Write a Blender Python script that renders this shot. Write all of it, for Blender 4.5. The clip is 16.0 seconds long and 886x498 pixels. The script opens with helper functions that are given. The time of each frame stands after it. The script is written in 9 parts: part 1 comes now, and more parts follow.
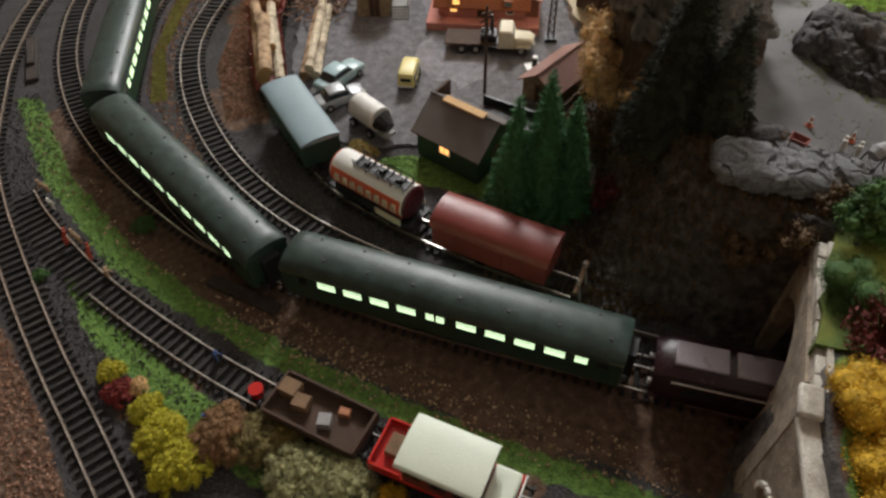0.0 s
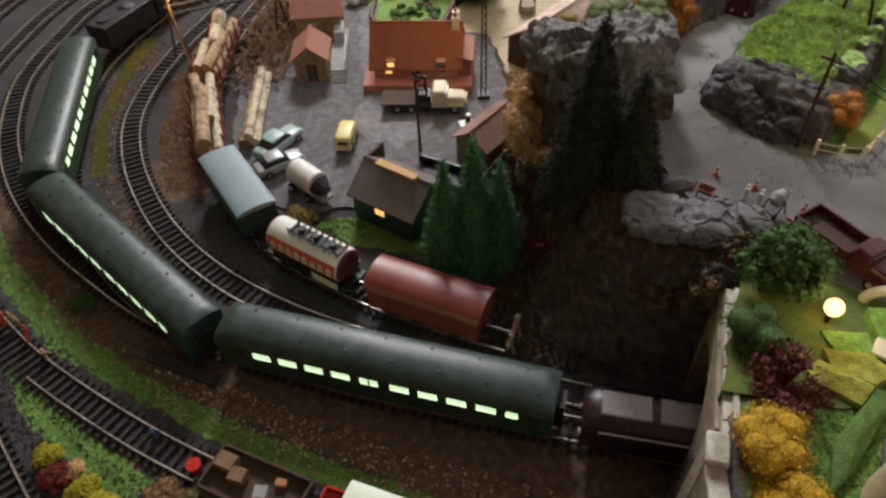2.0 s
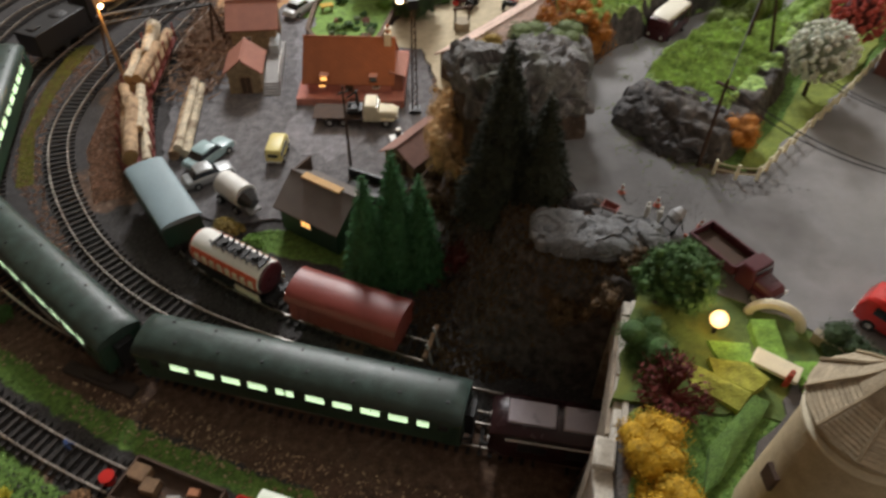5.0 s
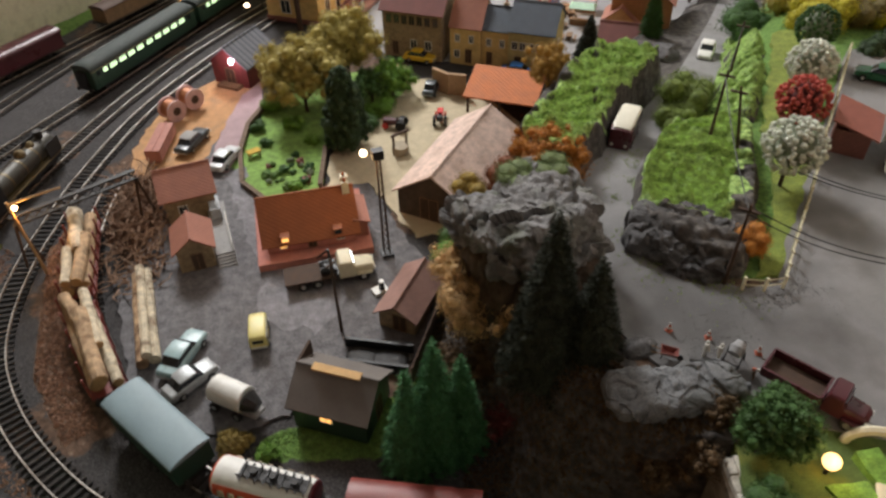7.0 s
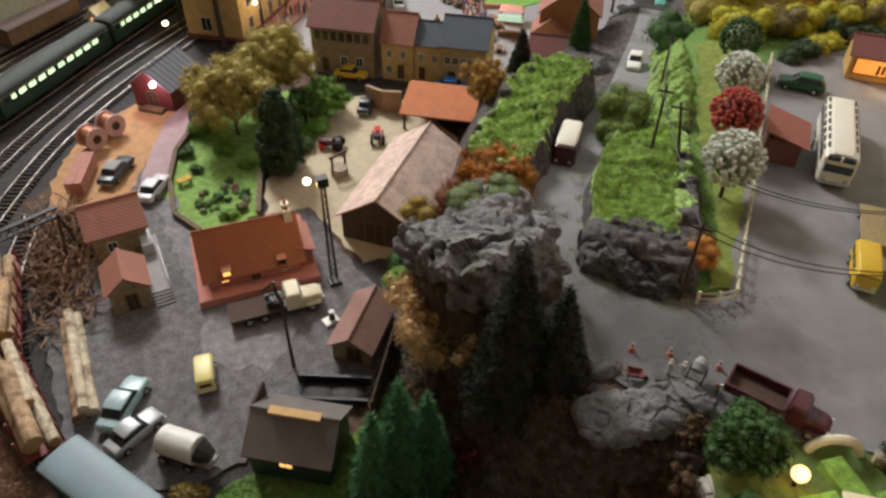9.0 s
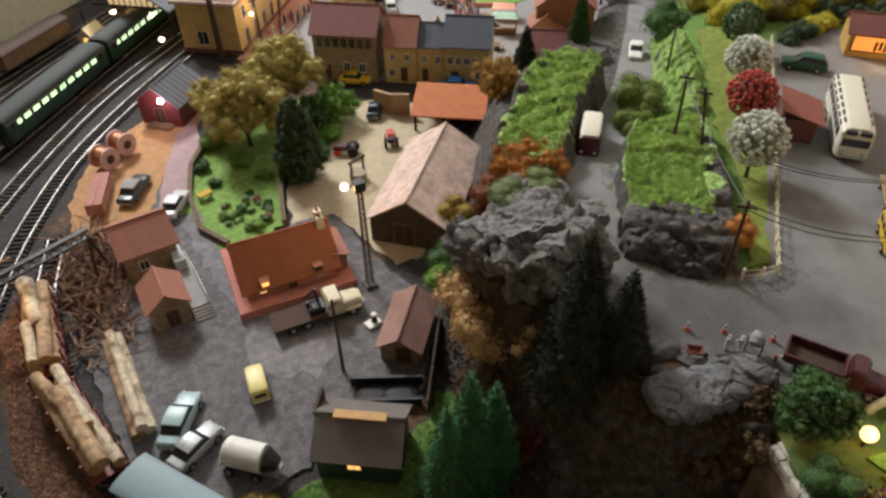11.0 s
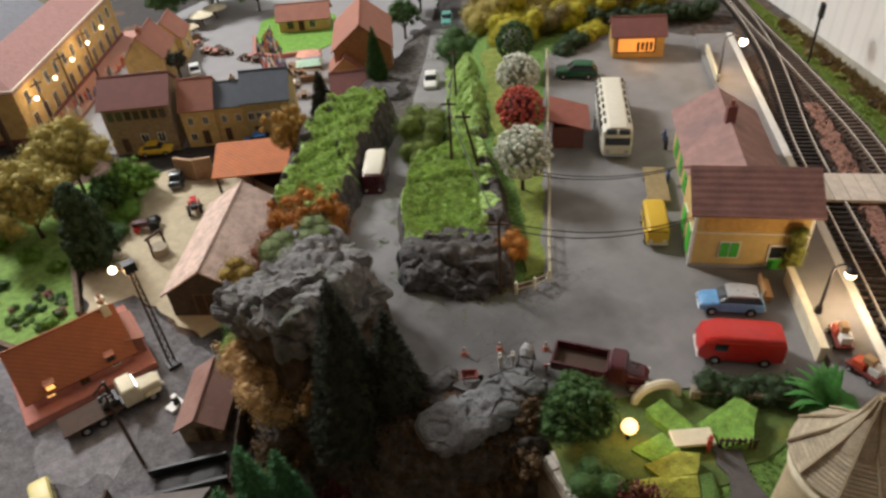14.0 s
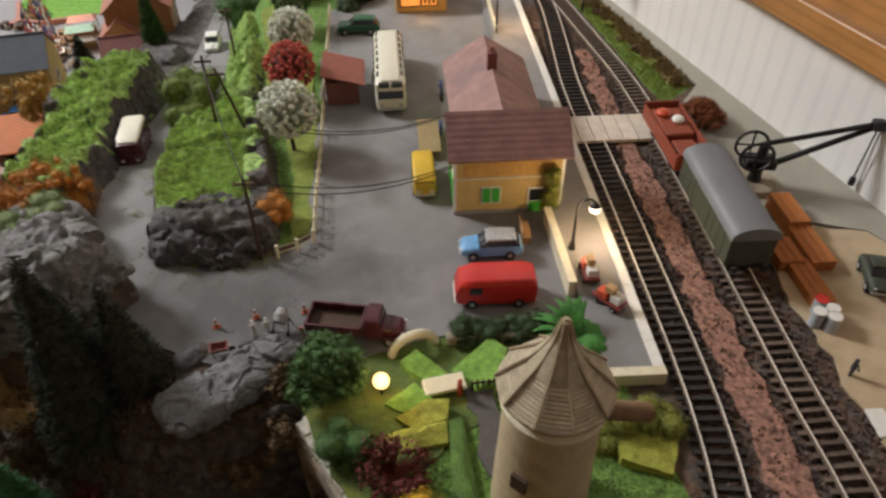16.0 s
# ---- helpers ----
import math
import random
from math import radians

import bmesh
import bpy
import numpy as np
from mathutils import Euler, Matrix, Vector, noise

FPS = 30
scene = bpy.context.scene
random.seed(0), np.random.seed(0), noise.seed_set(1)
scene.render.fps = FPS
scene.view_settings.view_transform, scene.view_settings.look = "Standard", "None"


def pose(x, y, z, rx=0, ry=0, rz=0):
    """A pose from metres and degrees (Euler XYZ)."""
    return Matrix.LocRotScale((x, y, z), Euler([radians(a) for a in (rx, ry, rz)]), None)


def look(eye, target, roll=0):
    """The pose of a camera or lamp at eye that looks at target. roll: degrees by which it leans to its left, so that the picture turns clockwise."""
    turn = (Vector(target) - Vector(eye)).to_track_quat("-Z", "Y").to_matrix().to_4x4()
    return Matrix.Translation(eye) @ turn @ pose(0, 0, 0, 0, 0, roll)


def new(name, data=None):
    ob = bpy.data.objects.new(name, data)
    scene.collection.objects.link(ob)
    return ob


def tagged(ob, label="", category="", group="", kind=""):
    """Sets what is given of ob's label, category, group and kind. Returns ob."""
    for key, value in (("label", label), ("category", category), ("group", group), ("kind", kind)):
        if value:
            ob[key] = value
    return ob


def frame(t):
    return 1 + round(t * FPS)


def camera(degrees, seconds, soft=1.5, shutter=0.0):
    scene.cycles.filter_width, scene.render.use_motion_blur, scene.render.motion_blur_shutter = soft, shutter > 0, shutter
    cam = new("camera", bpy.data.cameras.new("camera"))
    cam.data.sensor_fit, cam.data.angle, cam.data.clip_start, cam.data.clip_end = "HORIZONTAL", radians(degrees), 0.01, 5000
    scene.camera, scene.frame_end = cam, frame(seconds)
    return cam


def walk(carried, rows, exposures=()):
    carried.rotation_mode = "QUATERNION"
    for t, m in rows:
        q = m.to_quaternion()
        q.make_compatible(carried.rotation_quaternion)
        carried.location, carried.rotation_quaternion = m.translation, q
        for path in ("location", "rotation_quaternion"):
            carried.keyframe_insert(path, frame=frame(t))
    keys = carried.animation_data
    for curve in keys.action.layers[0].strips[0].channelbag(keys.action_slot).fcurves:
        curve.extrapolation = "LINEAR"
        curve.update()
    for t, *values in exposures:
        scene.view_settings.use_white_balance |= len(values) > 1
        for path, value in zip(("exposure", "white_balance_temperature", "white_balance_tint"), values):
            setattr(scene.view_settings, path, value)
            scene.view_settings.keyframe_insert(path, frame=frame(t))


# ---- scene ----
cam = camera(65.0, 16.0, 2.6, 0.5)
PATH = [
    (0, (0.051, 0.111, 0.39), (-0.052, 1.403, -1.134), -1.8),
    (0.5, (0.057, 0.111, 0.394), (-0.057, 1.432, -1.104), -2.8),
    (1, (0.057, 0.115, 0.397), (-0.051, 1.458, -1.081), -3.0),
    (1.5, (0.086, 0.12, 0.397), (0.004, 1.477, -1.069), -4.5),
    (2, (0.083, 0.115, 0.408), (0.044, 1.492, -1.042), -2.9),
    (2.5, (0.07, 0.11, 0.409), (-0.006, 1.505, -1.022), -1.1),
    (3, (0.063, 0.109, 0.407), (-0.039, 1.506, -1.021), -0.1),
    (3.5, (0.056, 0.109, 0.412), (-0.056, 1.492, -1.029), 0.1),
    (4, (0.057, 0.109, 0.418), (-0.072, 1.494, -1.019), -0.3),
    (4.5, (0.077, 0.112, 0.414), (0.02, 1.461, -1.061), -1.2),
    (5, (0.111, 0.107, 0.42), (0.192, 1.498, -1.015), 0.9),
    (7.5, (0.009, 0.217, 0.461), (0.527, 1.633, -0.853), -2.3),
    (8, (0.039, 0.203, 0.449), (0.642, 1.588, -0.862), -1.6),
    (8.5, (0.027, 0.217, 0.46), (0.648, 1.594, -0.851), 0.7),
    (11, (-0.047, 0.249, 0.468), (0.65, 1.591, -0.842), -1.2),
    (11.5, (-0.038, 0.242, 0.464), (0.697, 1.579, -0.829), -1.3),
    (12, (-0.025, 0.237, 0.465), (0.735, 1.572, -0.815), -2.8),
    (12.5, (-0.013, 0.235, 0.462), (0.774, 1.565, -0.807), -3.1),
    (13, (0.005, 0.229, 0.465), (0.831, 1.544, -0.795), -3.7),
    (13.5, (0.028, 0.211, 0.468), (0.915, 1.498, -0.781), -5.4),
    (14, (0.044, 0.203, 0.465), (1.0, 1.443, -0.779), -5.0),
    (14.5, (0.053, 0.196, 0.461), (1.06, 1.39, -0.789), -4.2),
    (15, (0.08, 0.178, 0.45), (1.164, 1.28, -0.819), -4.3),
    (15.5, (0.094, 0.166, 0.445), (1.244, 1.16, -0.854), -2.4),
    (16, (0.102, 0.157, 0.44), (1.289, 1.08, -0.879), -0.5),
]
walk(cam, [(t, look(eye, target, roll)) for t, eye, target, roll in PATH])

# ---- light ----
# All sizes below are centimetres of the model layout; CM turns them into metres.
CM = 0.01
world = bpy.data.worlds.new("room_air")
scene.world = world
world.use_nodes = True
world.node_tree.nodes["Background"].inputs[0].default_value = (0.55, 0.65, 0.8, 1)
world.node_tree.nodes["Background"].inputs[1].default_value = 0.02


def lamp(name, kind, x, y, z, watts, colour, size=1.0, target=None):
    data = bpy.data.lights.new(name, kind)
    data.energy, data.color = watts, colour
    if kind == "AREA":
        data.shape, data.size = "DISK", size * CM
    else:
        data.shadow_soft_size = size * CM
    ob = new(name, data)
    ob.matrix_world = look((x * CM, y * CM, z * CM), [c * CM for c in target]) if target else pose(x * CM, y * CM, z * CM)
    return ob


CEILING_LAMP = (4, 262, 168)
lamp("ceiling_light", "AREA", *CEILING_LAMP, 79, (0.945, 0.935, 0.935), 56, (24, 70, 5))
lamp("yard_lamp_light", "POINT", 10.2, 71.8, 11.3, 0.05, (1.0, 0.62, 0.3), 0.35)
lamp("hut_lamp_light", "POINT", -0.3, 110.2, 4.4, 0.045, (1.0, 0.72, 0.85), 0.4)
lamp("globe_light", "POINT", 27.5, 33.4, 12.6, 0.016, (1.0, 0.68, 0.35), 0.6)
lamp("platform_light", "POINT", 46.9, 30.5, 13.6, 0.08, (1.0, 0.7, 0.4), 0.35)
lamp("far_platform_light", "POINT", 74.2, 55.3, 14.6, 0.08, (1.0, 0.66, 0.36), 0.4)
lamp("kiosk_light", "POINT", 71.0, 65.4, 12.2, 0.012, (1.0, 0.55, 0.18), 0.5)
lamp("signal_lamp_light", "POINT", -20.4, 80.6, 7.2, 0.06, (1.0, 0.5, 0.15), 0.3)
lamp("station_square_light", "POINT", 19.0, 128.0, 6.5, 0.05, (1.0, 0.66, 0.32), 0.5)
lamp("station_square_light", "POINT", 30.0, 141.0, 6.5, 0.05, (1.0, 0.66, 0.32), 0.5)
lamp("market_light", "POINT", 52.0, 119.0, 4.0, 0.06, (1.0, 0.62, 0.3), 0.4)
lamp("train_hall_light", "POINT", 2.0, 143.0, 4.5, 0.14, (1.0, 0.6, 0.26), 0.6)


# ---- materials ----
MATS = {}


def mat(name, colour, rough=0.7, metal=0.0, var=0.25, feature=0.6, bump=0.3, stain=0.0, stain_colour=(0.05, 0.04, 0.03), fine=0.08, per_object=0.0):
    """A worn painted or natural surface. feature and fine: the size in cm of its patches and of its grain."""
    if name in MATS:
        return MATS[name]
    m = bpy.data.materials.new(name)
    m.use_nodes = True
    nt = m.node_tree
    N, L = nt.nodes.new, nt.links.new
    b = nt.nodes["Principled BSDF"]
    b.inputs["Roughness"].default_value, b.inputs["Metallic"].default_value = rough, metal
    tc = N("ShaderNodeTexCoord")
    n1, n2 = N("ShaderNodeTexNoise"), N("ShaderNodeTexNoise")
    n1.inputs["Scale"].default_value, n1.inputs["Detail"].default_value = 100 / feature, 6
    n2.inputs["Scale"].default_value, n2.inputs["Detail"].default_value = 100 / fine, 3
    L(tc.outputs["Object"], n1.inputs["Vector"]), L(tc.outputs["Object"], n2.inputs["Vector"])
    add = N("ShaderNodeMath")
    add.operation = "ADD"
    L(n1.outputs[0], add.inputs[0]), L(n2.outputs[0], add.inputs[1])
    ramp = N("ShaderNodeMapRange")
    ramp.inputs["From Min"].default_value, ramp.inputs["From Max"].default_value = 0.65, 1.35
    ramp.inputs["To Min"].default_value, ramp.inputs["To Max"].default_value = 1 - var, 1 + var
    L(add.outputs[0], ramp.inputs[0])
    last = ramp.outputs[0]
    if per_object:
        info, mm = N("ShaderNodeObjectInfo"), N("ShaderNodeMapRange")
        mm.inputs["To Min"].default_value, mm.inputs["To Max"].default_value = 1 - per_object, 1 + per_object
        L(info.outputs["Random"], mm.inputs[0])
        mul = N("ShaderNodeMath")
        mul.operation = "MULTIPLY"
        L(last, mul.inputs[0]), L(mm.outputs[0], mul.inputs[1])
        last = mul.outputs[0]
    vm = N("ShaderNodeVectorMath")
    vm.operation = "SCALE"
    vm.inputs[0].default_value = colour
    L(last, vm.inputs["Scale"])
    out = vm.outputs[0]
    if stain:
        n3, mr, mix = N("ShaderNodeTexNoise"), N("ShaderNodeMapRange"), N("ShaderNodeMix")
        n3.inputs["Scale"].default_value, n3.inputs["Detail"].default_value = 100 / (feature * 2.3), 8
        L(tc.outputs["Object"], n3.inputs["Vector"])
        mr.inputs["From Min"].default_value, mr.inputs["From Max"].default_value, mr.inputs["To Max"].default_value = 0.5, 0.68, stain
        L(n3.outputs[0], mr.inputs[0])
        mix.data_type = "RGBA"
        mix.inputs[7].default_value = (*stain_colour, 1)
        L(mr.outputs[0], mix.inputs[0]), L(out, mix.inputs[6])
        out = mix.outputs[2]
    L(out, b.inputs["Base Color"])
    if bump:
        bp = N("ShaderNodeBump")
        bp.inputs["Strength"].default_value, bp.inputs["Distance"].default_value = bump, 0.0006
        L(add.outputs[0], bp.inputs["Height"]), L(bp.outputs[0], b.inputs["Normal"])
    rr = N("ShaderNodeMapRange")
    rr.inputs["To Min"].default_value, rr.inputs["To Max"].default_value = max(rough - 0.12, 0.03), min(rough + 0.12, 1)
    L(n1.outputs[0], rr.inputs[0]), L(rr.outputs[0], b.inputs["Roughness"])
    MATS[name] = m
    return m


def glow(name, colour, strength):
    if name not in MATS:
        m = bpy.data.materials.new(name)
        m.use_nodes = True
        b = m.node_tree.nodes["Principled BSDF"]
        b.inputs["Base Color"].default_value = (*colour, 1)
        b.inputs["Emission Color"].default_value, b.inputs["Emission Strength"].default_value = (*colour, 1), strength
        MATS[name] = m
    return MATS[name]


def glass(name, colour, rough=0.12):
    if name not in MATS:
        m = bpy.data.materials.new(name)
        m.use_nodes = True
        b = m.node_tree.nodes["Principled BSDF"]
        b.inputs["Base Color"].default_value, b.inputs["Roughness"].default_value = (*colour, 1), rough
        b.inputs["Specular IOR Level"].default_value = 0.7
        MATS[name] = m
    return MATS[name]


def striped(name, colour, pitch, axis="X", rough=0.75, depth=0.6, dark=0.75, var=0.2, feature=1.2):
    """A surface of rows (tiles, boards, corrugation) with the given pitch in cm along a local axis."""
    m = mat(name, colour, rough, var=var, feature=feature, bump=0.25)
    nt = m.node_tree
    if nt.nodes.get("Wave Texture"):
        return m
    N, L = nt.nodes.new, nt.links.new
    w, tc = N("ShaderNodeTexWave"), N("ShaderNodeTexCoord")
    w.bands_direction = axis
    w.inputs["Scale"].default_value, w.inputs["Distortion"].default_value, w.inputs["Detail"].default_value = 100 / pitch / 20 * 6.2832, 0.6, 1
    L(tc.outputs["Object"], w.inputs["Vector"])
    b = nt.nodes["Principled BSDF"]
    old = b.inputs["Base Color"].links[0].from_socket
    mr, vm, bp = N("ShaderNodeMapRange"), N("ShaderNodeVectorMath"), N("ShaderNodeBump")
    mr.inputs["From Max"].default_value, mr.inputs["To Min"].default_value = 0.35, dark
    vm.operation = "SCALE"
    L(w.outputs[0], mr.inputs[0]), L(old, vm.inputs[0]), L(mr.outputs[0], vm.inputs["Scale"]), L(vm.outputs[0], b.inputs["Base Color"])
    bp.inputs["Strength"].default_value, bp.inputs["Distance"].default_value = depth, 0.0006
    L(w.outputs[0], bp.inputs["Height"])
    L(b.inputs["Normal"].links[0].from_socket, bp.inputs["Normal"]), L(bp.outputs[0], b.inputs["Normal"])
    return m


STEEL = mat("rail_steel", (0.80, 0.76, 0.70), 0.3, 0.85, 0.25, 2.0, 0.1, stain=0.25, stain_colour=(0.3, 0.2, 0.13))
# Less metallic rail steel; glints along tracks A and B are painted in.
STEEL_LIT = mat("lit_bright_rail", (0.88, 0.84, 0.76), 0.38, 0.35, 0.2, 2.0, 0.1, stain=0.2, stain_colour=(0.4, 0.3, 0.2))
RAIL_RUST = mat("rusty_rail_web", (0.16, 0.115, 0.085), 0.75, 0.15, 0.4, 1.5, 0.2, stain=0.4, stain_colour=(0.07, 0.045, 0.03))
SLEEPER = mat("sleeper_wood", (0.026, 0.021, 0.018), 0.8, var=0.4, per_object=0.35)
SLEEPER_LIGHT = mat("sleeper_wood_pale", (0.11, 0.08, 0.062), 0.85, var=0.4, per_object=0.3)
BLACK = mat("black_paint", (0.012, 0.012, 0.013), 0.5, var=0.3)
DARK = mat("dark_iron", (0.03, 0.028, 0.027), 0.5, 0.3, var=0.4)
GREY = mat("concrete_grey", (0.32, 0.31, 0.30), 0.85, var=0.2)
CREAM = mat("cream_paint", (0.72, 0.66, 0.48), 0.6, var=0.12, stain=0.25, stain_colour=(0.3, 0.22, 0.12))
WHITE = mat("white_paint", (0.78, 0.77, 0.72), 0.5, var=0.08, stain=0.2, stain_colour=(0.4, 0.37, 0.3))
OCHRE = mat("ochre_wall", (0.62, 0.45, 0.19), 0.85, var=0.2, stain=0.3, stain_colour=(0.28, 0.17, 0.06))
STONE = mat("stone_wall", (0.30, 0.22, 0.13), 0.9, var=0.45, feature=0.5, bump=0.7, stain=0.4, stain_colour=(0.12, 0.09, 0.05))
PINK = mat("pink_wall", (0.55, 0.22, 0.17), 0.85, var=0.2)
PINK_PAVE = mat("pink_paving", (0.42, 0.22, 0.18), 0.85, var=0.2, feature=0.5)
TILE_ORANGE = striped("orange_roof_tiles", (0.36, 0.115, 0.045), 0.32, "DIAGONAL", dark=0.9, depth=0.2)
TILE_BRIGHT = striped("bright_roof_tiles", (0.52, 0.16, 0.05), 0.35, "DIAGONAL", dark=0.9, depth=0.25)
TILE_RED = striped("red_roof_tiles", (0.34, 0.14, 0.095), 0.3, "DIAGONAL", dark=0.92, depth=0.2)
TILE_MAROON = striped("maroon_roof_tiles", (0.22, 0.085, 0.075), 0.3, "DIAGONAL", dark=0.92, depth=0.2)
SLATE = striped("slate_roof", (0.10, 0.12, 0.15), 0.3, "DIAGONAL", dark=0.9, depth=0.2)
BARN_ROOF = mat("barn_roof", (0.68, 0.51, 0.43), 0.9, var=0.35, feature=0.9, fine=0.15, bump=0.8, stain=0.55, stain_colour=(0.42, 0.28, 0.21))
FELT = mat("roof_felt", (0.17, 0.15, 0.135), 0.9, var=0.2, feature=1.5)
WOOD = mat("weathered_wood", (0.20, 0.12, 0.065), 0.85, var=0.35, feature=0.7)
WOOD_PALE = mat("pale_wood", (0.46, 0.28, 0.13), 0.8, var=0.25)
WOOD_DARK = mat("dark_wood", (0.07, 0.04, 0.025), 0.85, var=0.35)
GREEN_DARK = mat("dark_green_paint", (0.018, 0.05, 0.032), 0.5, var=0.25)
GREEN_BRIGHT = mat("bright_green_paint", (0.06, 0.42, 0.04), 0.6, var=0.15)
COACH_GREEN = mat("coach_green", (0.022, 0.055, 0.035), 0.35, var=0.2, feature=3)
COACH_ROOF = mat("coach_roof", (0.032, 0.055, 0.045), 0.42, var=0.6, feature=0.9, bump=0.25, stain=0.6, stain_colour=(0.02, 0.03, 0.024))
BLUE_GREY = mat("blue_grey_roof", (0.22, 0.30, 0.33), 0.55, var=0.12, feature=3)
WAGON_RED = mat("wagon_red", (0.22, 0.045, 0.035), 0.4, var=0.2, feature=2)
MAROON = mat("maroon_paint", (0.08, 0.016, 0.022), 0.3, var=0.2, feature=2)
BRIGHT_RED = mat("bright_red_paint", (0.55, 0.03, 0.025), 0.16, var=0.1)
ORANGE_RED = mat("orange_red_paint", (0.60, 0.09, 0.035), 0.4, var=0.15)
YELLOW = mat("yellow_paint", (0.70, 0.45, 0.03), 0.4, var=0.1)
PALE_YELLOW = mat("pale_yellow_paint", (0.72, 0.62, 0.22), 0.4, var=0.08)
PALE_BLUE = mat("pale_blue_paint", (0.33, 0.46, 0.47), 0.3, var=0.08)
BLUE = mat("blue_paint", (0.05, 0.22, 0.62), 0.3, var=0.1)
SILVER = mat("silver_paint", (0.50, 0.51, 0.50), 0.3, 0.4, var=0.1)
DARK_CAR = mat("dark_grey_paint", (0.045, 0.055, 0.06), 0.3, var=0.1)
GREEN_CAR = mat("green_paint", (0.015, 0.10, 0.04), 0.3, var=0.1)
IVORY = mat("ivory_paint", (0.80, 0.76, 0.62), 0.35, var=0.06)
MINT_ROOF = mat("mint_white_roof", (0.74, 0.80, 0.66), 0.45, var=0.05, feature=2)
RUBBER = mat("rubber", (0.015, 0.015, 0.015), 0.8)
GLASS_DARK = glass("dark_glass", (0.02, 0.025, 0.03))
LIT_WINDOW = glow("lit_coach_window", (0.72, 1.0, 0.6), 1.3)
LIT_WARM = glow("lit_warm_window", (1.0, 0.5, 0.14), 1.6)
LIT_LAMP = glow("lit_lamp", (1.0, 0.74, 0.48), 7.0)
LIT_PINK = glow("lit_pink_lamp", (1.0, 0.85, 0.9), 16.0)
BARK = mat("bark", (0.07, 0.045, 0.03), 0.9, var=0.4, bump=0.7)
LOG_BARK = mat("log_bark", (0.46, 0.31, 0.18), 0.85, var=0.6, feature=0.7, bump=0.9, stain=0.95, stain_colour=(0.13, 0.065, 0.03))
LOG_BIRCH = mat("birch_bark", (0.62, 0.53, 0.38), 0.8, var=0.5, feature=0.6, bump=0.9, stain=0.9, stain_colour=(0.15, 0.09, 0.05))
LOG_END = mat("log_end", (0.42, 0.25, 0.11), 0.85, var=0.3, feature=0.4)
ROCK = mat("grey_rock", (0.2, 0.193, 0.19), 0.9, var=0.5, feature=1.0, bump=1.0, stain=0.6, stain_colour=(0.085, 0.10, 0.055), fine=0.12)
ROCK_DARK = mat("dark_rock", (0.105, 0.10, 0.10), 0.9, var=0.55, feature=1.0, bump=1.0, stain=0.4, stain_colour=(0.04, 0.04, 0.04), fine=0.12)
PLASTER = mat("plaster_stone", (0.40, 0.34, 0.25), 0.9, var=0.25, feature=0.8, bump=0.6, stain=0.4, stain_colour=(0.17, 0.13, 0.09))
MILL_WALL = mat("mill_wall", (0.46, 0.38, 0.24), 0.9, var=0.2, feature=0.7, bump=0.5, stain=0.3, stain_colour=(0.28, 0.21, 0.12))
ASPHALT = mat("asphalt", (0.245, 0.238, 0.235), 0.85, var=0.22, feature=2.5, bump=0.35, stain=0.6, stain_colour=(0.13, 0.12, 0.11))
YARD = mat("yard_gravel", (0.14, 0.133, 0.137), 0.85, var=0.6, feature=0.9, fine=0.16, bump=0.6, stain=0.5, stain_colour=(0.09, 0.08, 0.078))
SAND = mat("sand_yard", (0.50, 0.39, 0.25), 0.9, var=0.2, feature=1.5, bump=0.5, stain=0.3, stain_colour=(0.3, 0.2, 0.1))
SAND_PALE = mat("pale_sand", (0.52, 0.44, 0.30), 0.95, var=0.2, feature=1.0, bump=0.5)
PALE_STREET = mat("pale_street", (0.27, 0.265, 0.27), 0.85, var=0.12, feature=3.0, bump=0.2)
PINK_GRAVEL = mat("pink_gravel", (0.33, 0.175, 0.13), 0.95, var=0.9, feature=0.35, bump=1.0, stain=0.75, stain_colour=(0.12, 0.07, 0.05))
WALLPAPER = striped("wallpaper", (0.76, 0.75, 0.72), 2.2, "Y", rough=0.7, depth=0.15, dark=0.93, var=0.04, feature=6)
VARNISH = striped("varnished_wood", (0.42, 0.20, 0.06), 0.9, "Z", rough=0.35, depth=0.1, dark=0.8, var=0.2, feature=3)
CEILING = mat("ceiling_paint", (0.5, 0.48, 0.44), 0.9, var=0.05, feature=30)
SPOOL_PINK = mat("cable_reel_wood", (0.42, 0.19, 0.15), 0.8, var=0.25)


def leaf_mat(name, colour, var=0.45):
    return mat(name, colour, 0.75, var=var, feature=0.7, bump=0.0, fine=0.2)


L_FIR = leaf_mat("fir_needles", (0.05, 0.165, 0.055))
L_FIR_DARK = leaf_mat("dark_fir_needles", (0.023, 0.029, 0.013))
L_GREEN = leaf_mat("green_leaves", (0.048, 0.115, 0.022))
L_LIGHT = leaf_mat("light_green_leaves", (0.13, 0.27, 0.03))
L_GOLD = leaf_mat("golden_leaves", (0.40, 0.33, 0.085))
L_YELLOW = leaf_mat("yellow_flock", (0.56, 0.34, 0.015))
L_LIME = leaf_mat("lime_flock", (0.44, 0.39, 0.02))
L_OLIVE = leaf_mat("olive_flock", (0.19, 0.15, 0.05))
L_SAGE = leaf_mat("sage_flock", (0.30, 0.29, 0.13))
L_ORANGE = leaf_mat("orange_leaves", (0.46, 0.18, 0.022))
L_RUST = leaf_mat("rust_leaves", (0.20, 0.055, 0.012))
L_TAN = leaf_mat("tan_moss", (0.64, 0.42, 0.19))
L_RED = leaf_mat("red_blossom", (0.55, 0.10, 0.075))
L_WHITE = leaf_mat("white_blossom", (0.74, 0.76, 0.66))
L_MAROON = leaf_mat("maroon_leaves", (0.12, 0.018, 0.014))
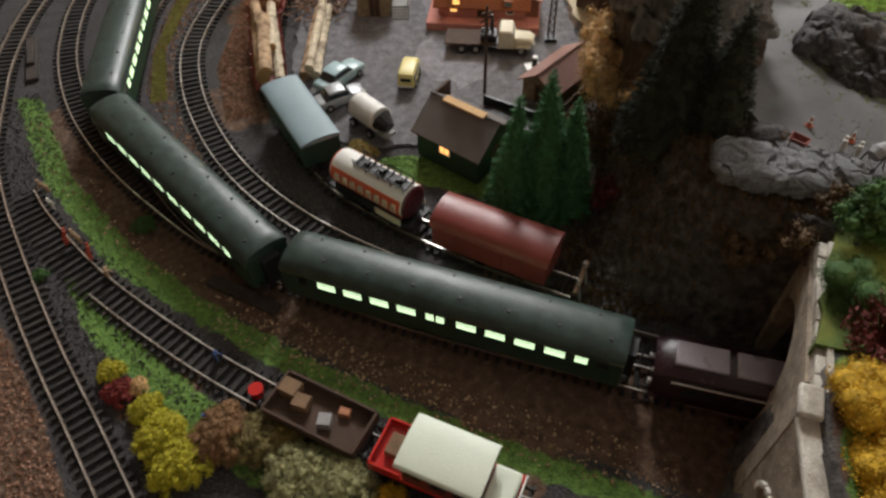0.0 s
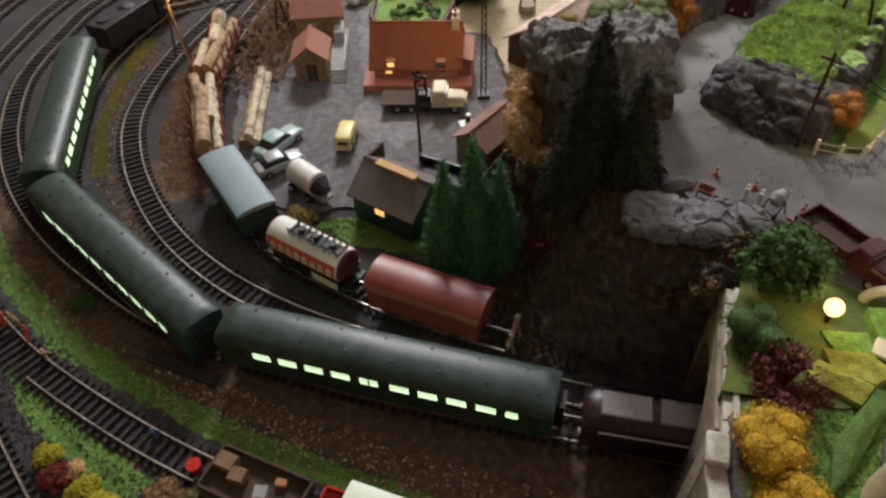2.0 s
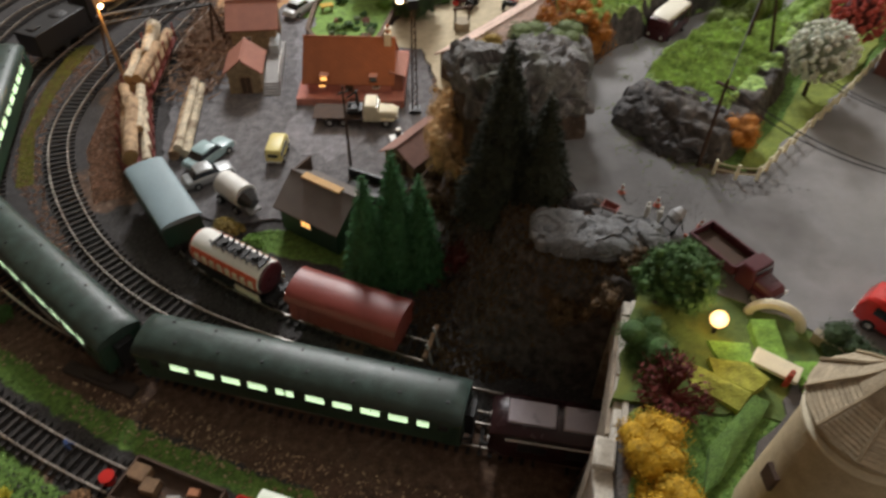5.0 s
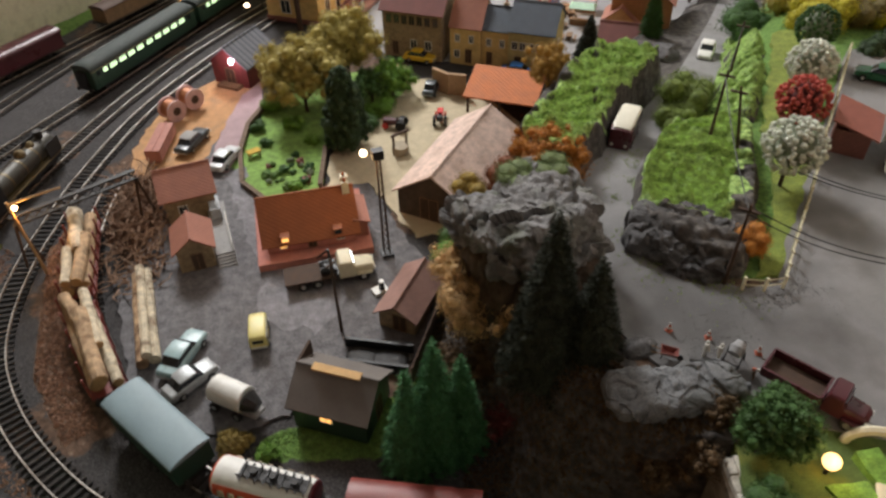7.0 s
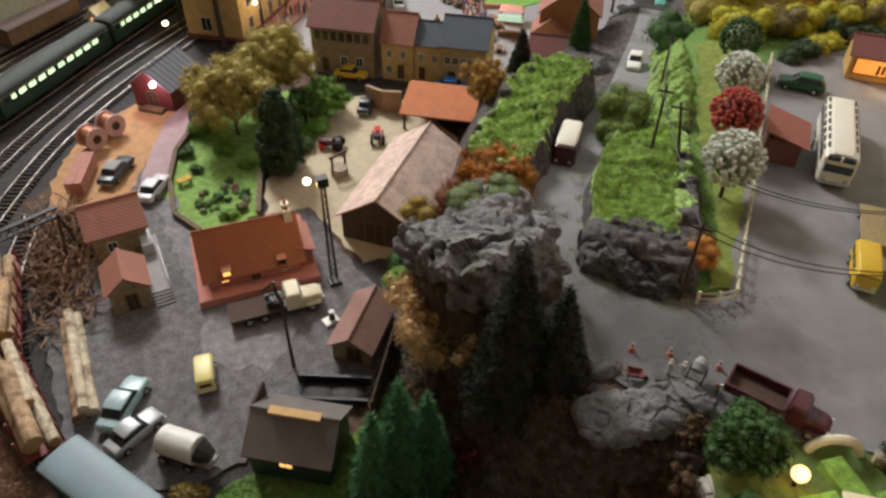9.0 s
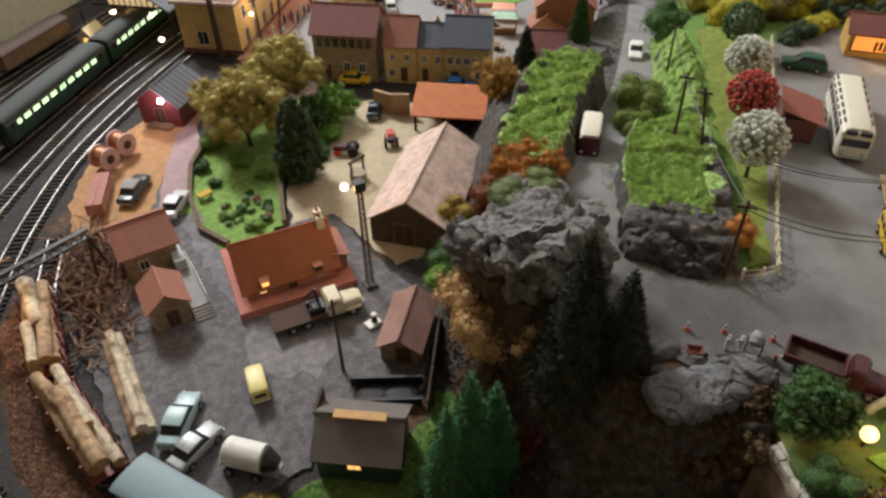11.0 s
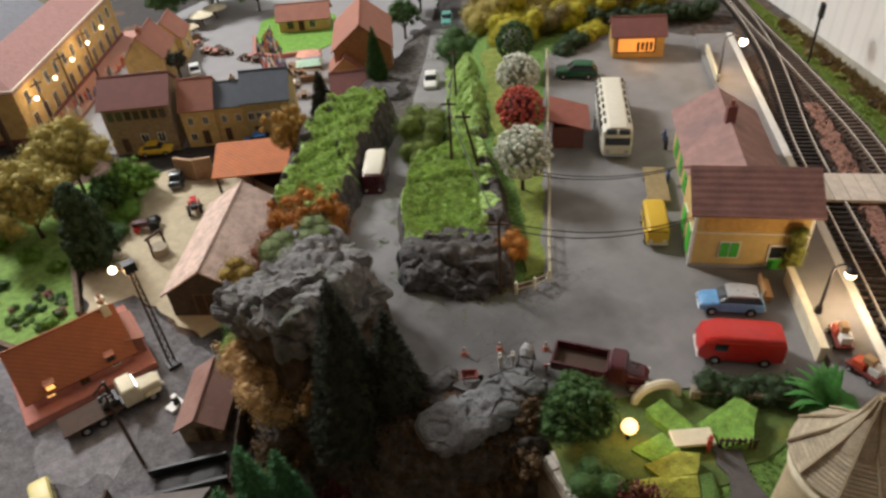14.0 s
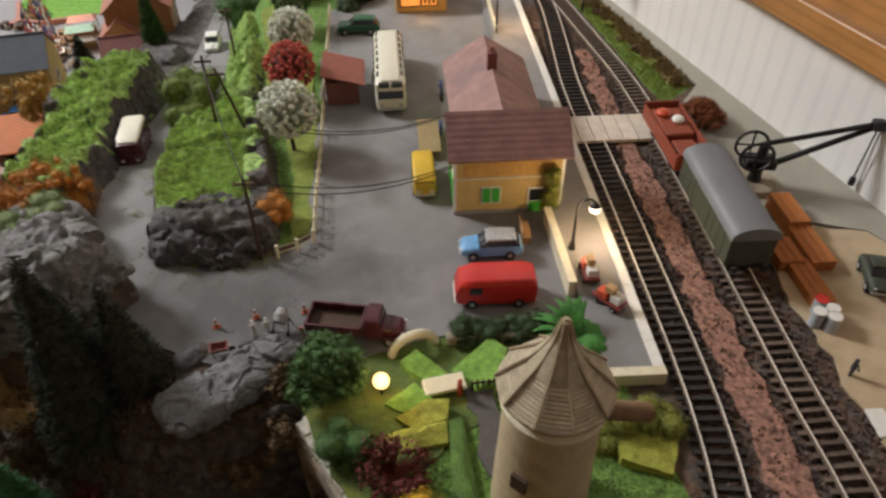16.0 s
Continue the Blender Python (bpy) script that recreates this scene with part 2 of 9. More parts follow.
L_GRASS = leaf_mat("grass_flock", (0.13, 0.19, 0.046), 0.45)
L_OLIVEGREEN = leaf_mat("ivy_leaves", (0.20, 0.22, 0.035))
L_FLOCK = leaf_mat("bank_flock", (0.49, 0.64, 0.22), 0.55)
L_GREYGREEN = leaf_mat("grey_green_moss", (0.16, 0.21, 0.075), 0.4)
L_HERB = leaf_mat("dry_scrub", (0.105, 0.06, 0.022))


# ---- mesh building ----
class Mesh:
    """Collects faces; everything in centimetres, local to its thing."""

    def __init__(self):
        self.v, self.f = [], []

    def add(self, verts, faces):
        n = len(self.v)
        self.v += [tuple(p) for p in verts]
        self.f += [tuple(n + i for i in face) for face in faces]
        return self

    def box(self, x0, y0, z0, x1, y1, z1, m=None):
        p = [Vector((x, y, z)) for z in (z0, z1) for x, y in ((x0, y0), (x1, y0), (x1, y1), (x0, y1))]
        if m:
            p = [m @ q for q in p]
        return self.add(p, [(3, 2, 1, 0), (4, 5, 6, 7), (0, 1, 5, 4), (1, 2, 6, 5), (2, 3, 7, 6), (3, 0, 4, 7)])

    def rod(self, a, b, r, r2=None, n=8):
        a, b = Vector(a), Vector(b)
        r2 = r if r2 is None else r2
        q = (b - a).to_track_quat("Z", "Y")
        ring = [Vector((math.cos(2 * math.pi * i / n), math.sin(2 * math.pi * i / n), 0)) for i in range(n)]
        p = [a + q @ (c * r) for c in ring] + [b + q @ (c * r2) for c in ring]
        return self.add(p, [(i, (i + 1) % n, n + (i + 1) % n, n + i) for i in range(n)] + [tuple(range(n))[::-1], tuple(range(n, 2 * n))])

    def loft(self, rings, caps=True):
        n = len(rings[0])
        p = [q for r in rings for q in r]
        f = [(k * n + i, k * n + (i + 1) % n, (k + 1) * n + (i + 1) % n, (k + 1) * n + i) for k in range(len(rings) - 1) for i in range(n)]
        if caps:
            f += [tuple(range(n))[::-1], tuple(range((len(rings) - 1) * n, len(rings) * n))]
        return self.add(p, f)

    def prism(self, poly, z0, z1):
        n = len(poly)
        p = [(x, y, z0) for x, y in poly] + [(x, y, z1) for x, y in poly]
        return self.add(p, [tuple(range(n))[::-1], tuple(range(n, 2 * n))] + [(i, (i + 1) % n, n + (i + 1) % n, n + i) for i in range(n)])

    def extrude_x(self, profile, x0, x1):
        """profile: (y, z) points, counter-clockwise seen from +x."""
        n = len(profile)
        p = [(x0, y, z) for y, z in profile] + [(x1, y, z) for y, z in profile]
        return self.add(p, [tuple(range(n))[::-1], tuple(range(n, 2 * n))] + [(i, (i + 1) % n, n + (i + 1) % n, n + i) for i in range(n)])

    def ball(self, c, r, squash=1.0, seg=12, rows=8):
        c = Vector(c)
        rings = []
        for k in range(1, rows):
            a = math.pi * k / rows
            rings.append([c + Vector((r * math.sin(a) * math.cos(2 * math.pi * i / seg), r * math.sin(a) * math.sin(2 * math.pi * i / seg), -r * squash * math.cos(a))) for i in range(seg)])
        return self.loft(rings)

    def data(self, name, material, smooth=False):
        me = bpy.data.meshes.new(name)
        me.from_pydata([(x * CM, y * CM, z * CM) for x, y, z in self.v], [], self.f)
        me.materials.append(material)
        me.update()
        me.shade_smooth()
        me.set_sharp_from_angle(angle=radians(32))
        return me


def thing(name, x, y, z, turn=0.0, label="", category="", group="", kind=""):
    ob = new(name)
    ob.empty_display_size = 0.01
    ob.matrix_basis = pose(x * CM, y * CM, z * CM, 0, 0, turn)
    return tagged(ob, label, category, group, kind)


def solid(name, mesh, material, x=0, y=0, z=0, turn=0.0, label="", category="", group="", kind="", smooth=False, bevel=0.0):
    ob = new(name, mesh.data(name, material, smooth))
    ob.matrix_basis = pose(x * CM, y * CM, z * CM, 0, 0, turn)
    if bevel:
        rounded(ob, bevel)
    return tagged(ob, label, category, group, kind)


def part(name, mesh, material, parent, label="", smooth=False, bevel=0.0):
    ob = new(name, mesh.data(name, material, smooth))
    ob.parent = parent
    if bevel:
        rounded(ob, bevel)
    return tagged(ob, label)


def rounded(ob, width, segments=2):
    b = ob.modifiers.new("edge", "BEVEL")
    b.width, b.segments, b.limit_method = width * CM, segments, "ANGLE"


def value_noise(x, y, seed=0):
    xi, yi = np.floor(x).astype(np.int64), np.floor(y).astype(np.int64)
    fx, fy = x - xi, y - yi
    fx, fy = fx * fx * (3 - 2 * fx), fy * fy * (3 - 2 * fy)

    def h(a, b):
        n = (a * 374761393 + b * 668265263 + seed * 974711) & 0x7FFFFFFF
        n = ((n ^ (n >> 13)) * 1274126177) & 0x7FFFFFFF
        return ((n ^ (n >> 16)) & 0xFFFF) / 65535.0

    return (h(xi, yi) * (1 - fx) + h(xi + 1, yi) * fx) * (1 - fy) + (h(xi, yi + 1) * (1 - fx) + h(xi + 1, yi + 1) * fx) * fy


def fractal(x, y, size, octaves=4, seed=0):
    total, amp = 0 * x, 0.5
    for k in range(octaves):
        total = total + amp * value_noise(x / size * 2**k + 31.7 * k, y / size * 2**k + 17.3 * k, seed + k)
        amp /= 2
    return total


def smooth(a, b, x):
    t = np.clip((x - a) / (b - a), 0, 1)
    return t * t * (3 - 2 * t)


def inside(poly, x, y):
    """Signed distance to a polygon, positive inside."""
    best, odd = np.full(np.shape(x), 1e9), np.zeros(np.shape(x), bool)
    for (ax, ay), (bx, by) in zip(poly, poly[1:] + poly[:1]):
        t = np.clip(((x - ax) * (bx - ax) + (y - ay) * (by - ay)) / ((bx - ax) ** 2 + (by - ay) ** 2), 0, 1)
        best = np.minimum(best, np.hypot(x - ax - t * (bx - ax), y - ay - t * (by - ay)))
        cross = (ay > y) != (by > y)
        odd ^= cross & (x < (bx - ax) * (y - ay) / (by - ay + 1e-12) + ax)
    return np.where(odd, best, -best)


def from_line(pts, x, y):
    best = np.full(np.shape(x), 1e9)
    for (ax, ay), (bx, by) in zip(pts, pts[1:]):
        t = np.clip(((x - ax) * (bx - ax) + (y - ay) * (by - ay)) / ((bx - ax) ** 2 + (by - ay) ** 2), 0, 1)
        best = np.minimum(best, np.hypot(x - ax - t * (bx - ax), y - ay - t * (by - ay)))
    return best


def curve(pts, step):
    """A smooth line through the points, as places and headings at even steps."""
    p = [Vector((*q, 0)) for q in pts]
    p = [2 * p[0] - p[1]] + p + [2 * p[-1] - p[-2]]
    fine = []
    for a, b, c, d in zip(p, p[1:], p[2:], p[3:]):
        for k in range(40):
            t = k / 40
            fine.append(0.5 * ((2 * b) + (c - a) * t + (2 * a - 5 * b + 4 * c - d) * t * t + (3 * b - a - 3 * c + d) * t**3))
    fine.append(p[-2])
    out, carry = [], 0.0
    for a, b in zip(fine, fine[1:]):
        length = (b - a).length
        while carry <= length and length > 0:
            out.append((a.lerp(b, carry / length), math.atan2(b.y - a.y, b.x - a.x)))
            carry += step
        carry -= length
    return out

# ---- ground ----
LOT = 10.4
PLATEAU = [(19, -12), (20, 26), (22, 31.5), (24, 36.5), (20, 40), (17.5, 45), (17, 52), (17, 60), (20, 65.5), (24.6, 70.8), (29.6, 78.6), (36.8, 88), (45.6, 94.6), (62, 102), (112, 140), (112, -12)]
TUNNEL = [(18.5, 30.6), (20.6, 36.8), (40, 34.5), (40, 28)]
LEFT_BANK = [(25.5, 63.4), (27.4, 64.4), (29.9, 66.0), (33.0, 69.0), (36.5, 72.4), (39.8, 75.4), (42.4, 77.3), (45.2, 79.2), (47.2, 82), (45.0, 87), (40.6, 87.2), (36.4, 84.9), (32.8, 81.2), (29.2, 77.2), (25.4, 74.0), (22.8, 69.8)]
LEFT_GREEN = [(26.5, 65), (29.0, 67.2), (31.7, 69.4), (34.8, 72), (37.3, 74.2), (41.2, 77.2), (44.4, 79.4), (46.2, 82.2), (44.6, 85.8), (40.4, 85.8), (35.9, 82.6), (32.5, 78.4), (29.5, 75.4), (26.4, 72.4), (24.2, 69.0)]
ISLAND = [(40.4, 70.3), (36.7, 67.5), (33.2, 64.0), (30.0, 60.0), (28.7, 57.5), (28.3, 53.9), (29.4, 51.3), (31.3, 49.4), (33.2, 48.9), (35.8, 51.4), (39.1, 55.3), (41.9, 58.8), (45.0, 64.3), (46.6, 68.0)]
ISLAND_GREEN = [(29.6, 58.0), (31.0, 55.4), (34.6, 53.6), (37.6, 57.4), (40.8, 60.8), (44.6, 65.6), (46.0, 68.2), (40.6, 69.6), (36.9, 66.8), (33.6, 63.4), (30.6, 59.8)]
FAR_BANK = [(43.6, 70.8), (48.2, 75.5), (53.2, 80.8), (58.6, 87), (63.3, 93.4), (66, 90.4), (61.4, 84.0), (56.5, 77.1), (51.8, 71.6), (47.4, 67.0)]
STRIP = [(34.0, 48.6), (36.6, 50.8), (39.8, 54.4), (42.6, 58.0), (46.0, 63.6), (48.4, 67.4), (53, 72.4), (62, 83.4), (66, 83), (58, 71.5), (49, 61), (41, 52), (37.4, 48.4)]


def bank_rise(x, y):
    """How far the rocky green banks stand above the ground they lie on: ledges that break off towards the yard."""
    s = x * 0.69 + y * 0.72
    v = -x * 0.72 + y * 0.69
    out = 0.0 * x
    for k, (poly, h, rim, ledge) in enumerate(((LEFT_BANK, 3.7, 1.4, 0.7), (ISLAND, 3.0, 0.8, 0.55), (FAR_BANK, 2.0, 1.2, 0.6))):
        d = inside(poly, x, y) + 1.1 * (fractal(x, y, 2.6, 4, 50 + k) - 0.45)
        rise = smooth(0, 1, d / rim)
        body = h * (0.74 + 0.9 * (fractal(x, y, 6.0, 3, 9 + k) - 0.42)) + (0.14 * np.clip(s - 74, 0, 15) if k == 0 else 0)
        u = s / 4.2 + 0.1 * v + 3.8 * fractal(x, y, 7.0, 4, 70 + k)
        saw = u - np.floor(u)
        step = np.where(saw < 0.14, saw / 0.14, 1 - (saw - 0.14) / 0.86) - 0.5
        lumps = np.abs(fractal(x, y, 1.7, 4, 31 + k) - 0.46) * 3.6 - 0.45 + 0.7 * (fractal(x, y, 0.8, 3, 41) - 0.45)
        out = out + rise * (body + ledge * step + (0.8, 0.5, 0.7)[k] * lumps)
    return np.maximum(out, 0)


def height(x, y, banks=True):
    d = inside(PLATEAU, x, y) + 1.6 * (fractal(x, y, 5, 3, 3) - 0.45)
    s = (x - 40) * 0.69 + (y - 72) * 0.72
    v = -(x - 40) * 0.72 + (y - 72) * 0.69
    flat = LOT - np.clip(0.135 * (s + 13), 0, LOT) * smooth(-9, -3, v)
    z = flat * smooth(0, 1, (d + 0.5 + 3.7 * smooth(37.5, 42, y)) / (0.9 + 3.7 * smooth(37.5, 42, y)))
    z = z * np.where(inside(TUNNEL, x, y) > 0, 0, 1)
    slope = smooth(-5, -1, d) * smooth(1.5, 0, d)
    z = z + slope * 2.2 * (fractal(x, y, 2.4, 4, 21) - 0.45)
    rough = 0.28 * (fractal(x, y, 1.1, 3, 5) - 0.45)
    return z + rough - 0.11 + (bank_rise(x, y) if banks else 0)


def at(x, y):
    return float(height(np.array([float(x)]), np.array([float(y)]))[0])


GRASS = [
    [(-38, 61), (-30.8, 50.4), (-21.9, 41.6), (-13.9, 37.0), (-6.9, 33.2), (5.6, 28.2), (18, 24.4), (18, 25.8), (5.7, 29.9), (-4.9, 34.2), (-12.9, 38.3), (-20.4, 43.2), (-28.8, 51.2), (-35.5, 61)],
    [(-25.5, 41.5), (-20, 37), (-12, 31.6), (-4, 27.5), (-6, 25), (-14, 30), (-21, 35.5)],
    [(-2.2, 92.8), (-1.4, 87), (0.6, 83.2), (7, 83.4), (9, 92), (16, 97), (23, 104), (18, 110), (8, 113), (2.5, 102)],
    [(20, 18), (22, 30), (25, 38), (36, 31), (38, 24), (32, 16)],
    [(26, 66.5), (31, 68.5), (36, 73.5), (46, 83), (42, 86), (34, 80), (25, 71)],
    [(27.7, 58), (27.5, 54), (29.4, 51), (34.6, 48.2), (38, 49.5), (52, 62.5), (70, 79.5), (74, 100), (66, 97), (46, 77), (36, 67.5)],
    [(52, 127), (62, 121), (80, 122), (82, 132), (66, 146), (55, 138)],
    [(9.3, 55), (11.4, 57.5), (13, 56), (10.4, 50.6), (5, 49.6), (-1.4, 51.6), (-3.6, 53.4), (-2.6, 54.2)],
    [(69.9, 35.4), (77.0, 43.3), (84.5, 52.2), (90.5, 60.0), (98, 69), (101, 70), (94.4, 60.6), (87, 50.2), (80.6, 41.6), (75.2, 34.4)],
    [(-60, 105), (-32, 128), (-14, 152), (-18, 156), (-60, 118)],
    [(60, 78), (75, 73), (84, 74), (92, 86), (80, 100), (66, 90)],
]
BROWN = [(-34.6, 58), (-28, 48.8), (-19, 41.4), (-10, 36.8), (1, 31.9), (13, 28.2), (20, 25.8), (23, 33.5), (10, 36.6), (-2, 39.6), (-13, 44.6), (-24, 53), (-32, 62)]


def cover_material(name, g1, g2, g3):
    m = bpy.data.materials.new(name)
    m.use_nodes = True
    nt = m.node_tree
    N, L = nt.nodes.new, nt.links.new
    b = nt.nodes["Principled BSDF"]
    b.inputs["Roughness"].default_value = 0.95
    tc, at_, sep = N("ShaderNodeTexCoord"), N("ShaderNodeAttribute"), N("ShaderNodeSeparateColor")
    at_.attribute_name = "cover"
    L(at_.outputs["Color"], sep.inputs[0])

    def noise(size, detail=5):
        n = N("ShaderNodeTexNoise")
        n.inputs["Scale"].default_value, n.inputs["Detail"].default_value = 100 / size, detail
        L(tc.outputs["Object"], n.inputs["Vector"])
        return n.outputs[0]

    def ramp(src, stops):
        r = N("ShaderNodeValToRGB")
        while len(r.color_ramp.elements) < len(stops):
            r.color_ramp.elements.new(0.5)
        for e, (p, c) in zip(r.color_ramp.elements, stops):
            e.position, e.color = p, (*c, 1)
        L(src, r.inputs[0])
        return r.outputs[0]

    def mix(a, b2, fac):
        n = N("ShaderNodeMix")
        n.data_type = "RGBA"
        L(fac, n.inputs[0]), L(a, n.inputs[6]), L(b2, n.inputs[7])
        return n.outputs[2]

    def edge(src):
        add, mr = N("ShaderNodeMath"), N("ShaderNodeMapRange")
        L(src, add.inputs[0]), L(noise(0.9), add.inputs[1])
        mr.inputs["From Min"].default_value, mr.inputs["From Max"].default_value = 0.92, 1.1
        L(add.outputs[0], mr.inputs[0])
        return mr.outputs[0]

    fine, mid = noise(0.14, 3), noise(0.9)
    ballast = ramp(fine, [(0.3, (0.017, 0.016, 0.016)), (0.55, (0.052, 0.047, 0.046)), (0.72, (0.115, 0.106, 0.104))])
    brown = ramp(noise(0.55, 6), [(0.3, (0.06, 0.034, 0.021)), (0.55, (0.125, 0.074, 0.047)), (0.68, (0.17, 0.11, 0.075)), (0.8, (0.36, 0.27, 0.2))])
    green = ramp(noise(0.35, 6), [(0.3, g1), (0.52, g2), (0.7, g3)])
    rock = ramp(noise(0.7, 8), [(0.3, (0.03, 0.027, 0.025)), (0.5, (0.085, 0.075, 0.068)), (0.7, (0.15, 0.135, 0.12))])
    c = mix(ballast, brown, edge(sep.outputs[2]))
    c = mix(c, rock, edge(sep.outputs[1]))
    c = mix(c, green, edge(sep.outputs[0]))
    L(c, b.inputs["Base Color"])
    bp, add = N("ShaderNodeBump"), N("ShaderNodeMath")
    L(fine, add.inputs[0]), L(mid, add.inputs[1])
    bp.inputs["Strength"].default_value, bp.inputs["Distance"].default_value = 0.9, 0.0012
    L(add.outputs[0], bp.inputs["Height"]), L(bp.outputs[0], b.inputs["Normal"])
    return m


def build_ground():
    step, x0, x1, y0, y1 = 0.55, -75, 112, -12, 185
    xs, ys = np.arange(x0, x1, step), np.arange(y0, y1, step)
    X, Y = np.meshgrid(xs, ys)
    Z = height(X, Y, False)
    nx, ny = len(xs), len(ys)
    me = bpy.data.meshes.new("ground")
    me.from_pydata((np.stack([X, Y, Z], -1).reshape(-1, 3) * CM).tolist(), [], [(j * nx + i, j * nx + i + 1, (j + 1) * nx + i + 1, (j + 1) * nx + i) for j in range(ny - 1) for i in range(nx - 1)])
    me.shade_smooth()
    gy, gx = np.gradient(Z, step)
    steep = np.hypot(gx, gy)
    g = np.max([smooth(-0.8, 0.8, inside(p, X, Y)) for p in GRASS], 0)
    g = np.clip(g * smooth(2.6, 1.5, steep), 0, 1)
    high = smooth(0.5, 2.0, Z)
    r = np.clip(smooth(0.35, 0.9, steep) + (0.55 + 0.45 * smooth(66, 76, Y)) * high * (1 - g), 0, 1)
    br = np.maximum(smooth(-0.8, 0.8, inside(BROWN, X, Y)), smooth(0.8, 2.5, Z))
    br = np.maximum(br, smooth(0.52, 0.6, fractal(X, Y, 7, 3, 40)) * 0.8 * smooth(-27, -18, X))
    for extra in ([(-60, 5), (-44, 44), (-28.6, 37.4), (-25.2, 33.8), (-21.6, 29.5), (-18, 24.6), (-12, 12), (-20, 0), (-60, 0)], [(-21, 84), (-17.5, 84), (-17, 68), (-13.5, 58), (-17, 58), (-20.5, 66)]):
        br = np.maximum(br, smooth(-0.6, 0.6, inside(extra, X, Y)))
    col = np.stack([g, r * 0.95, br, np.ones_like(g)], -1).reshape(-1, 4)
    me.attributes.new("cover", "FLOAT_COLOR", "POINT").data.foreach_set("color", col.ravel().astype(np.float32))
    me.materials.append(cover_material("ground_cover", (0.07, 0.13, 0.028), (0.125, 0.235, 0.045), (0.19, 0.32, 0.07)))
    return tagged(new("ground", me), "brown, grassy and stony scenic ground of a model layout", "ground", kind="structure")


build_ground()


def bank(name, poly, green, label, step=0.17):
    """A rocky bank with turf on its flatter parts."""
    p = np.array(poly)
    lo, hi = p.min(0) - 1.2, p.max(0) + 1.2
    xs, ys = np.arange(lo[0], hi[0], step), np.arange(lo[1], hi[1], step)
    X, Y = np.meshgrid(xs, ys)
    Z = height(X, Y)
    rise = bank_rise(X, Y)
    own = inside(poly, X, Y) > -1.0
    nx, ny = len(xs), len(ys)
    keep = own & (rise > 0.02)
    faces = [(j * nx + i, j * nx + i + 1, (j + 1) * nx + i + 1, (j + 1) * nx + i) for j in range(ny - 1) for i in range(nx - 1) if keep[j, i] or keep[j + 1, i + 1] or keep[j, i + 1] or keep[j + 1, i]]
    used = sorted({k for f in faces for k in f})
    index = {k: n for n, k in enumerate(used)}
    V = np.stack([X, Y, np.where(rise > 0.02, Z, Z - 0.3)], -1).reshape(-1, 3)[used]
    me = bpy.data.meshes.new(name)
    me.from_pydata((V * CM).tolist(), [], [tuple(index[k] for k in f) for f in faces])
    me.shade_smooth()
    gy, gx = np.gradient(Z, step)
    g = smooth(-0.7, 0.7, inside(green, X, Y) + 5.5 * (fractal(X, Y, 2.6, 4, 88) - 0.40)) * smooth(3.6, 1.7, np.hypot(gx, gy))
    col = np.stack([g, 1 + 0 * g, 0 * g, 1 + 0 * g], -1).reshape(-1, 4)[used]
    me.attributes.new("cover", "FLOAT_COLOR", "POINT").data.foreach_set("color", col.ravel().astype(np.float32))
    me.materials.append(bpy.data.materials.get("bank_cover") or cover_material("bank_cover", (0.10, 0.17, 0.05), (0.31, 0.47, 0.13), (0.48, 0.64, 0.2)))
    return tagged(new(name, me), label, "bank", kind="structure")


bank("bank_1", LEFT_BANK, LEFT_GREEN, "craggy grey rock bank with bright green turf along the road")
bank("bank_2", ISLAND, ISLAND_GREEN, "dark rock island with green turf between road and forecourt")
bank("bank_3", FAR_BANK, FAR_BANK, "low green turf bank beside the cutting road")


def sheet(name, poly, z, thick, material, label, ragged=0.5):
    fine = []
    for (ax, ay), (bx, by) in zip(poly, poly[1:] + poly[:1]):
        n = max(1, int(math.hypot(bx - ax, by - ay) / 0.7))
        for k in range(n):
            x, y = ax + (bx - ax) * k / n, ay + (by - ay) * k / n
            fine.append((x + ragged * noise.noise((x / 1.7, y / 1.7, 1)) + ragged * 0.4 * noise.noise((x * 2, y * 2, 7)), y + ragged * noise.noise((x / 1.7, y / 1.7, 5)) + ragged * 0.4 * noise.noise((x * 2, y * 2, 3))))
    m = Mesh().prism(fine, z - thick, z)
    return solid(name, m, material, label=label, category="ground", kind="structure")


def ribbon(name, pts, half, material, label, lift=0.12):
    m, line = Mesh(), curve(pts, 1.0)
    rings = []
    for p, a in line:
        n = Vector((-math.sin(a), math.cos(a), 0))
        zc = max(at(p.x, p.y), 0) + lift
        h = half(p) if callable(half) else half
        rings.append([(p + n * h * k).to_tuple()[:2] + (zc + 0.02 * (1 - k * k),) for k in (1, 0.5, 0, -0.5, -1)] + [(p + n * h * k).to_tuple()[:2] + (zc - 0.8,) for k in (-1, 1)])
    m.loft(rings)
    return solid(name, m, material, label=label, category="road", kind="structure", smooth=False)


sheet("pavement_yard", [(-14.2, 76), (-12.6, 62), (-8.8, 56.8), (-4.5, 54.8), (-0.5, 55.5), (1.5, 58), (9.5, 57), (13, 61.5), (16, 67), (14, 73), (12.5, 84), (6, 84.5), (3.5, 81.8), (-0.8, 82.6), (-1.2, 87), (-1.9, 93), (2.5, 102.5), (1.5, 106), (-3, 99), (-5.8, 92.5), (-4.4, 86), (-9.6, 84), (-12, 80)], 0.1, 0.6, YARD, "dark grey gravelled goods yard", )
sheet("pavement_farm", [(7.5, 83), (12.5, 84.1), (15, 73), (18, 73), (34, 88), (30, 104), (22.5, 106), (17, 98), (10, 92)], 0.06, 0.6, SAND_PALE, "pale sandy farmyard")
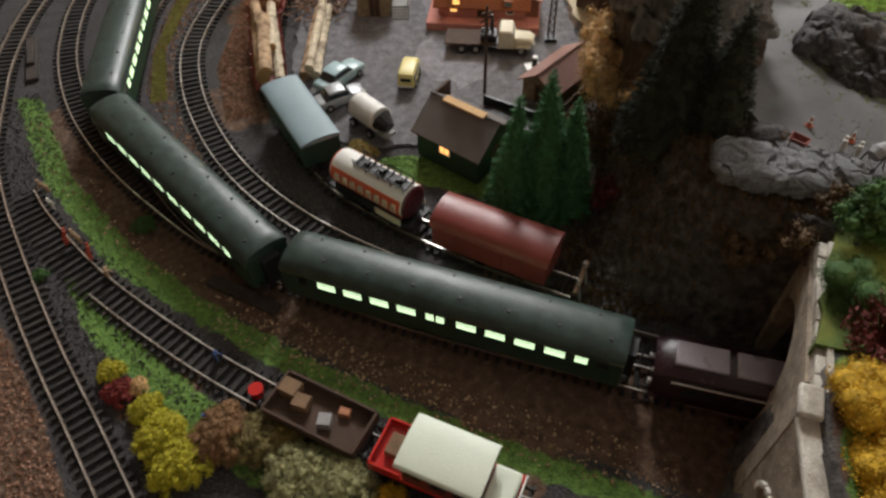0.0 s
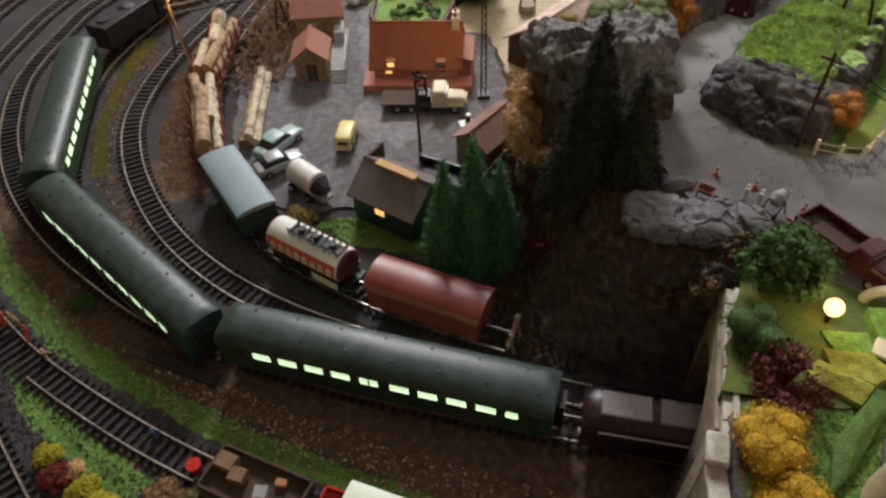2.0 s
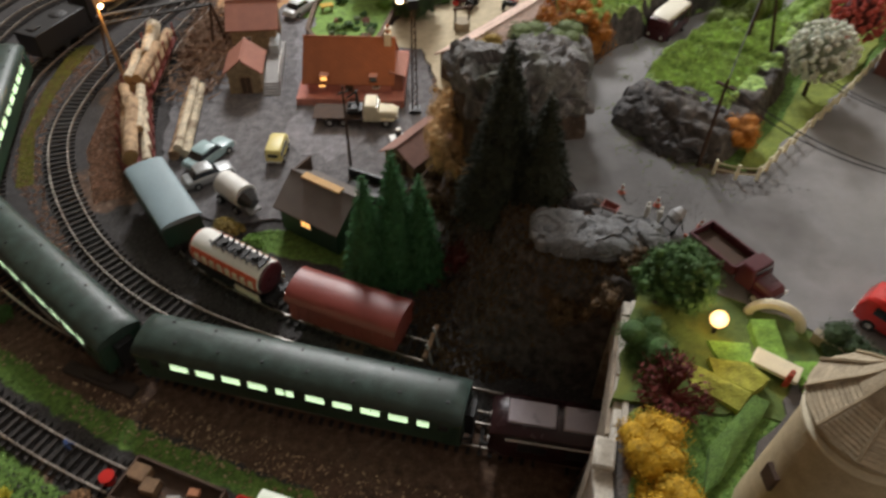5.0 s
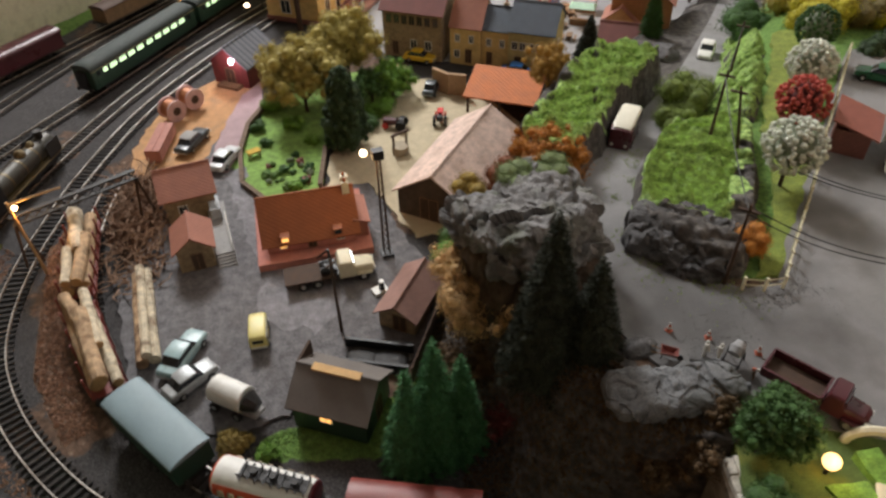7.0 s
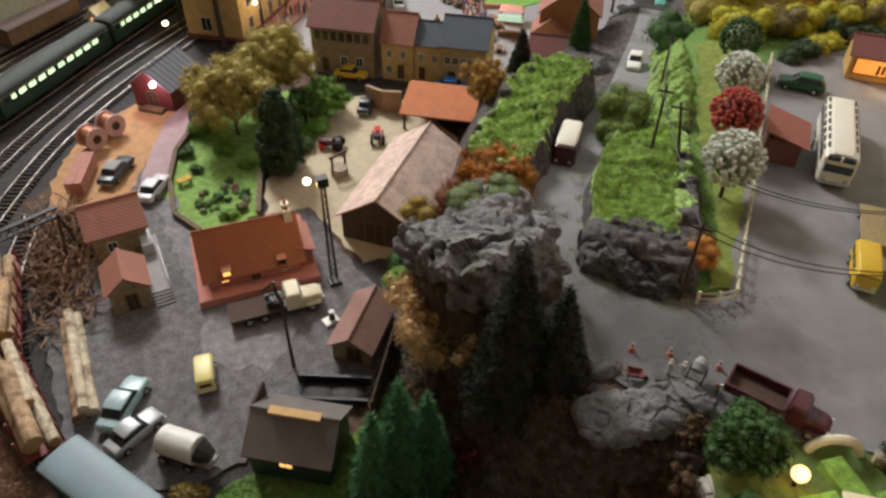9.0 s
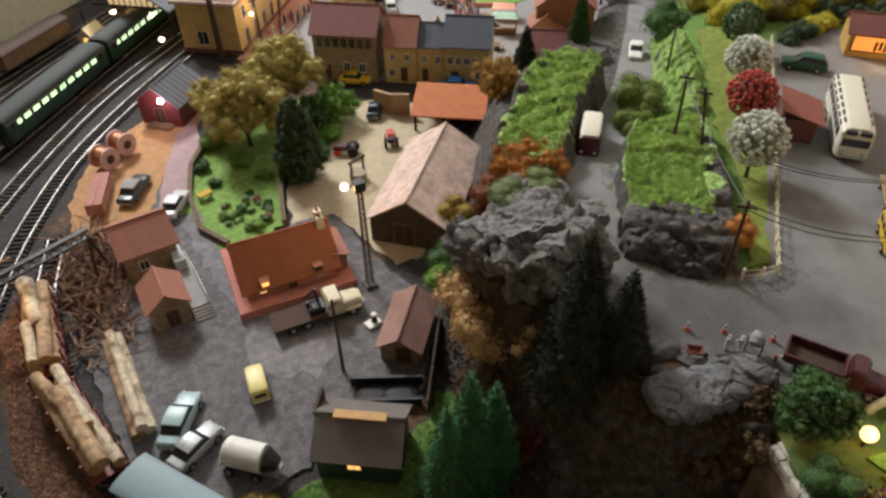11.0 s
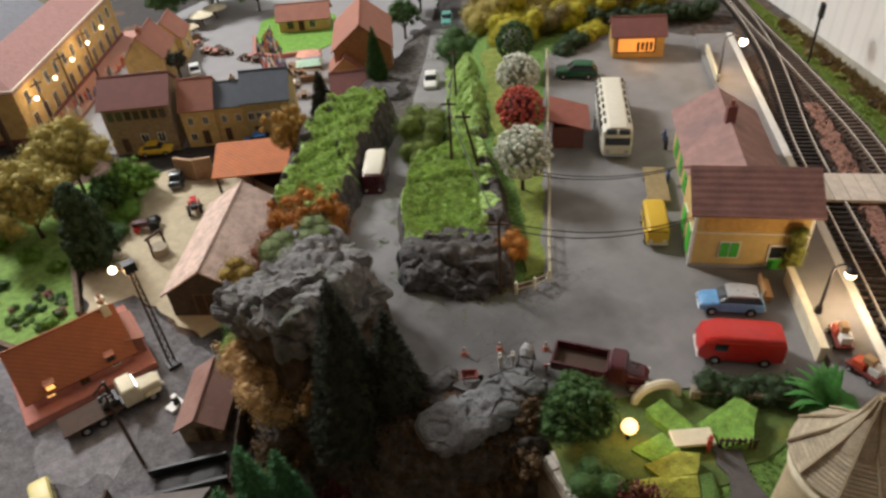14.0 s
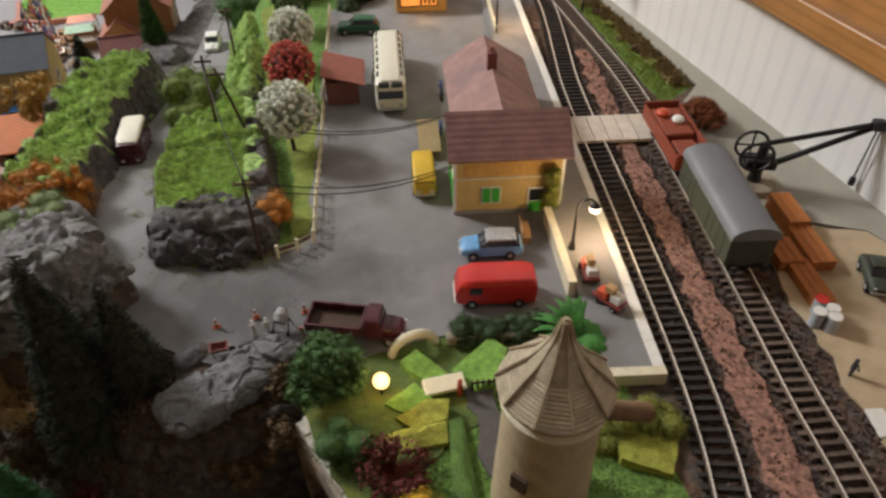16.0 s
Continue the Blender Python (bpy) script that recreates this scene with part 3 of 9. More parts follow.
sheet("pavement_freight", [(-13, 92), (-10, 92), (-5.5, 92.8), (-2.8, 99.5), (1, 106), (6, 114), (2, 118), (-9, 110), (-13, 100)], 0.05, 0.6, mat("orange_sand", (0.46, 0.25, 0.11), 0.9, var=0.3, feature=0.9, bump=0.6, stain=0.5, stain_colour=(0.3, 0.2, 0.12)), "sandy orange freight ground beside the tracks")
sheet("pavement_lane", [(3.6, 112), (3.4, 105.9), (0.6, 101.1), (-0.8, 94.8), (-2.4, 91), (-4.6, 92.2), (-3.4, 97.3), (-1.2, 103.9), (1.0, 109)], 0.11, 0.6, mat("pinkish_lane", (0.40, 0.28, 0.29), 0.85, var=0.2, feature=1.5), "pinkish grey lane beside the garden", 0.25)
sheet("pavement_square", [(21, 116), (43, 100), (58, 97.5), (62, 100), (92, 128), (70, 170), (45, 160), (19.5, 129.5), (15, 120)], 0.04, 0.6, PALE_STREET, "pale grey town square and streets")
sheet("pavement_town_foot", [(13.4, 125.7), (17.0, 123.0), (44.0, 157.5), (40.5, 160.4)], 0.5, 0.7, PINK_PAVE, "pink paved platform before the large station", 0)
def darker_round(material, x, y, near, far, keep):
    """A copy of a material that darkens towards one place, with an uneven rim."""
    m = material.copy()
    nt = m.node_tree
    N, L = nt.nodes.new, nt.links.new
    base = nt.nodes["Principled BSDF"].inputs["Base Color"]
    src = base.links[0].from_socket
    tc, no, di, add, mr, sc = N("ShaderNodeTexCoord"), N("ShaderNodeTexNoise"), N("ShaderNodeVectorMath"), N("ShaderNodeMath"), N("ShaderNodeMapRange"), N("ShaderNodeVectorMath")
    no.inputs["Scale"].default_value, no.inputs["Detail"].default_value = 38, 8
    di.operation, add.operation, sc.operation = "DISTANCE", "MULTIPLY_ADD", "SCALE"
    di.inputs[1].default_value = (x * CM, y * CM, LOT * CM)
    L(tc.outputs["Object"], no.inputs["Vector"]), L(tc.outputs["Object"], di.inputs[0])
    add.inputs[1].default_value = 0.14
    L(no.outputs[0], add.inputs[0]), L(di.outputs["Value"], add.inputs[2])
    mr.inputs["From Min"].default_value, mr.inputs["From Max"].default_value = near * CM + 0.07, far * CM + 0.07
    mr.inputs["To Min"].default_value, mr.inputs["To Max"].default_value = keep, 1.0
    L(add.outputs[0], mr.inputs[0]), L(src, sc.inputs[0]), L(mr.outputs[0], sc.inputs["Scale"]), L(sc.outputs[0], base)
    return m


sheet("pavement_yard_lane", [(-2.8, 91.2), (-1.0, 91.4), (-0.4, 86.5), (1.0, 80.5), (1.2, 74), (4.6, 71), (6.4, 66.4), (3.2, 63.2), (-1.8, 66.4), (-0.8, 71), (-1.0, 75), (-1.6, 79.4), (-2.0, 85)], 0.125, 0.5, mat("worn_lane", (0.215, 0.205, 0.215), 0.85, var=0.5, feature=0.9, fine=0.15, bump=0.6, stain=0.5, stain_colour=(0.14, 0.13, 0.14)), "paler worn lane through the goods yard", 1.1)
sheet("pavement_lot", [(24, 41), (30, 36.5), (34.5, 33.4), (38.5, 27.5), (41, 28), (84, 63), (80, 74), (69, 76), (66, 76.2), (59.8, 70.6), (44.4, 56.2), (38.2, 50.7), (35.2, 47.6), (32.3, 48.4), (28.8, 50), (27.6, 53), (28.9, 58), (24.8, 61), (22.2, 57), (22, 48)], LOT + 0.08, 0.7, darker_round(ASPHALT, 27.5, 46.5, 2.0, 13.0, 0.5), "smooth grey asphalt station forecourt")
ribbon("road", [(25.8, 57), (30, 62.5), (35, 67.8), (42.5, 73.8), (51, 81.2), (61.5, 92), (71, 102), (80, 112)], 2.6, ASPHALT, "narrow grey asphalt road in a green cutting")
sheet("pavement_sand", [(52.4, 18.9), (45.5, 12.8), (38, 6), (50, 0), (57.6, 8), (61, 15), (57.6, 22.6)], LOT + 0.08, 0.7, SAND, "sandy loading yard beside the siding")
sheet("pavement_board", [(58, 23.2), (61.3, 15), (58, 8), (66, 8), (98.5, 60), (94.8, 60.4), (87.4, 50.0), (81.0, 41.4), (75.4, 34.2), (70.6, 33.8), (66, 30.4)], LOT + 0.04, 0.6, mat("grey_board", (0.36, 0.34, 0.28), 0.85, var=0.15, feature=4), "plain grey painted board along the wall", 0)
sheet("gravel_strip", [(29, 8), (33, 8.5), (48.6, 22.0), (57.4, 30.2), (66.4, 38.2), (75.5, 46.2), (74.6, 47.3), (65.2, 39.5), (56.0, 31.4), (47.2, 23.6)], LOT + 0.07, 0.7, PINK_GRAVEL, "pinkish brown gravel strip between two tracks", 0.7)
sheet("tunnel_cover", [(24.4, 37.6), (21.4, 30), (41, 26.5), (41, 36.8)], LOT - 0.02, 1.0, mat("garden_grass", (0.10, 0.15, 0.035), 0.95, var=0.4, feature=0.9, bump=1.0, stain=0.6, stain_colour=(0.25, 0.25, 0.04)), "lawn over the tunnel mouth")
sheet("grass_verge", STRIP, LOT + 0.07, 0.5, mat("verge_grass", (0.22, 0.27, 0.05), 0.95, var=0.45, feature=0.8, fine=0.1, bump=1.0, stain=0.4, stain_colour=(0.12, 0.2, 0.04)), "yellow-green grass verge beside the fence", 0.5)
sheet("lawn_garden", GRASS[2], 0.1, 0.5, mat("garden_lawn", (0.20, 0.34, 0.075), 0.95, var=0.5, feature=0.8, fine=0.12, bump=1.0), "bright green lawn of the cottage garden", 0.5)
sheet("lawn_square", [(52.5, 130.5), (56, 137), (61, 144), (67, 146), (72.5, 136), (66, 124.3), (59.6, 123.6), (53.8, 127)], 0.16, 0.5, mat("lawn", (0.16, 0.34, 0.05), 0.95, var=0.4, feature=0.7, bump=1.0), "bright green lawn on the town square", 0.2)
sheet("garden_path", [(26.5, 25), (28, 24), (33, 30), (31.7, 31.2)], LOT + 0.1, 0.3, mat("path_earth", (0.10, 0.09, 0.085), 0.9, var=0.3), "dark garden path")

# ---- room ----
def wall(name, a, b, z0, z1, material, label, thick=6):
    a, b = Vector((*a, 0)), Vector((*b, 0))
    turn = math.degrees(math.atan2(b.y - a.y, b.x - a.x)) - 90
    return solid(name, Mesh().box(0, 0, z0, thick, (b - a).length, z1), material, a.x, a.y, 0, turn, label, "wall", kind="structure")


wall("wall_east", (-2.1, -80), (118.5, 92), -75, 190, WALLPAPER, "white wallpapered wall with fine vertical stripes")
wall("wall_far", (118.5, 92), (60, 340), -75, 190, WALLPAPER, "pale wallpapered wall")
wall("wall_north", (60, 340), (-160, 340), -75, 190, WALLPAPER, "pale wallpapered wall")
wall("wall_west", (40, 208), (-120, 51), -75, 26, CREAM, "pale cream boarded wall behind the tracks", 4)
wall("wall_left", (-160, 340), (-160, -80), -75, 190, WOOD, "wooden panelled wall of the room")
wall("wall_south", (-160, -80), (-2.1, -80), -75, 190, WOOD, "wooden panelled wall of the room")
solid("floor", Mesh().box(-170, -90, -80, 130, 350, -75), WOOD, label="dark wooden floor of the room", category="floor", kind="structure")
solid("ceiling", Mesh().box(-170, -90, 190, 130, 350, 195), CEILING, label="pale painted ceiling", category="ceiling", kind="structure")
shelf = thing("wall_panel", 66, 12, 0, 0, "varnished orange-brown wooden panel fixed to the wallpapered wall", "panel")
d = Vector((0.574, 0.819, 0))
a = math.degrees(math.atan2(d.y, d.x)) - 90
shelf.matrix_basis = pose(0.6235, 0.12, 0.0, 0, 0, a)
part("edge_strip", Mesh().box(-1.9, -30, 20.2, 0, 75, 22.5), VARNISH, shelf, bevel=0.2)
part("back_panel", Mesh().box(-1.2, -30, 22.5, 0, 75, 48), VARNISH, shelf)
fixture = thing("ceiling_lamp", CEILING_LAMP[0], CEILING_LAMP[1], CEILING_LAMP[2], 0, "round white ceiling lamp", "lamp")
part("canopy", Mesh().rod((0, 0, 8), (0, 0, 22), 16, 10, 24), WHITE, fixture)
part("rim", Mesh().rod((0, 0, 4), (0, 0, 8), 18, 18, 32), WHITE, fixture)

# ---- tracks ----
def track(pts, z, label, single=(0, 0), gauge=1.65, wood=SLEEPER, rails=(1, -1), cut=None, head=STEEL):
    """Two rails on sleepers. single: the stretch, in cm along the line, whose sleepers are objects of their own."""
    t = thing("railway_track", 0, 0, 0, 0, label, "railway track", "tracks of the layout")
    line = curve(pts, 0.5)
    for side in rails:
        rings = []
        for k, (p, a) in enumerate(line):
            if cut and side == -1 and k * 0.5 < cut:
                continue
            n = Vector((-math.sin(a), math.cos(a), 0))
            c = p + n * side * (gauge / 2 + 0.04)
            rings.append([c + n * w + Vector((0, 0, z + h)) for w, h in ((-0.09, 0), (0.09, 0), (0.05, 0.1), (0.05, 0.22), (-0.05, 0.22), (-0.05, 0.1))])
        rail = part("rail", Mesh().loft(rings), RAIL_RUST, t)
        rail.data.materials.append(head)
        for f in rail.data.polygons:
            f.material_index = int(f.normal.z > 0.8 and f.center.z > (z + 0.19) * CM)
    proto = Mesh().box(-0.13, -1.4, -0.16, 0.13, 1.4, 0.02).box(-0.16, 0.7, 0.0, 0.16, 1.05, 0.05).box(-0.16, -1.05, 0.0, 0.16, -0.7, 0.05)
    me = proto.data("sleeper", wood)
    rest = Mesh()
    for k, (p, a) in enumerate(curve(pts, 0.72)):
        a += random.uniform(-0.03, 0.03)
        m = Matrix.Translation((p.x, p.y, z)) @ Matrix.Rotation(a, 4, "Z")
        if single[0] <= k * 0.72 <= single[1]:
            s = new("sleeper", me)
            s.parent = t
            s.matrix_basis = Matrix.Translation((p.x * CM, p.y * CM, z * CM)) @ Matrix.Rotation(a, 4, "Z")
        else:
            rest.box(-0.13, -1.4, -0.16, 0.13, 1.4, 0.02, m)
    if rest.v:
        tagged(part("sleeper_run", rest, wood, t), kind="stuff")
    return t


TRACK_0 = [(-14.6, 94), (-16.4, 86), (-16.8, 80), (-16.4, 72), (-14.6, 64), (-11.2, 57.5), (-6.9, 51.3), (-2.35, 47.7), (0.4, 46.0), (3.4, 44.4), (6.5, 42.9), (12.0, 40.6)]
TRACK_1 = [(12, 137), (-2, 121.5), (-11.5, 109), (-18, 96), (-20.9, 87.7), (-22.6, 82), (-23.7, 75.5), (-23.8, 70), (-22.7, 65.1), (-20.3, 59.6), (-16.2, 53.4), (-11, 48.2), (-5, 44.2), (2, 41.0), (10, 38.2), (17, 36.0), (25, 33.9), (36, 32)]
TRACK_2 = [(34, 180), (16, 158), (3.9, 143.2), (-5.4, 131.8), (-16.2, 118.4), (-27.6, 104.8), (-35.5, 95), (-37.6, 86), (-38.2, 77.7), (-36.5, 70), (-34.1, 64.2), (-30.4, 58.3), (-25.3, 52.6), (-19.9, 48), (-14.6, 44.2), (-8, 40.9), (0, 37.95), (8, 35.7), (16, 33.6), (22, 32.0), (36, 29.2)]
TRACK_3 = [(8, 160), (-14, 137), (-28, 119), (-37, 104), (-41, 94), (-42.5, 85.2), (-42.9, 75.5), (-41.4, 66.4), (-39.1, 59.3), (-36.6, 52.8), (-33.5, 47.6), (-30.5, 43.4), (-26.1, 37.7), (-22.3, 33.1), (-17.4, 27.5), (-12, 21), (-6, 13)]
TRACK_4 = [(-31.2, 48.2), (-28.6, 45.4), (-22.4, 40.1), (-14.1, 34.8), (-7, 31.1), (0, 28), (8, 25), (18, 22)]
TRACK_5 = [(-30, 128), (-41, 112), (-47, 97), (-48.8, 86), (-48.2, 77), (-46, 69), (-42.5, 62.5), (-39.4, 58.5)]
TRACK_6 = [(16, 147), (-3, 127.5), (-13, 114.5), (-21, 101.5), (-26.5, 91), (-29.6, 82), (-30.2, 76), (-29.4, 69), (-27.6, 61), (-24.8, 55.4), (-19.5, 49), (-14.6, 44.4), (-10, 41.7)]
TRACK_7 = [(2, 158), (-18, 137.5), (-33, 122), (-45, 107), (-53, 92), (-56, 80)]
TRACK_A = [(100, 73.6), (94.4, 67.0), (88.6, 61.1), (82.4, 55.5), (75.2, 49.9), (68.2, 44.6), (61, 38.4), (54.2, 32.3), (44.9, 24.1), (40.6, 20.4), (37.2, 17.7), (33.4, 15.1), (24, 9.4)]
TRACK_B = [(99, 71.4), (94.2, 66.2), (89.4, 60.8), (85.4, 55.9), (80.5, 50.2), (76.6, 45.7), (73.3, 41.9), (70.4, 38.9), (67.6, 36.2), (61.2, 30.3), (55.2, 25.0), (49.4, 20.1), (46.2, 17.4), (42.2, 14), (37.8, 10), (28, 2)]
RAIL = 0.15
track(TRACK_0, RAIL, "rusty sleepered siding holding goods wagons")
track(TRACK_1, RAIL, "curved railway track with dark sleepers on ballast", (48, 116))
track(TRACK_2, RAIL, "curved main railway track with bright rails", (75, 125))
track(TRACK_3, RAIL, "curved railway track on dark ballast", (108, 176))
track(TRACK_4, RAIL, "railway track under repair with a missing rail length", (0, 60), cut=13)
track(TRACK_5, RAIL, "railway track joining at a set of points")
track(TRACK_6, RAIL, "railway track crossing the station throat")
track(TRACK_7, RAIL, "outer station track beside the wall")
track(TRACK_A, LOT + 0.2, "straight railway track beside the white platform edge", (28, 108), head=STEEL_LIT)
track(TRACK_B, LOT + 0.2, "weathered siding track with pale sleepers", (45, 112), wood=SLEEPER_LIGHT, head=STEEL_LIT)


# ---- rolling stock ----
def along(pts, near, offset=0.0):
    """The place and heading on a line nearest to a point, moved on by offset cm."""
    line = curve(pts, 0.25)
    k = min(range(len(line)), key=lambda i: (line[i][0] - Vector((*near, 0))).length)
    p, a = line[max(0, min(len(line) - 1, k + round(offset / 0.25)))]
    return p, a


def on_rails(name, pts, near, z, length, label, category, group="", offset=0.0):
    p, _ = along(pts, near, offset)
    a, _ = along(pts, near, offset - length * 0.34)
    b, _ = along(pts, near, offset + length * 0.34)
    mid = (a + b) / 2
    return thing(name, mid.x, mid.y, z + 0.22, math.degrees(math.atan2(b.y - a.y, b.x - a.x)), label, category, group)


def wheelset(parent, x, r=0.52, gauge=1.65):
    w = part("wheelset", Mesh().rod((x, -gauge / 2, r), (x, gauge / 2, r), 0.12, n=6).rod((x, -gauge / 2 - 0.12, r), (x, -gauge / 2 + 0.12, r), r, n=14).rod((x, gauge / 2 - 0.12, r), (x, gauge / 2 + 0.12, r), r, n=14), DARK, parent, "dark iron wheels")
    return w


def buffers(parent, x, sign):
    for y in (-1.0, 1.0):
        part("buffer", Mesh().rod((x, y, 1.15), (x + 0.45 * sign, y, 1.15), 0.12).rod((x + 0.45 * sign, y, 1.15), (x + 0.55 * sign, y, 1.15), 0.28, n=10), DARK, parent)


def arch(half, z0, rise, n=10):
    return [(half * math.cos(math.pi * k / n), z0 + rise * math.sin(math.pi * k / n) ** 0.8) for k in range(n + 1)]


BAYS = [(-9.7, 0.25), (-7.9, 0.62), (-6.05, 0.62), (-4.2, 0.62), (-2.35, 0.62), (-0.78, 0.26), (-0.1, 0.26), (1.6, 0.62), (3.45, 0.62), (5.3, 0.62), (7.15, 0.62), (8.75, 0.38), (10.1, 0.3)]


def coach(pts, near, z, label, length=22.0, lit=True, offset=0.0, body=None, roof=None):
    c = on_rails("passenger_coach", pts, near, z, length, label, "railway coach", "coaches of the train", offset)
    h, half = length / 2, 1.66
    part("body", Mesh().extrude_x([(-half * 0.96, 0.95), (half * 0.96, 0.95), (half, 1.3), (half, 3.6), (-half, 3.6), (-half, 1.3)], -h, h), body or COACH_GREEN, c, bevel=0.12)
    rings = []
    for x, k in ((-h - 0.02, 0.72), (-h + 0.25, 0.9), (-h + 0.9, 1), (h - 0.9, 1), (h - 0.25, 0.9), (h + 0.02, 0.72)):
        rings.append([(x, y * (0.93 + 0.07 * k), 3.56 + (zz - 3.56) * k) for y, zz in arch(half + 0.06, 3.56, 1.0, 12)])
    part("roof", Mesh().loft(rings), roof or COACH_ROOF, c, "curved grey-green roof", smooth=False, bevel=0.0)
    for x in np.linspace(-h + 2, h - 2, 7):
        part("roof_vent", Mesh().rod((x, 0.85, 4.2), (x, 0.85, 4.5), 0.15, 0.11, 8), BLACK, c)
        part("roof_vent", Mesh().rod((x + 0.9, -0.7, 4.25), (x + 0.9, -0.7, 4.55), 0.15, 0.11, 8), BLACK, c)
    for side in (-1, 1):
        for x, w in BAYS:
            x *= length / 22.4
            frame_ = part("window", Mesh().box(x - w - 0.1, side * half - 0.03, 2.6, x + w + 0.1, side * half + 0.03, 3.4), DARK, c)
            part("pane", Mesh().box(x - w, side * (half + 0.02) - 0.03, 2.7, x + w, side * (half + 0.02) + 0.03, 3.3), LIT_WINDOW if lit and abs(x) < 9.3 else GLASS_DARK, frame_, "pale green lit glass" if lit and abs(x) < 9.3 else "dark glass")
            part("glazing_bar", Mesh().box(x - w, side * (half + 0.045) - 0.03, 3.12, x + w, side * (half + 0.045) + 0.03, 3.16), DARK, frame_)
        for x in (-h + 0.9, h - 0.9):
            part("door", Mesh().box(x - 0.38, side * half - 0.04, 1.15, x + 0.38, side * half + 0.04, 3.42), body or COACH_GREEN, c, bevel=0.03)
        part("trim_line", Mesh().box(-h, side * half - 0.015, 3.47, h, side * half + 0.02, 3.53), mat("coach_line", (0.5, 0.42, 0.2), 0.5), c, "pale yellow lining")
    part("underframe", Mesh().box(-h + 0.4, -1.25, 0.72, h - 0.4, 1.25, 0.98).box(-2.5, -1.1, 0.3, 2.5, 1.1, 0.75), BLACK, c)
    for x in (-h * 0.66, h * 0.66):
        b = part("bogie", Mesh().box(x - 1.9, -1.15, 0.35, x + 1.9, -0.95, 0.75).box(x - 1.9, 0.95, 0.35, x + 1.9, 1.15, 0.75).box(x - 0.4, -1.1, 0.45, x + 0.4, 1.1, 0.8), BLACK, c)
        wheelset(b, x - 1.2), wheelset(b, x + 1.2)
    for sign in (-1, 1):
        buffers(c, sign * h, sign)
        part("gangway", Mesh().box(sign * h - 0.05, -0.65, 1.1, sign * h + 0.55, 0.65, 3.4), BLACK, c, "black folded gangway")
    return c


def wagon_base(w, length, half=1.45):
    part("underframe", Mesh().box(-length / 2, -half * 0.85, 0.85, length / 2, half * 0.85, 1.15), BLACK, w)
    for x in (-length * 0.28, length * 0.28):
        wheelset(w, x)
        for y in (-1.12, 1.12):
            part("axle_box", Mesh().box(x - 0.25, y - 0.08, 0.35, x + 0.25, y + 0.08, 0.9), BLACK, w)
    for s in (-1, 1):
        buffers(w, s * length / 2, s)


def van(pts, near, z, length, body, roof, label, height=3.6, rise=0.5, half=1.6, planks=True):
    w = on_rails("covered_wagon", pts, near, z, length, label, "railway wagon", "goods wagons")
    wagon_base(w, length)
    h = length / 2
    part("body", Mesh().box(-h, -half + 0.08, 1.1, h, half - 0.08, height), body, w)
    if planks:
        for s in (-1, 1):
            for k in range(10):
                x0 = -h + length * k / 10
                part("plank", Mesh().box(x0 + 0.03, s * (half - 0.06) - 0.04, 1.12, x0 + length / 10 - 0.03, s * (half - 0.06) + 0.04, height - 0.02), body, w)
            part("sliding_door", Mesh().box(-1.1, s * half - 0.03, 1.15, 1.1, s * half + 0.06, height - 0.15), body, w, bevel=0.03)
    rings = []
    for x in (-h - 0.15, h + 0.15):
        rings.append([(x, y, zz) for y, zz in arch(half + 0.1, height - 0.02, rise, 12)])
    part("roof", Mesh().loft(rings), roof, w)
    for s in (-1, 1):
        part("end_wall", Mesh().extrude_x([(y, zz) for y, zz in arch(half - 0.04, height - 0.1, rise, 12)], s * (h - 0.06) - 0.04, s * (h - 0.06) + 0.04), body, w)
    return w


TRAIN = TRACK_6[:-2] + [(-14.6, 44.2), (-8, 40.9), (0, 37.95), (8, 35.7), (16, 33.6), (22, 32.0), (36, 29.2), (60, 25)]
GREEN_COACH = "dark green passenger coach with lit windows on the curve"
coach(TRAIN, (3.4, 37), RAIL, GREEN_COACH, length=22.4)
coach(TRAIN, (3.4, 37), RAIL, GREEN_COACH, length=22.4, offset=-23.6)
coach(TRAIN, (3.4, 37), RAIL, GREEN_COACH, length=22.4, offset=-47.2)
FAR_COACH = "dark green passenger coach with lit windows in the station throat"
for k in range(3):
    coach(TRACK_2, (-11.7 + 14.5 * k, 124.1 + 17.9 * k), RAIL, FAR_COACH, roof=mat("sooty_coach_roof", (0.035, 0.045, 0.04), 0.75, var=0.4, feature=1.6))


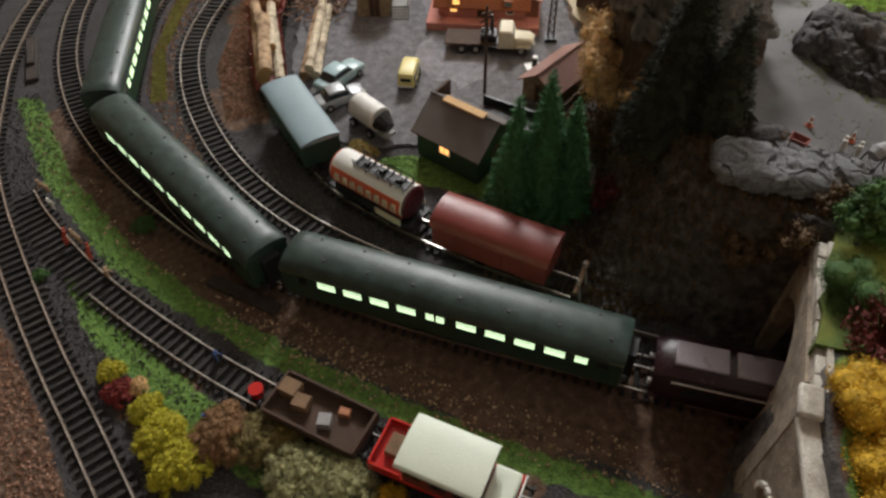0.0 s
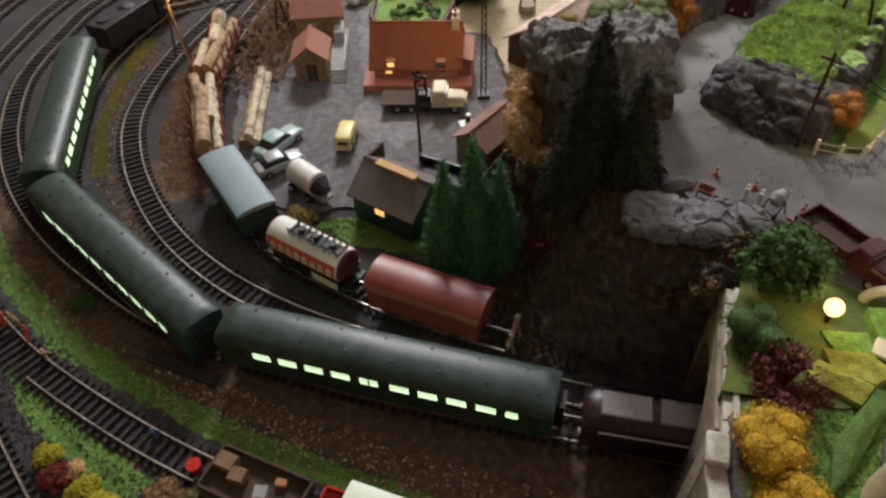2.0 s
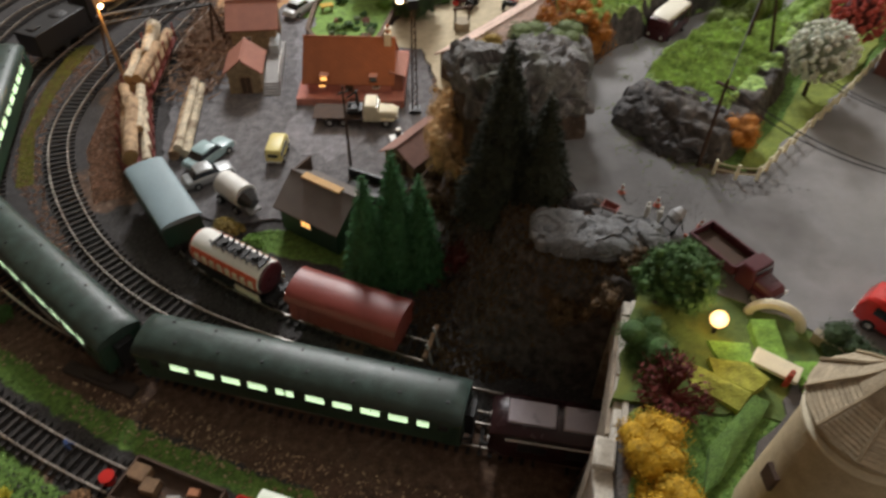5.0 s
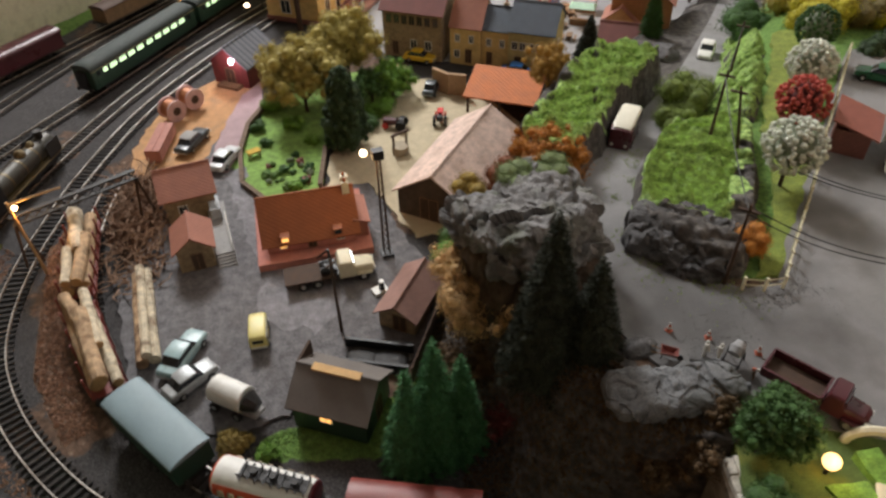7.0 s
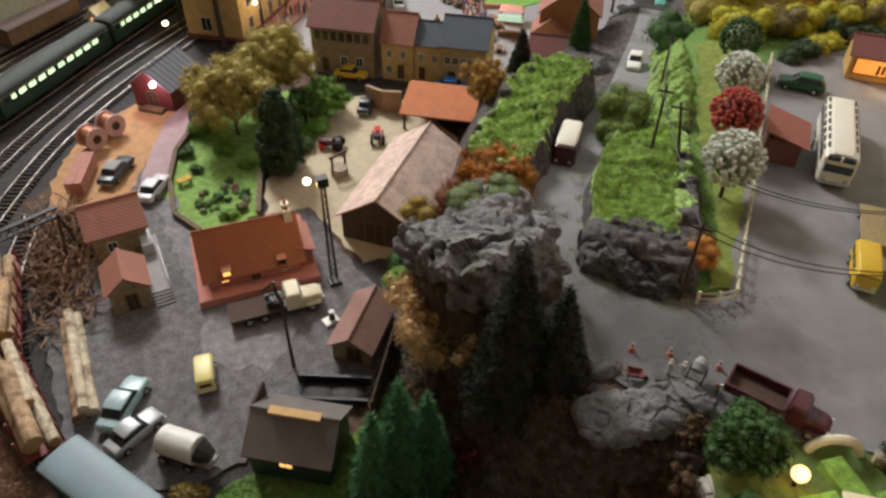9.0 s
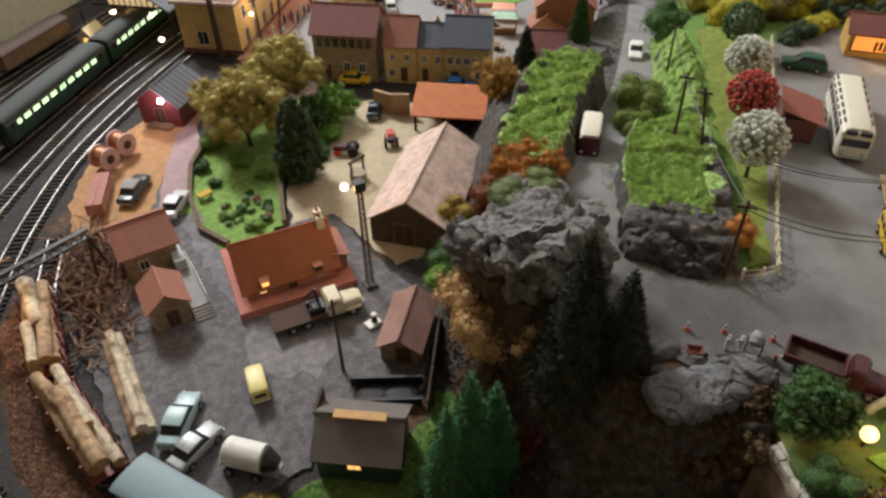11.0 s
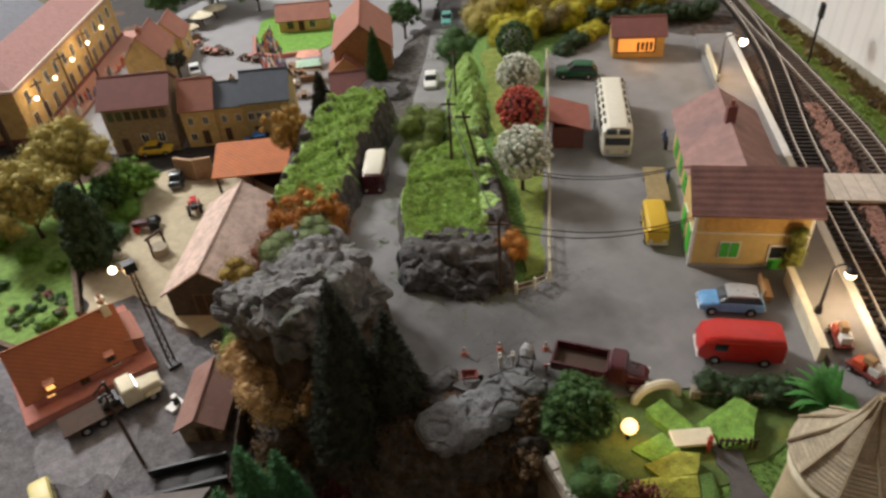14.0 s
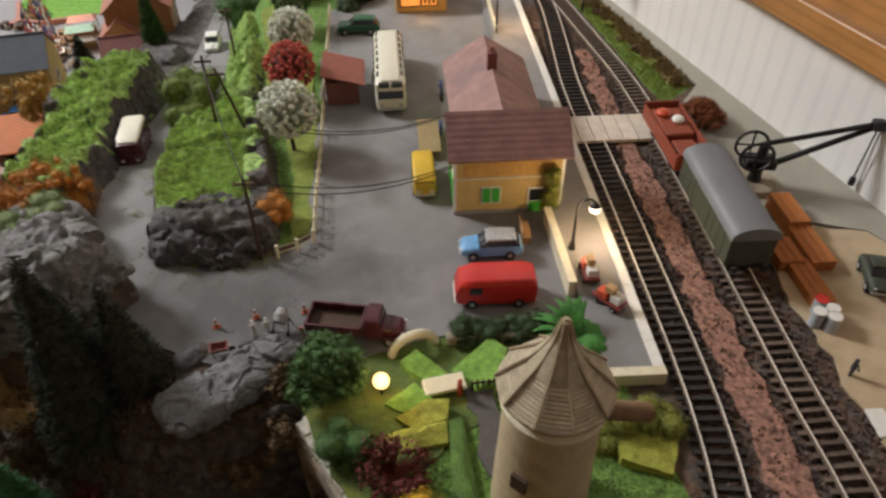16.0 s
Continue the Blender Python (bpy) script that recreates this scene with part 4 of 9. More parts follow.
def steam_engine(pts, near, z):
    e = on_rails("steam_locomotive", pts, near, z, 20, "weathered black and brass steam locomotive with its tender", "locomotive")
    brass = mat("dull_brass", (0.16, 0.12, 0.06), 0.45, 0.5, var=0.4, feature=0.6)
    part("boiler", Mesh().rod((-1.5, 0, 2.4), (9, 0, 2.4), 1.15, n=16), mat("boiler_paint", (0.05, 0.045, 0.035), 0.45, 0.3, var=0.5), e)
    for x in (0.5, 3, 5.5):
        part("boiler_band", Mesh().rod((x, 0, 2.4), (x + 0.2, 0, 2.4), 1.19, n=16), brass, e)
    part("chimney", Mesh().rod((8, 0, 3.4), (8, 0, 4.3), 0.42, 0.5, 12), DARK, e)
    part("dome", Mesh().ball((4.2, 0, 3.5), 0.65), brass, e)
    part("sand_dome", Mesh().ball((6.2, 0, 3.5), 0.5), brass, e)
    part("cab", Mesh().box(-4, -1.5, 1.2, -1.5, 1.5, 4.1), BLACK, e, bevel=0.1)
    part("running_board", Mesh().box(-1.5, -1.5, 1.3, 9.3, 1.5, 1.45), brass, e)
    part("smoke_deflector", Mesh().box(6.6, -1.5, 1.5, 9.0, -1.4, 3.3), DARK, e)
    part("smoke_deflector", Mesh().box(6.6, 1.4, 1.5, 9.0, 1.5, 3.3), DARK, e)
    part("tender_body", Mesh().box(-12, -1.5, 1.0, -4.4, 1.5, 3.4), BLACK, e, bevel=0.1)
    part("tender_hatch", Mesh().box(-11.2, -0.5, 3.4, -10, 0.5, 3.6), DARK, e, bevel=0.05)
    part("coal", Mesh().ball((-7, 0, 3.1), 1.2, 0.5), mat("coal", (0.015, 0.014, 0.014), 0.5, var=0.5, bump=1.0), e)
    part("underframe", Mesh().box(-11.8, -1.1, 0.6, 9, 1.1, 1.1), BLACK, e)
    for x in (-10.5, -8, -5.8, -1, 1.5, 4, 7.5):
        wheelset(e, x, 0.7 if -2 < x < 5 else 0.5)
    return e


steam_engine(TRAIN[::-1], (-25.6, 92.6), RAIL)
e = on_rails("diesel_locomotive", TRAIN, (24.6, 31.6), RAIL, 18, "maroon diesel locomotive emerging from the tunnel mouth", "locomotive")
part("body", Mesh().loft([[(x, y * k, 1.0 + (zz - 1.0) * k2) for y, zz in [(-1.55, 1.0), (1.55, 1.0), (1.6, 3.2)] + arch(1.6, 3.2, 0.8, 8)[1:-1] + [(-1.6, 3.2)]] for x, k, k2 in ((-9.2, 0.9, 0.82), (-8.4, 1, 0.98), (8.4, 1, 0.98), (9.2, 0.9, 0.82))]), mat("loco_maroon", (0.028, 0.009, 0.012), 0.25, var=0.2, feature=2), e)
for s in (-1, 1):
    part("white_band", Mesh().box(-8.2, s * 1.58 - 0.04, 3.05, 8.2, s * 1.58 + 0.06, 3.2), WHITE, e, "white painted band")
    part("nose_window", Mesh().box(s * 8.9 - 0.1, -1.1, 2.5, s * 8.9 + 0.1, 1.1, 3.2), GLASS_DARK, e)
    buffers(e, s * 9.2, s)
    wheelset(e, s * 6), wheelset(e, s * 3.6)
part("underframe", Mesh().box(-8.8, -1.2, 0.6, 8.8, 1.2, 1.0), BLACK, e)
ROOF_SILVER = mat("loco_roof_silver", (0.34, 0.30, 0.33), 0.3, 0.3, var=0.2, feature=1.5)
for x0, x1 in ((-8.2, -5.2), (-4.8, -1.6), (-1.2, 3.4), (3.8, 8.0)):
    part("roof_panel", Mesh().box(x0, -0.85, 3.78, x1, 0.85, 4.03), ROOF_SILVER, e, "dull silver roof panel", bevel=0.1)
for s in (-1, 1):
    for y in (-0.9, 0.9):
        part("headlight", Mesh().rod((s * 9.05, y, 1.7), (s * 9.3, y, 1.7), 0.2, n=10), WHITE, e)
    for x in (-6.5, -3.5, 0, 3.5, 6.5):
        part("side_grille", Mesh().box(x - 0.9, s * 1.56 - 0.04, 1.9, x + 0.9, s * 1.56 + 0.05, 2.8), BLACK, e)

van(TRACK_0, (-9.9, 55.0), RAIL, 8.5, GREEN_DARK, BLUE_GREY, "dark green covered wagon with a blue-grey roof", 3.3, 0.45)
van(TRACK_0, (6.9, 44.7), RAIL, 8.5, WAGON_RED, WAGON_RED, "plain brick-red covered wagon with a rounded roof", 3.0, 1.0)
van(TRACK_B, (53.9, 24.0), LOT + 0.2, 10.0, mat("wagon_olive", (0.055, 0.065, 0.04), 0.6), mat("wagon_roof_grey", (0.17, 0.185, 0.2), 0.45, var=0.15, feature=3), "olive green covered wagon with a grey curved roof", 3.4, 1.0)
van(TRACK_7, (-12.8, 142.5), RAIL, 14, WOOD, mat("brown_roof", (0.10, 0.06, 0.045), 0.7), "brown covered wagon on the outer station track", 3.2, 0.6, planks=False)
van(TRACK_7, (-27.8, 127.2), RAIL, 12, MAROON, MAROON, "dark maroon wagon on the outer station track", 3.2, 0.7, planks=False)

w = on_rails("tank_wagon", TRACK_0, (-2.2, 48.5), RAIL, 8.0, "white and orange-red tank wagon with a roof walkway", "railway wagon", "goods wagons")
wagon_base(w, 8.2)
part("tank", Mesh().loft([[(x, r * math.cos(2 * math.pi * k / 20), 2.55 + r * math.sin(2 * math.pi * k / 20)) for k in range(20)] for x, r in ((-3.5, 1.3), (-3.3, 1.36), (3.3, 1.36), (3.5, 1.3))]), WHITE, w)
for s in (-1, 1):
    part("tank_end", Mesh().loft([[(s * x, r * math.cos(2 * math.pi * k / 20), 2.55 + r * math.sin(2 * math.pi * k / 20)) for k in range(20)] for x, r in ((3.45, 1.33), (3.55, 1.28), (3.66, 1.1), (3.72, 0.7))]), ORANGE_RED if s < 0 else MAROON, w, "domed tank end")
for s in (-1, 1):
    pts = [(s * 1.39 * math.cos(a), 2.55 + 1.39 * math.sin(a)) for a in np.linspace(-0.95, 0.6, 7)]
    inner = [(s * 1.34 * math.cos(a), 2.55 + 1.34 * math.sin(a)) for a in np.linspace(0.6, -0.95, 7)]
    part("side_band", Mesh().extrude_x((pts + inner)[:: s], -3.32, 3.32), ORANGE_RED, w, "orange-red painted band")
    for k in range(8):
        x = -2.9 + k * 0.78
        part("bar", Mesh().box(x, s * 1.34 - 0.1, 2.35, x + 0.16, s * 1.34 + 0.07, 3.0).box(x, s * 1.34 - 0.1, 2.85, x + 0.42, s * 1.34 + 0.07, 3.0).box(x + 0.3, s * 1.34 - 0.1, 2.35, x + 0.46, s * 1.34 + 0.07, 2.86), CREAM, w, "cream painted bar")
    part("plate", Mesh().box(1.0, s * 1.42 - 0.05, 1.15, 3.4, s * 1.42 + 0.05, 1.75), CREAM, w, "cream number plate")
walk_way = part("walkway", Mesh().box(-1.6, -0.45, 3.95, 3.3, 0.45, 4.02), DARK, w)
for x in np.linspace(-1.5, 3.2, 5):
    for y in (-0.6, 0.6):
        part("rail_post", Mesh().rod((x, y, 3.7), (x, y, 4.45), 0.04, n=5), DARK, walk_way)
for y in (-0.6, 0.6):
    part("handrail", Mesh().rod((-1.6, y, 4.42), (3.3, y, 4.42), 0.04, n=5), DARK, walk_way)
for x in (-0.6, 0.8, 2.4):
    part("filler_dome", Mesh().rod((x, 0, 3.8), (x, 0, 4.35), 0.3, 0.24, 10), DARK, w)
for k in range(9):
    part("cross_bar", Mesh().box(-1.5 + k * 0.58, -0.62, 4.03, -1.34 + k * 0.58, 0.62, 4.12), BLACK, walk_way)
part("lower_skirt", Mesh().box(-3.2, -1.22, 1.15, 3.2, 1.22, 1.7), BLACK, w)


def log(m, a, b, r, seed):
    a, b = Vector(a), Vector(b)
    q = (b - a).to_track_quat("Z", "Y")
    rings, n = [], 12
    for k in range(9):
        t = k / 8
        rr = r * (1 - 0.12 * t)
        off = Vector((noise.noise((seed, t * 3, 0)), noise.noise((seed, t * 3, 9)), 0)) * 0.12
        rings.append([a.lerp(b, t) + q @ (Vector((math.cos(2 * math.pi * i / n), math.sin(2 * math.pi * i / n), 0)) * rr * (1 + 0.09 * noise.noise((seed + math.cos(i), math.sin(i) * 2, t * 4))) + off) for i in range(n)])
    return m.loft(rings)


def timber_wagon(near, label, length, load):
    w = on_rails("timber_wagon", TRACK_0, near, RAIL, length, label, "railway wagon", "timber wagons")
    wagon_base(w, length)
    part("deck", Mesh().box(-length / 2, -1.4, 1.12, length / 2, 1.4, 1.3), WAGON_RED, w)
    for x in np.linspace(-length / 2 + 0.5, length / 2 - 0.5, 6):
        for y in (-1.4, 1.4):
            part("stake", Mesh().box(x - 0.08, y - 0.08, 1.2, x + 0.08, y + 0.08, 3.3), WAGON_RED, w)
    for k, (x0, x1, y0, y1, z0, z1, r, mm) in enumerate(load):
        x0, x1 = x0 * length / 2, x1 * length / 2
        a, b = Vector((x0, y0, z0)), Vector((x1, y1, z1))
        t = part("log", log(Mesh(), a, b, r, k + length), mm, w, "barked tree trunk")
        d = (b - a).normalized() * 0.05
        for p, q in ((a, 0.93), (b, 0.81)):
            part("cut_face", Mesh().rod(p - d, p + d, r * q, n=12), LOG_END, t)
    return w


# lengthwise and crosswise ends of each trunk, the heights of its two ends, its radius and bark
LOAD_A = ((-0.95, 0.9, -0.75, -0.6, 1.95, 1.95, 0.7, LOG_BARK), (-0.85, 0.98, 0.6, 0.8, 1.85, 1.85, 0.52, LOG_BIRCH), (-0.5, 1.0, -0.05, -0.25, 3.0, 2.9, 0.7, LOG_BARK), (-0.98, 0.3, 0.75, 0.5, 2.75, 2.8, 0.46, LOG_BIRCH), (-0.95, -0.35, -0.7, -0.4, 3.05, 2.95, 0.52, LOG_BARK))
LOAD_B = ((-0.9, 0.95, -0.7, -0.75, 1.95, 1.95, 0.66, LOG_BARK), (-0.98, 0.85, 0.65, 0.6, 1.9, 1.9, 0.6, LOG_BARK), (-0.9, 0.2, -0.5, 0.2, 3.1, 3.0, 0.74, LOG_BIRCH), (-0.2, 0.98, 0.55, 0.3, 2.95, 3.05, 0.6, LOG_BARK), (0.1, 0.96, -0.75, -0.65, 3.05, 2.95, 0.5, LOG_BIRCH))
timber_wagon((-15.3, 66.4), "brown flat wagon loaded with barked tree trunks", 11.5, LOAD_A)
timber_wagon((-16.7, 78.6), "brown flat wagon loaded with long tree trunks", 11.5, LOAD_B)
for (ax, ay), (bx, by), r, mm in (((-11.4, 64.0), (-12.1, 75.7), 0.55, LOG_BARK), ((-10.5, 64.3), (-11.2, 76), 0.5, LOG_BIRCH), ((-10.95, 64.2), (-11.6, 75.9), 0.45, LOG_BIRCH)):
    z = 0.6 if r > 0.45 else 1.35
    t = solid("log", log(Mesh(), (ax, ay, z), (bx, by, z), r, ax), mm, label="pale barked tree trunk lying on the yard", category="log", group="stacked logs")

g = on_rails("open_wagon", TRACK_4, (-3.8, 29.7), RAIL, 6.4, "small brown open wagon loaded with crates and scrap", "railway wagon")
wagon_base(g, 6.4)
part("floor", Mesh().box(-3.1, -1.35, 1.1, 3.1, 1.35, 1.25), WOOD_DARK, g)
for s in (-1, 1):
    part("side_board", Mesh().box(-3.1, s * 1.4 - 0.08, 1.1, 3.1, s * 1.4 + 0.08, 1.95), WOOD_DARK, g)
    part("end_board", Mesh().box(s * 3.1 - 0.08, -1.4, 1.1, s * 3.1 + 0.08, 1.4, 1.95), WOOD_DARK, g)
for k, (x, y, sx, sy, mm) in enumerate(((-2.4, 0.5, 0.6, 0.5, WOOD), (-1.3, 0.2, 0.5, 0.45, WOOD), (1.4, 0.4, 0.35, 0.25, mat("orange_crate", (0.42, 0.17, 0.08), 0.7)), (0.4, -0.5, 0.4, 0.4, GREY))):
    part("crate", Mesh().box(x - sx, y - sy, 1.25, x + sx, y + sy, 1.25 + sy * 1.6, pose(0, 0, 0, 0, 0, 7 * k)), mm, g, bevel=0.04)
solid("bucket", Mesh().rod((0, 0, 0), (0, 0, 0.7), 0.42, 0.48, 12), BRIGHT_RED, -8.4, 31.6, 0.3, label="small red bucket standing on the sleepers", category="bucket")

dr = on_rails("rail_tractor", TRACK_4, (3.8, 26.6), RAIL, 8.4, "red rail inspection trolley with a mint-white cab roof", "rail vehicle")
wagon_base(dr, 8.4)
part("chassis", Mesh().box(-4.2, -1.5, 1.1, 4.2, 1.5, 1.5), BRIGHT_RED, dr, bevel=0.06)
part("side_board", Mesh().box(-4.2, -1.5, 1.5, -2.2, -1.38, 2.0), BRIGHT_RED, dr)
part("side_board", Mesh().box(-4.2, 1.38, 1.5, -2.2, 1.5, 2.0), BRIGHT_RED, dr)
part("end_board", Mesh().box(-4.2, -1.5, 1.5, -4.08, 1.5, 2.0), BRIGHT_RED, dr)
part("tool_box", Mesh().box(-3.6, -0.6, 1.5, -2.5, 0.7, 2.1), WOOD, dr, bevel=0.05)
part("cab", Mesh().box(-2.1, -1.5, 1.5, 2.3, 1.5, 3.4), WAGON_RED, dr, bevel=0.1)
for s in (-1, 1):
    for x in (-1.4, 0.1, 1.5):
        part("window", Mesh().box(x - 0.5, s * 1.5 - 0.03, 2.4, x + 0.5, s * 1.5 + 0.04, 3.2), GLASS_DARK, dr)
part("cab_roof", Mesh().extrude_x([(-1.7, 3.4)] + [(1.7, 3.4)] + arch(1.7, 3.5, 0.3, 8), -2.4, 2.5), MINT_ROOF, dr, "mint-white roof", bevel=0.08)
part("bonnet", Mesh().box(2.4, -1.2, 1.5, 4.0, 1.2, 2.4), MINT_ROOF, dr, bevel=0.2)
part("handrail", Mesh().rod((4.2, -1.2, 2.2), (4.2, 1.2, 2.2), 0.07, n=6), WHITE, dr)

rw = on_rails("open_wagon", TRACK_B, (61.9, 31.0), LOT + 0.2, 8.4, "rust-red open wagon with a tarpaulined load", "railway wagon")
wagon_base(rw, 8.4)
part("body", Mesh().box(-4.2, -1.5, 1.1, 4.2, 1.5, 1.3), ORANGE_RED, rw)
RUST = mat("rust_red", (0.27, 0.06, 0.03), 0.6, var=0.3)
for s in (-1, 1):
    part("side_board", Mesh().box(-4.2, s * 1.5 - 0.08, 1.2, 4.2, s * 1.5 + 0.08, 2.4), RUST, rw)
    part("end_board", Mesh().box(s * 4.2 - 0.08, -1.5, 1.2, s * 4.2 + 0.08, 1.5, 2.6), RUST, rw)
part("load", Mesh().box(-3.6, -1.3, 1.3, 0.8, 1.3, 2.3).box(1.2, -1.0, 1.3, 3.6, 1.0, 2.1), RUST, rw, bevel=0.2)
part("white_sack", Mesh().ball((-1.2, 0.4, 2.5), 0.55, 0.6), WHITE, rw)
part("orange_sack", Mesh().ball((-2.4, -0.5, 2.5), 0.6, 0.6), ORANGE_RED, rw)

bs = thing("buffer_stop", 12.4, 40.5, 0.1, -20, "old rail-built buffer stop at the siding end", "buffer stop")
for y in (-0.8, 0.8):
    part("post", Mesh().rod((0, y, 0), (-0.4, y, 2.2), 0.1), GREY, bs)
part("cross_beam", Mesh().box(-0.5, -1.5, 1.3, -0.2, 1.5, 1.65), WOOD, bs)
for ax, ay, bx, by, wd in ((-14.0, 40.6, -8.6, 38.2, 0.5), (-40.6, 70.4, -37.4, 63.4, 0.55)):
    L = math.hypot(bx - ax, by - ay)
    solid("point_motor", Mesh().box(0, -wd, 0, L, wd, 0.45).box(L * 0.3, -wd * 0.6, 0.45, L * 0.7, wd * 0.6, 0.8), mat("dull_point_cover", (0.045, 0.034, 0.028), 0.9, var=0.5), ax, ay, -0.15, math.degrees(math.atan2(by - ay, bx - ax)), "dark metal point motor cover beside the track", "point motor", bevel=0.08)


# ---- road vehicles ----
def ring(x, half, z0, z1, r=0.25):
    r = min(r, half * 0.6, (z1 - z0) * 0.45)
    out = []
    for cy, cz, a0 in ((half - r, z0 + r * 0.4, -90), (half - r, z1 - r, 0), (-half + r, z1 - r, 90), (-half + r, z0 + r * 0.4, 180)):
        for k in range(4):
            a = radians(a0 + 30 * k)
            out.append((x, cy + r * math.cos(a), cz + r * (0.4 if cz < (z0 + z1) / 2 else 1) * math.sin(a)))
    return out


def wheels(v, xs, half, r=0.42):
    for x in xs:
        for s in (-1, 1):
            t = part("wheel", Mesh().rod((x, s * half - 0.14, r), (x, s * half + 0.14, r), r, n=14), RUBBER, v)
            part("hub", Mesh().rod((x, s * half + s * 0.05, r), (x, s * half + s * 0.17, r), r * 0.5, n=10), SILVER, t)


def car(x, y, z, turn, colour, label, length=4.8, width=1.85, estate=False, group="parked cars", roof=None):
    v = thing("car", x, y, z, turn, label, "car", group)
    h, w = length / 2, width / 2
    rings = [ring(a * h, w * b, c0, c1) for a, b, c0, c1 in ((-1, 0.86, 0.45, 0.85), (-0.93, 0.97, 0.32, 1.0), (-0.45, 1, 0.28, 1.08), (0.3, 1, 0.28, 1.08), (0.85, 0.96, 0.32, 0.98), (1, 0.82, 0.45, 0.8))]
    part("body", Mesh().loft(rings), colour, v)
    top = ((-0.9 if estate else -0.68, 0.82, 1.1), (-0.72 if estate else -0.42, 0.8, 1.62), (0.12, 0.8, 1.64), (0.42, 0.84, 1.1))
    part("glasshouse", Mesh().loft([ring(a * h, w * b, 1.0, c, 0.1) for a, b, c in top]), GLASS_DARK, v, "dark windows")
    part("roof", Mesh().loft([ring(a * h, w * b, 1.55, c, 0.1) for a, b, c in ((-0.78 if estate else -0.48, 0.76, 1.64), (-0.3, 0.82, 1.74), (0.05, 0.82, 1.74), (0.2, 0.76, 1.64))]), roof or colour, v)
    wheels(v, (-h * 0.58, h * 0.62), w * 0.9, 0.36)
    for s in (-1, 1):
        part("headlight", Mesh().rod((h * 0.93, s * w * 0.62, 0.72), (h * 1.0, s * w * 0.62, 0.72), 0.14, n=8), WHITE, v)
    for a in (-1.02, 1.02):
        part("bumper", Mesh().box(a * h - 0.06, -w * 0.9, 0.42, a * h + 0.06, w * 0.9, 0.56), SILVER, v, bevel=0.03)
    return v


def minivan(x, y, z, turn, colour, label, length=4.8, width=1.95, height=2.2, top=None, group="vans", split=0.55, windows=(-0.62, -0.15, 0.32)):
    v = thing("van", x, y, z, turn, label, "van", group)
    h, w = length / 2, width / 2
    part("body", Mesh().loft([ring(a * h, w * b, c0, c1, 0.3) for a, b, c0, c1 in ((-1, 0.86, 0.5, height * 0.8), (-0.95, 0.97, 0.34, height * 0.92), (-0.6, 1, 0.3, height * 0.97), (0.6, 1, 0.3, height * 0.97), (0.9, 0.96, 0.34, height * 0.88), (1, 0.84, 0.5, height * 0.6))]), colour, v)
    part("roof", Mesh().loft([ring(a * h, w * b, height * split + 0.5, c, 0.25) for a, b, c in ((-0.92, 0.85, height * 0.97), (-0.7, 0.94, height * 1.03), (0.55, 0.94, height * 1.03), (0.8, 0.8, height * 0.94))]), top or colour, v)
    for s in (-1, 1):
        for a in windows:
            part("side_window", Mesh().box(a * h - 0.42, s * w * 0.985 - 0.03, height * 0.55, a * h + 0.42, s * w * 0.985 + 0.03, height * 0.82), GLASS_DARK, v)
        part("headlight", Mesh().rod((h * 0.95, s * w * 0.6, 0.8), (h * 1.01, s * w * 0.6, 0.8), 0.16, n=8), WHITE, v)
    part("windscreen", Mesh().box(h * 0.88 - 0.1, -w * 0.8, height * 0.57, h * 0.88 + 0.12, w * 0.8, height * 0.8), GLASS_DARK, v)
    part("rear_window", Mesh().box(-h * 0.99 - 0.03, -w * 0.6, height * 0.57, -h * 0.99 + 0.03, w * 0.6, height * 0.78), GLASS_DARK, v)
    wheels(v, (-h * 0.55, h * 0.6), w * 0.9, 0.38)
    for a in (-1.01, 1.01):
        part("bumper", Mesh().box(a * h - 0.05, -w * 0.9, 0.42, a * h + 0.05, w * 0.9, 0.58), WHITE if top is None else colour, v, bevel=0.03)
    return v


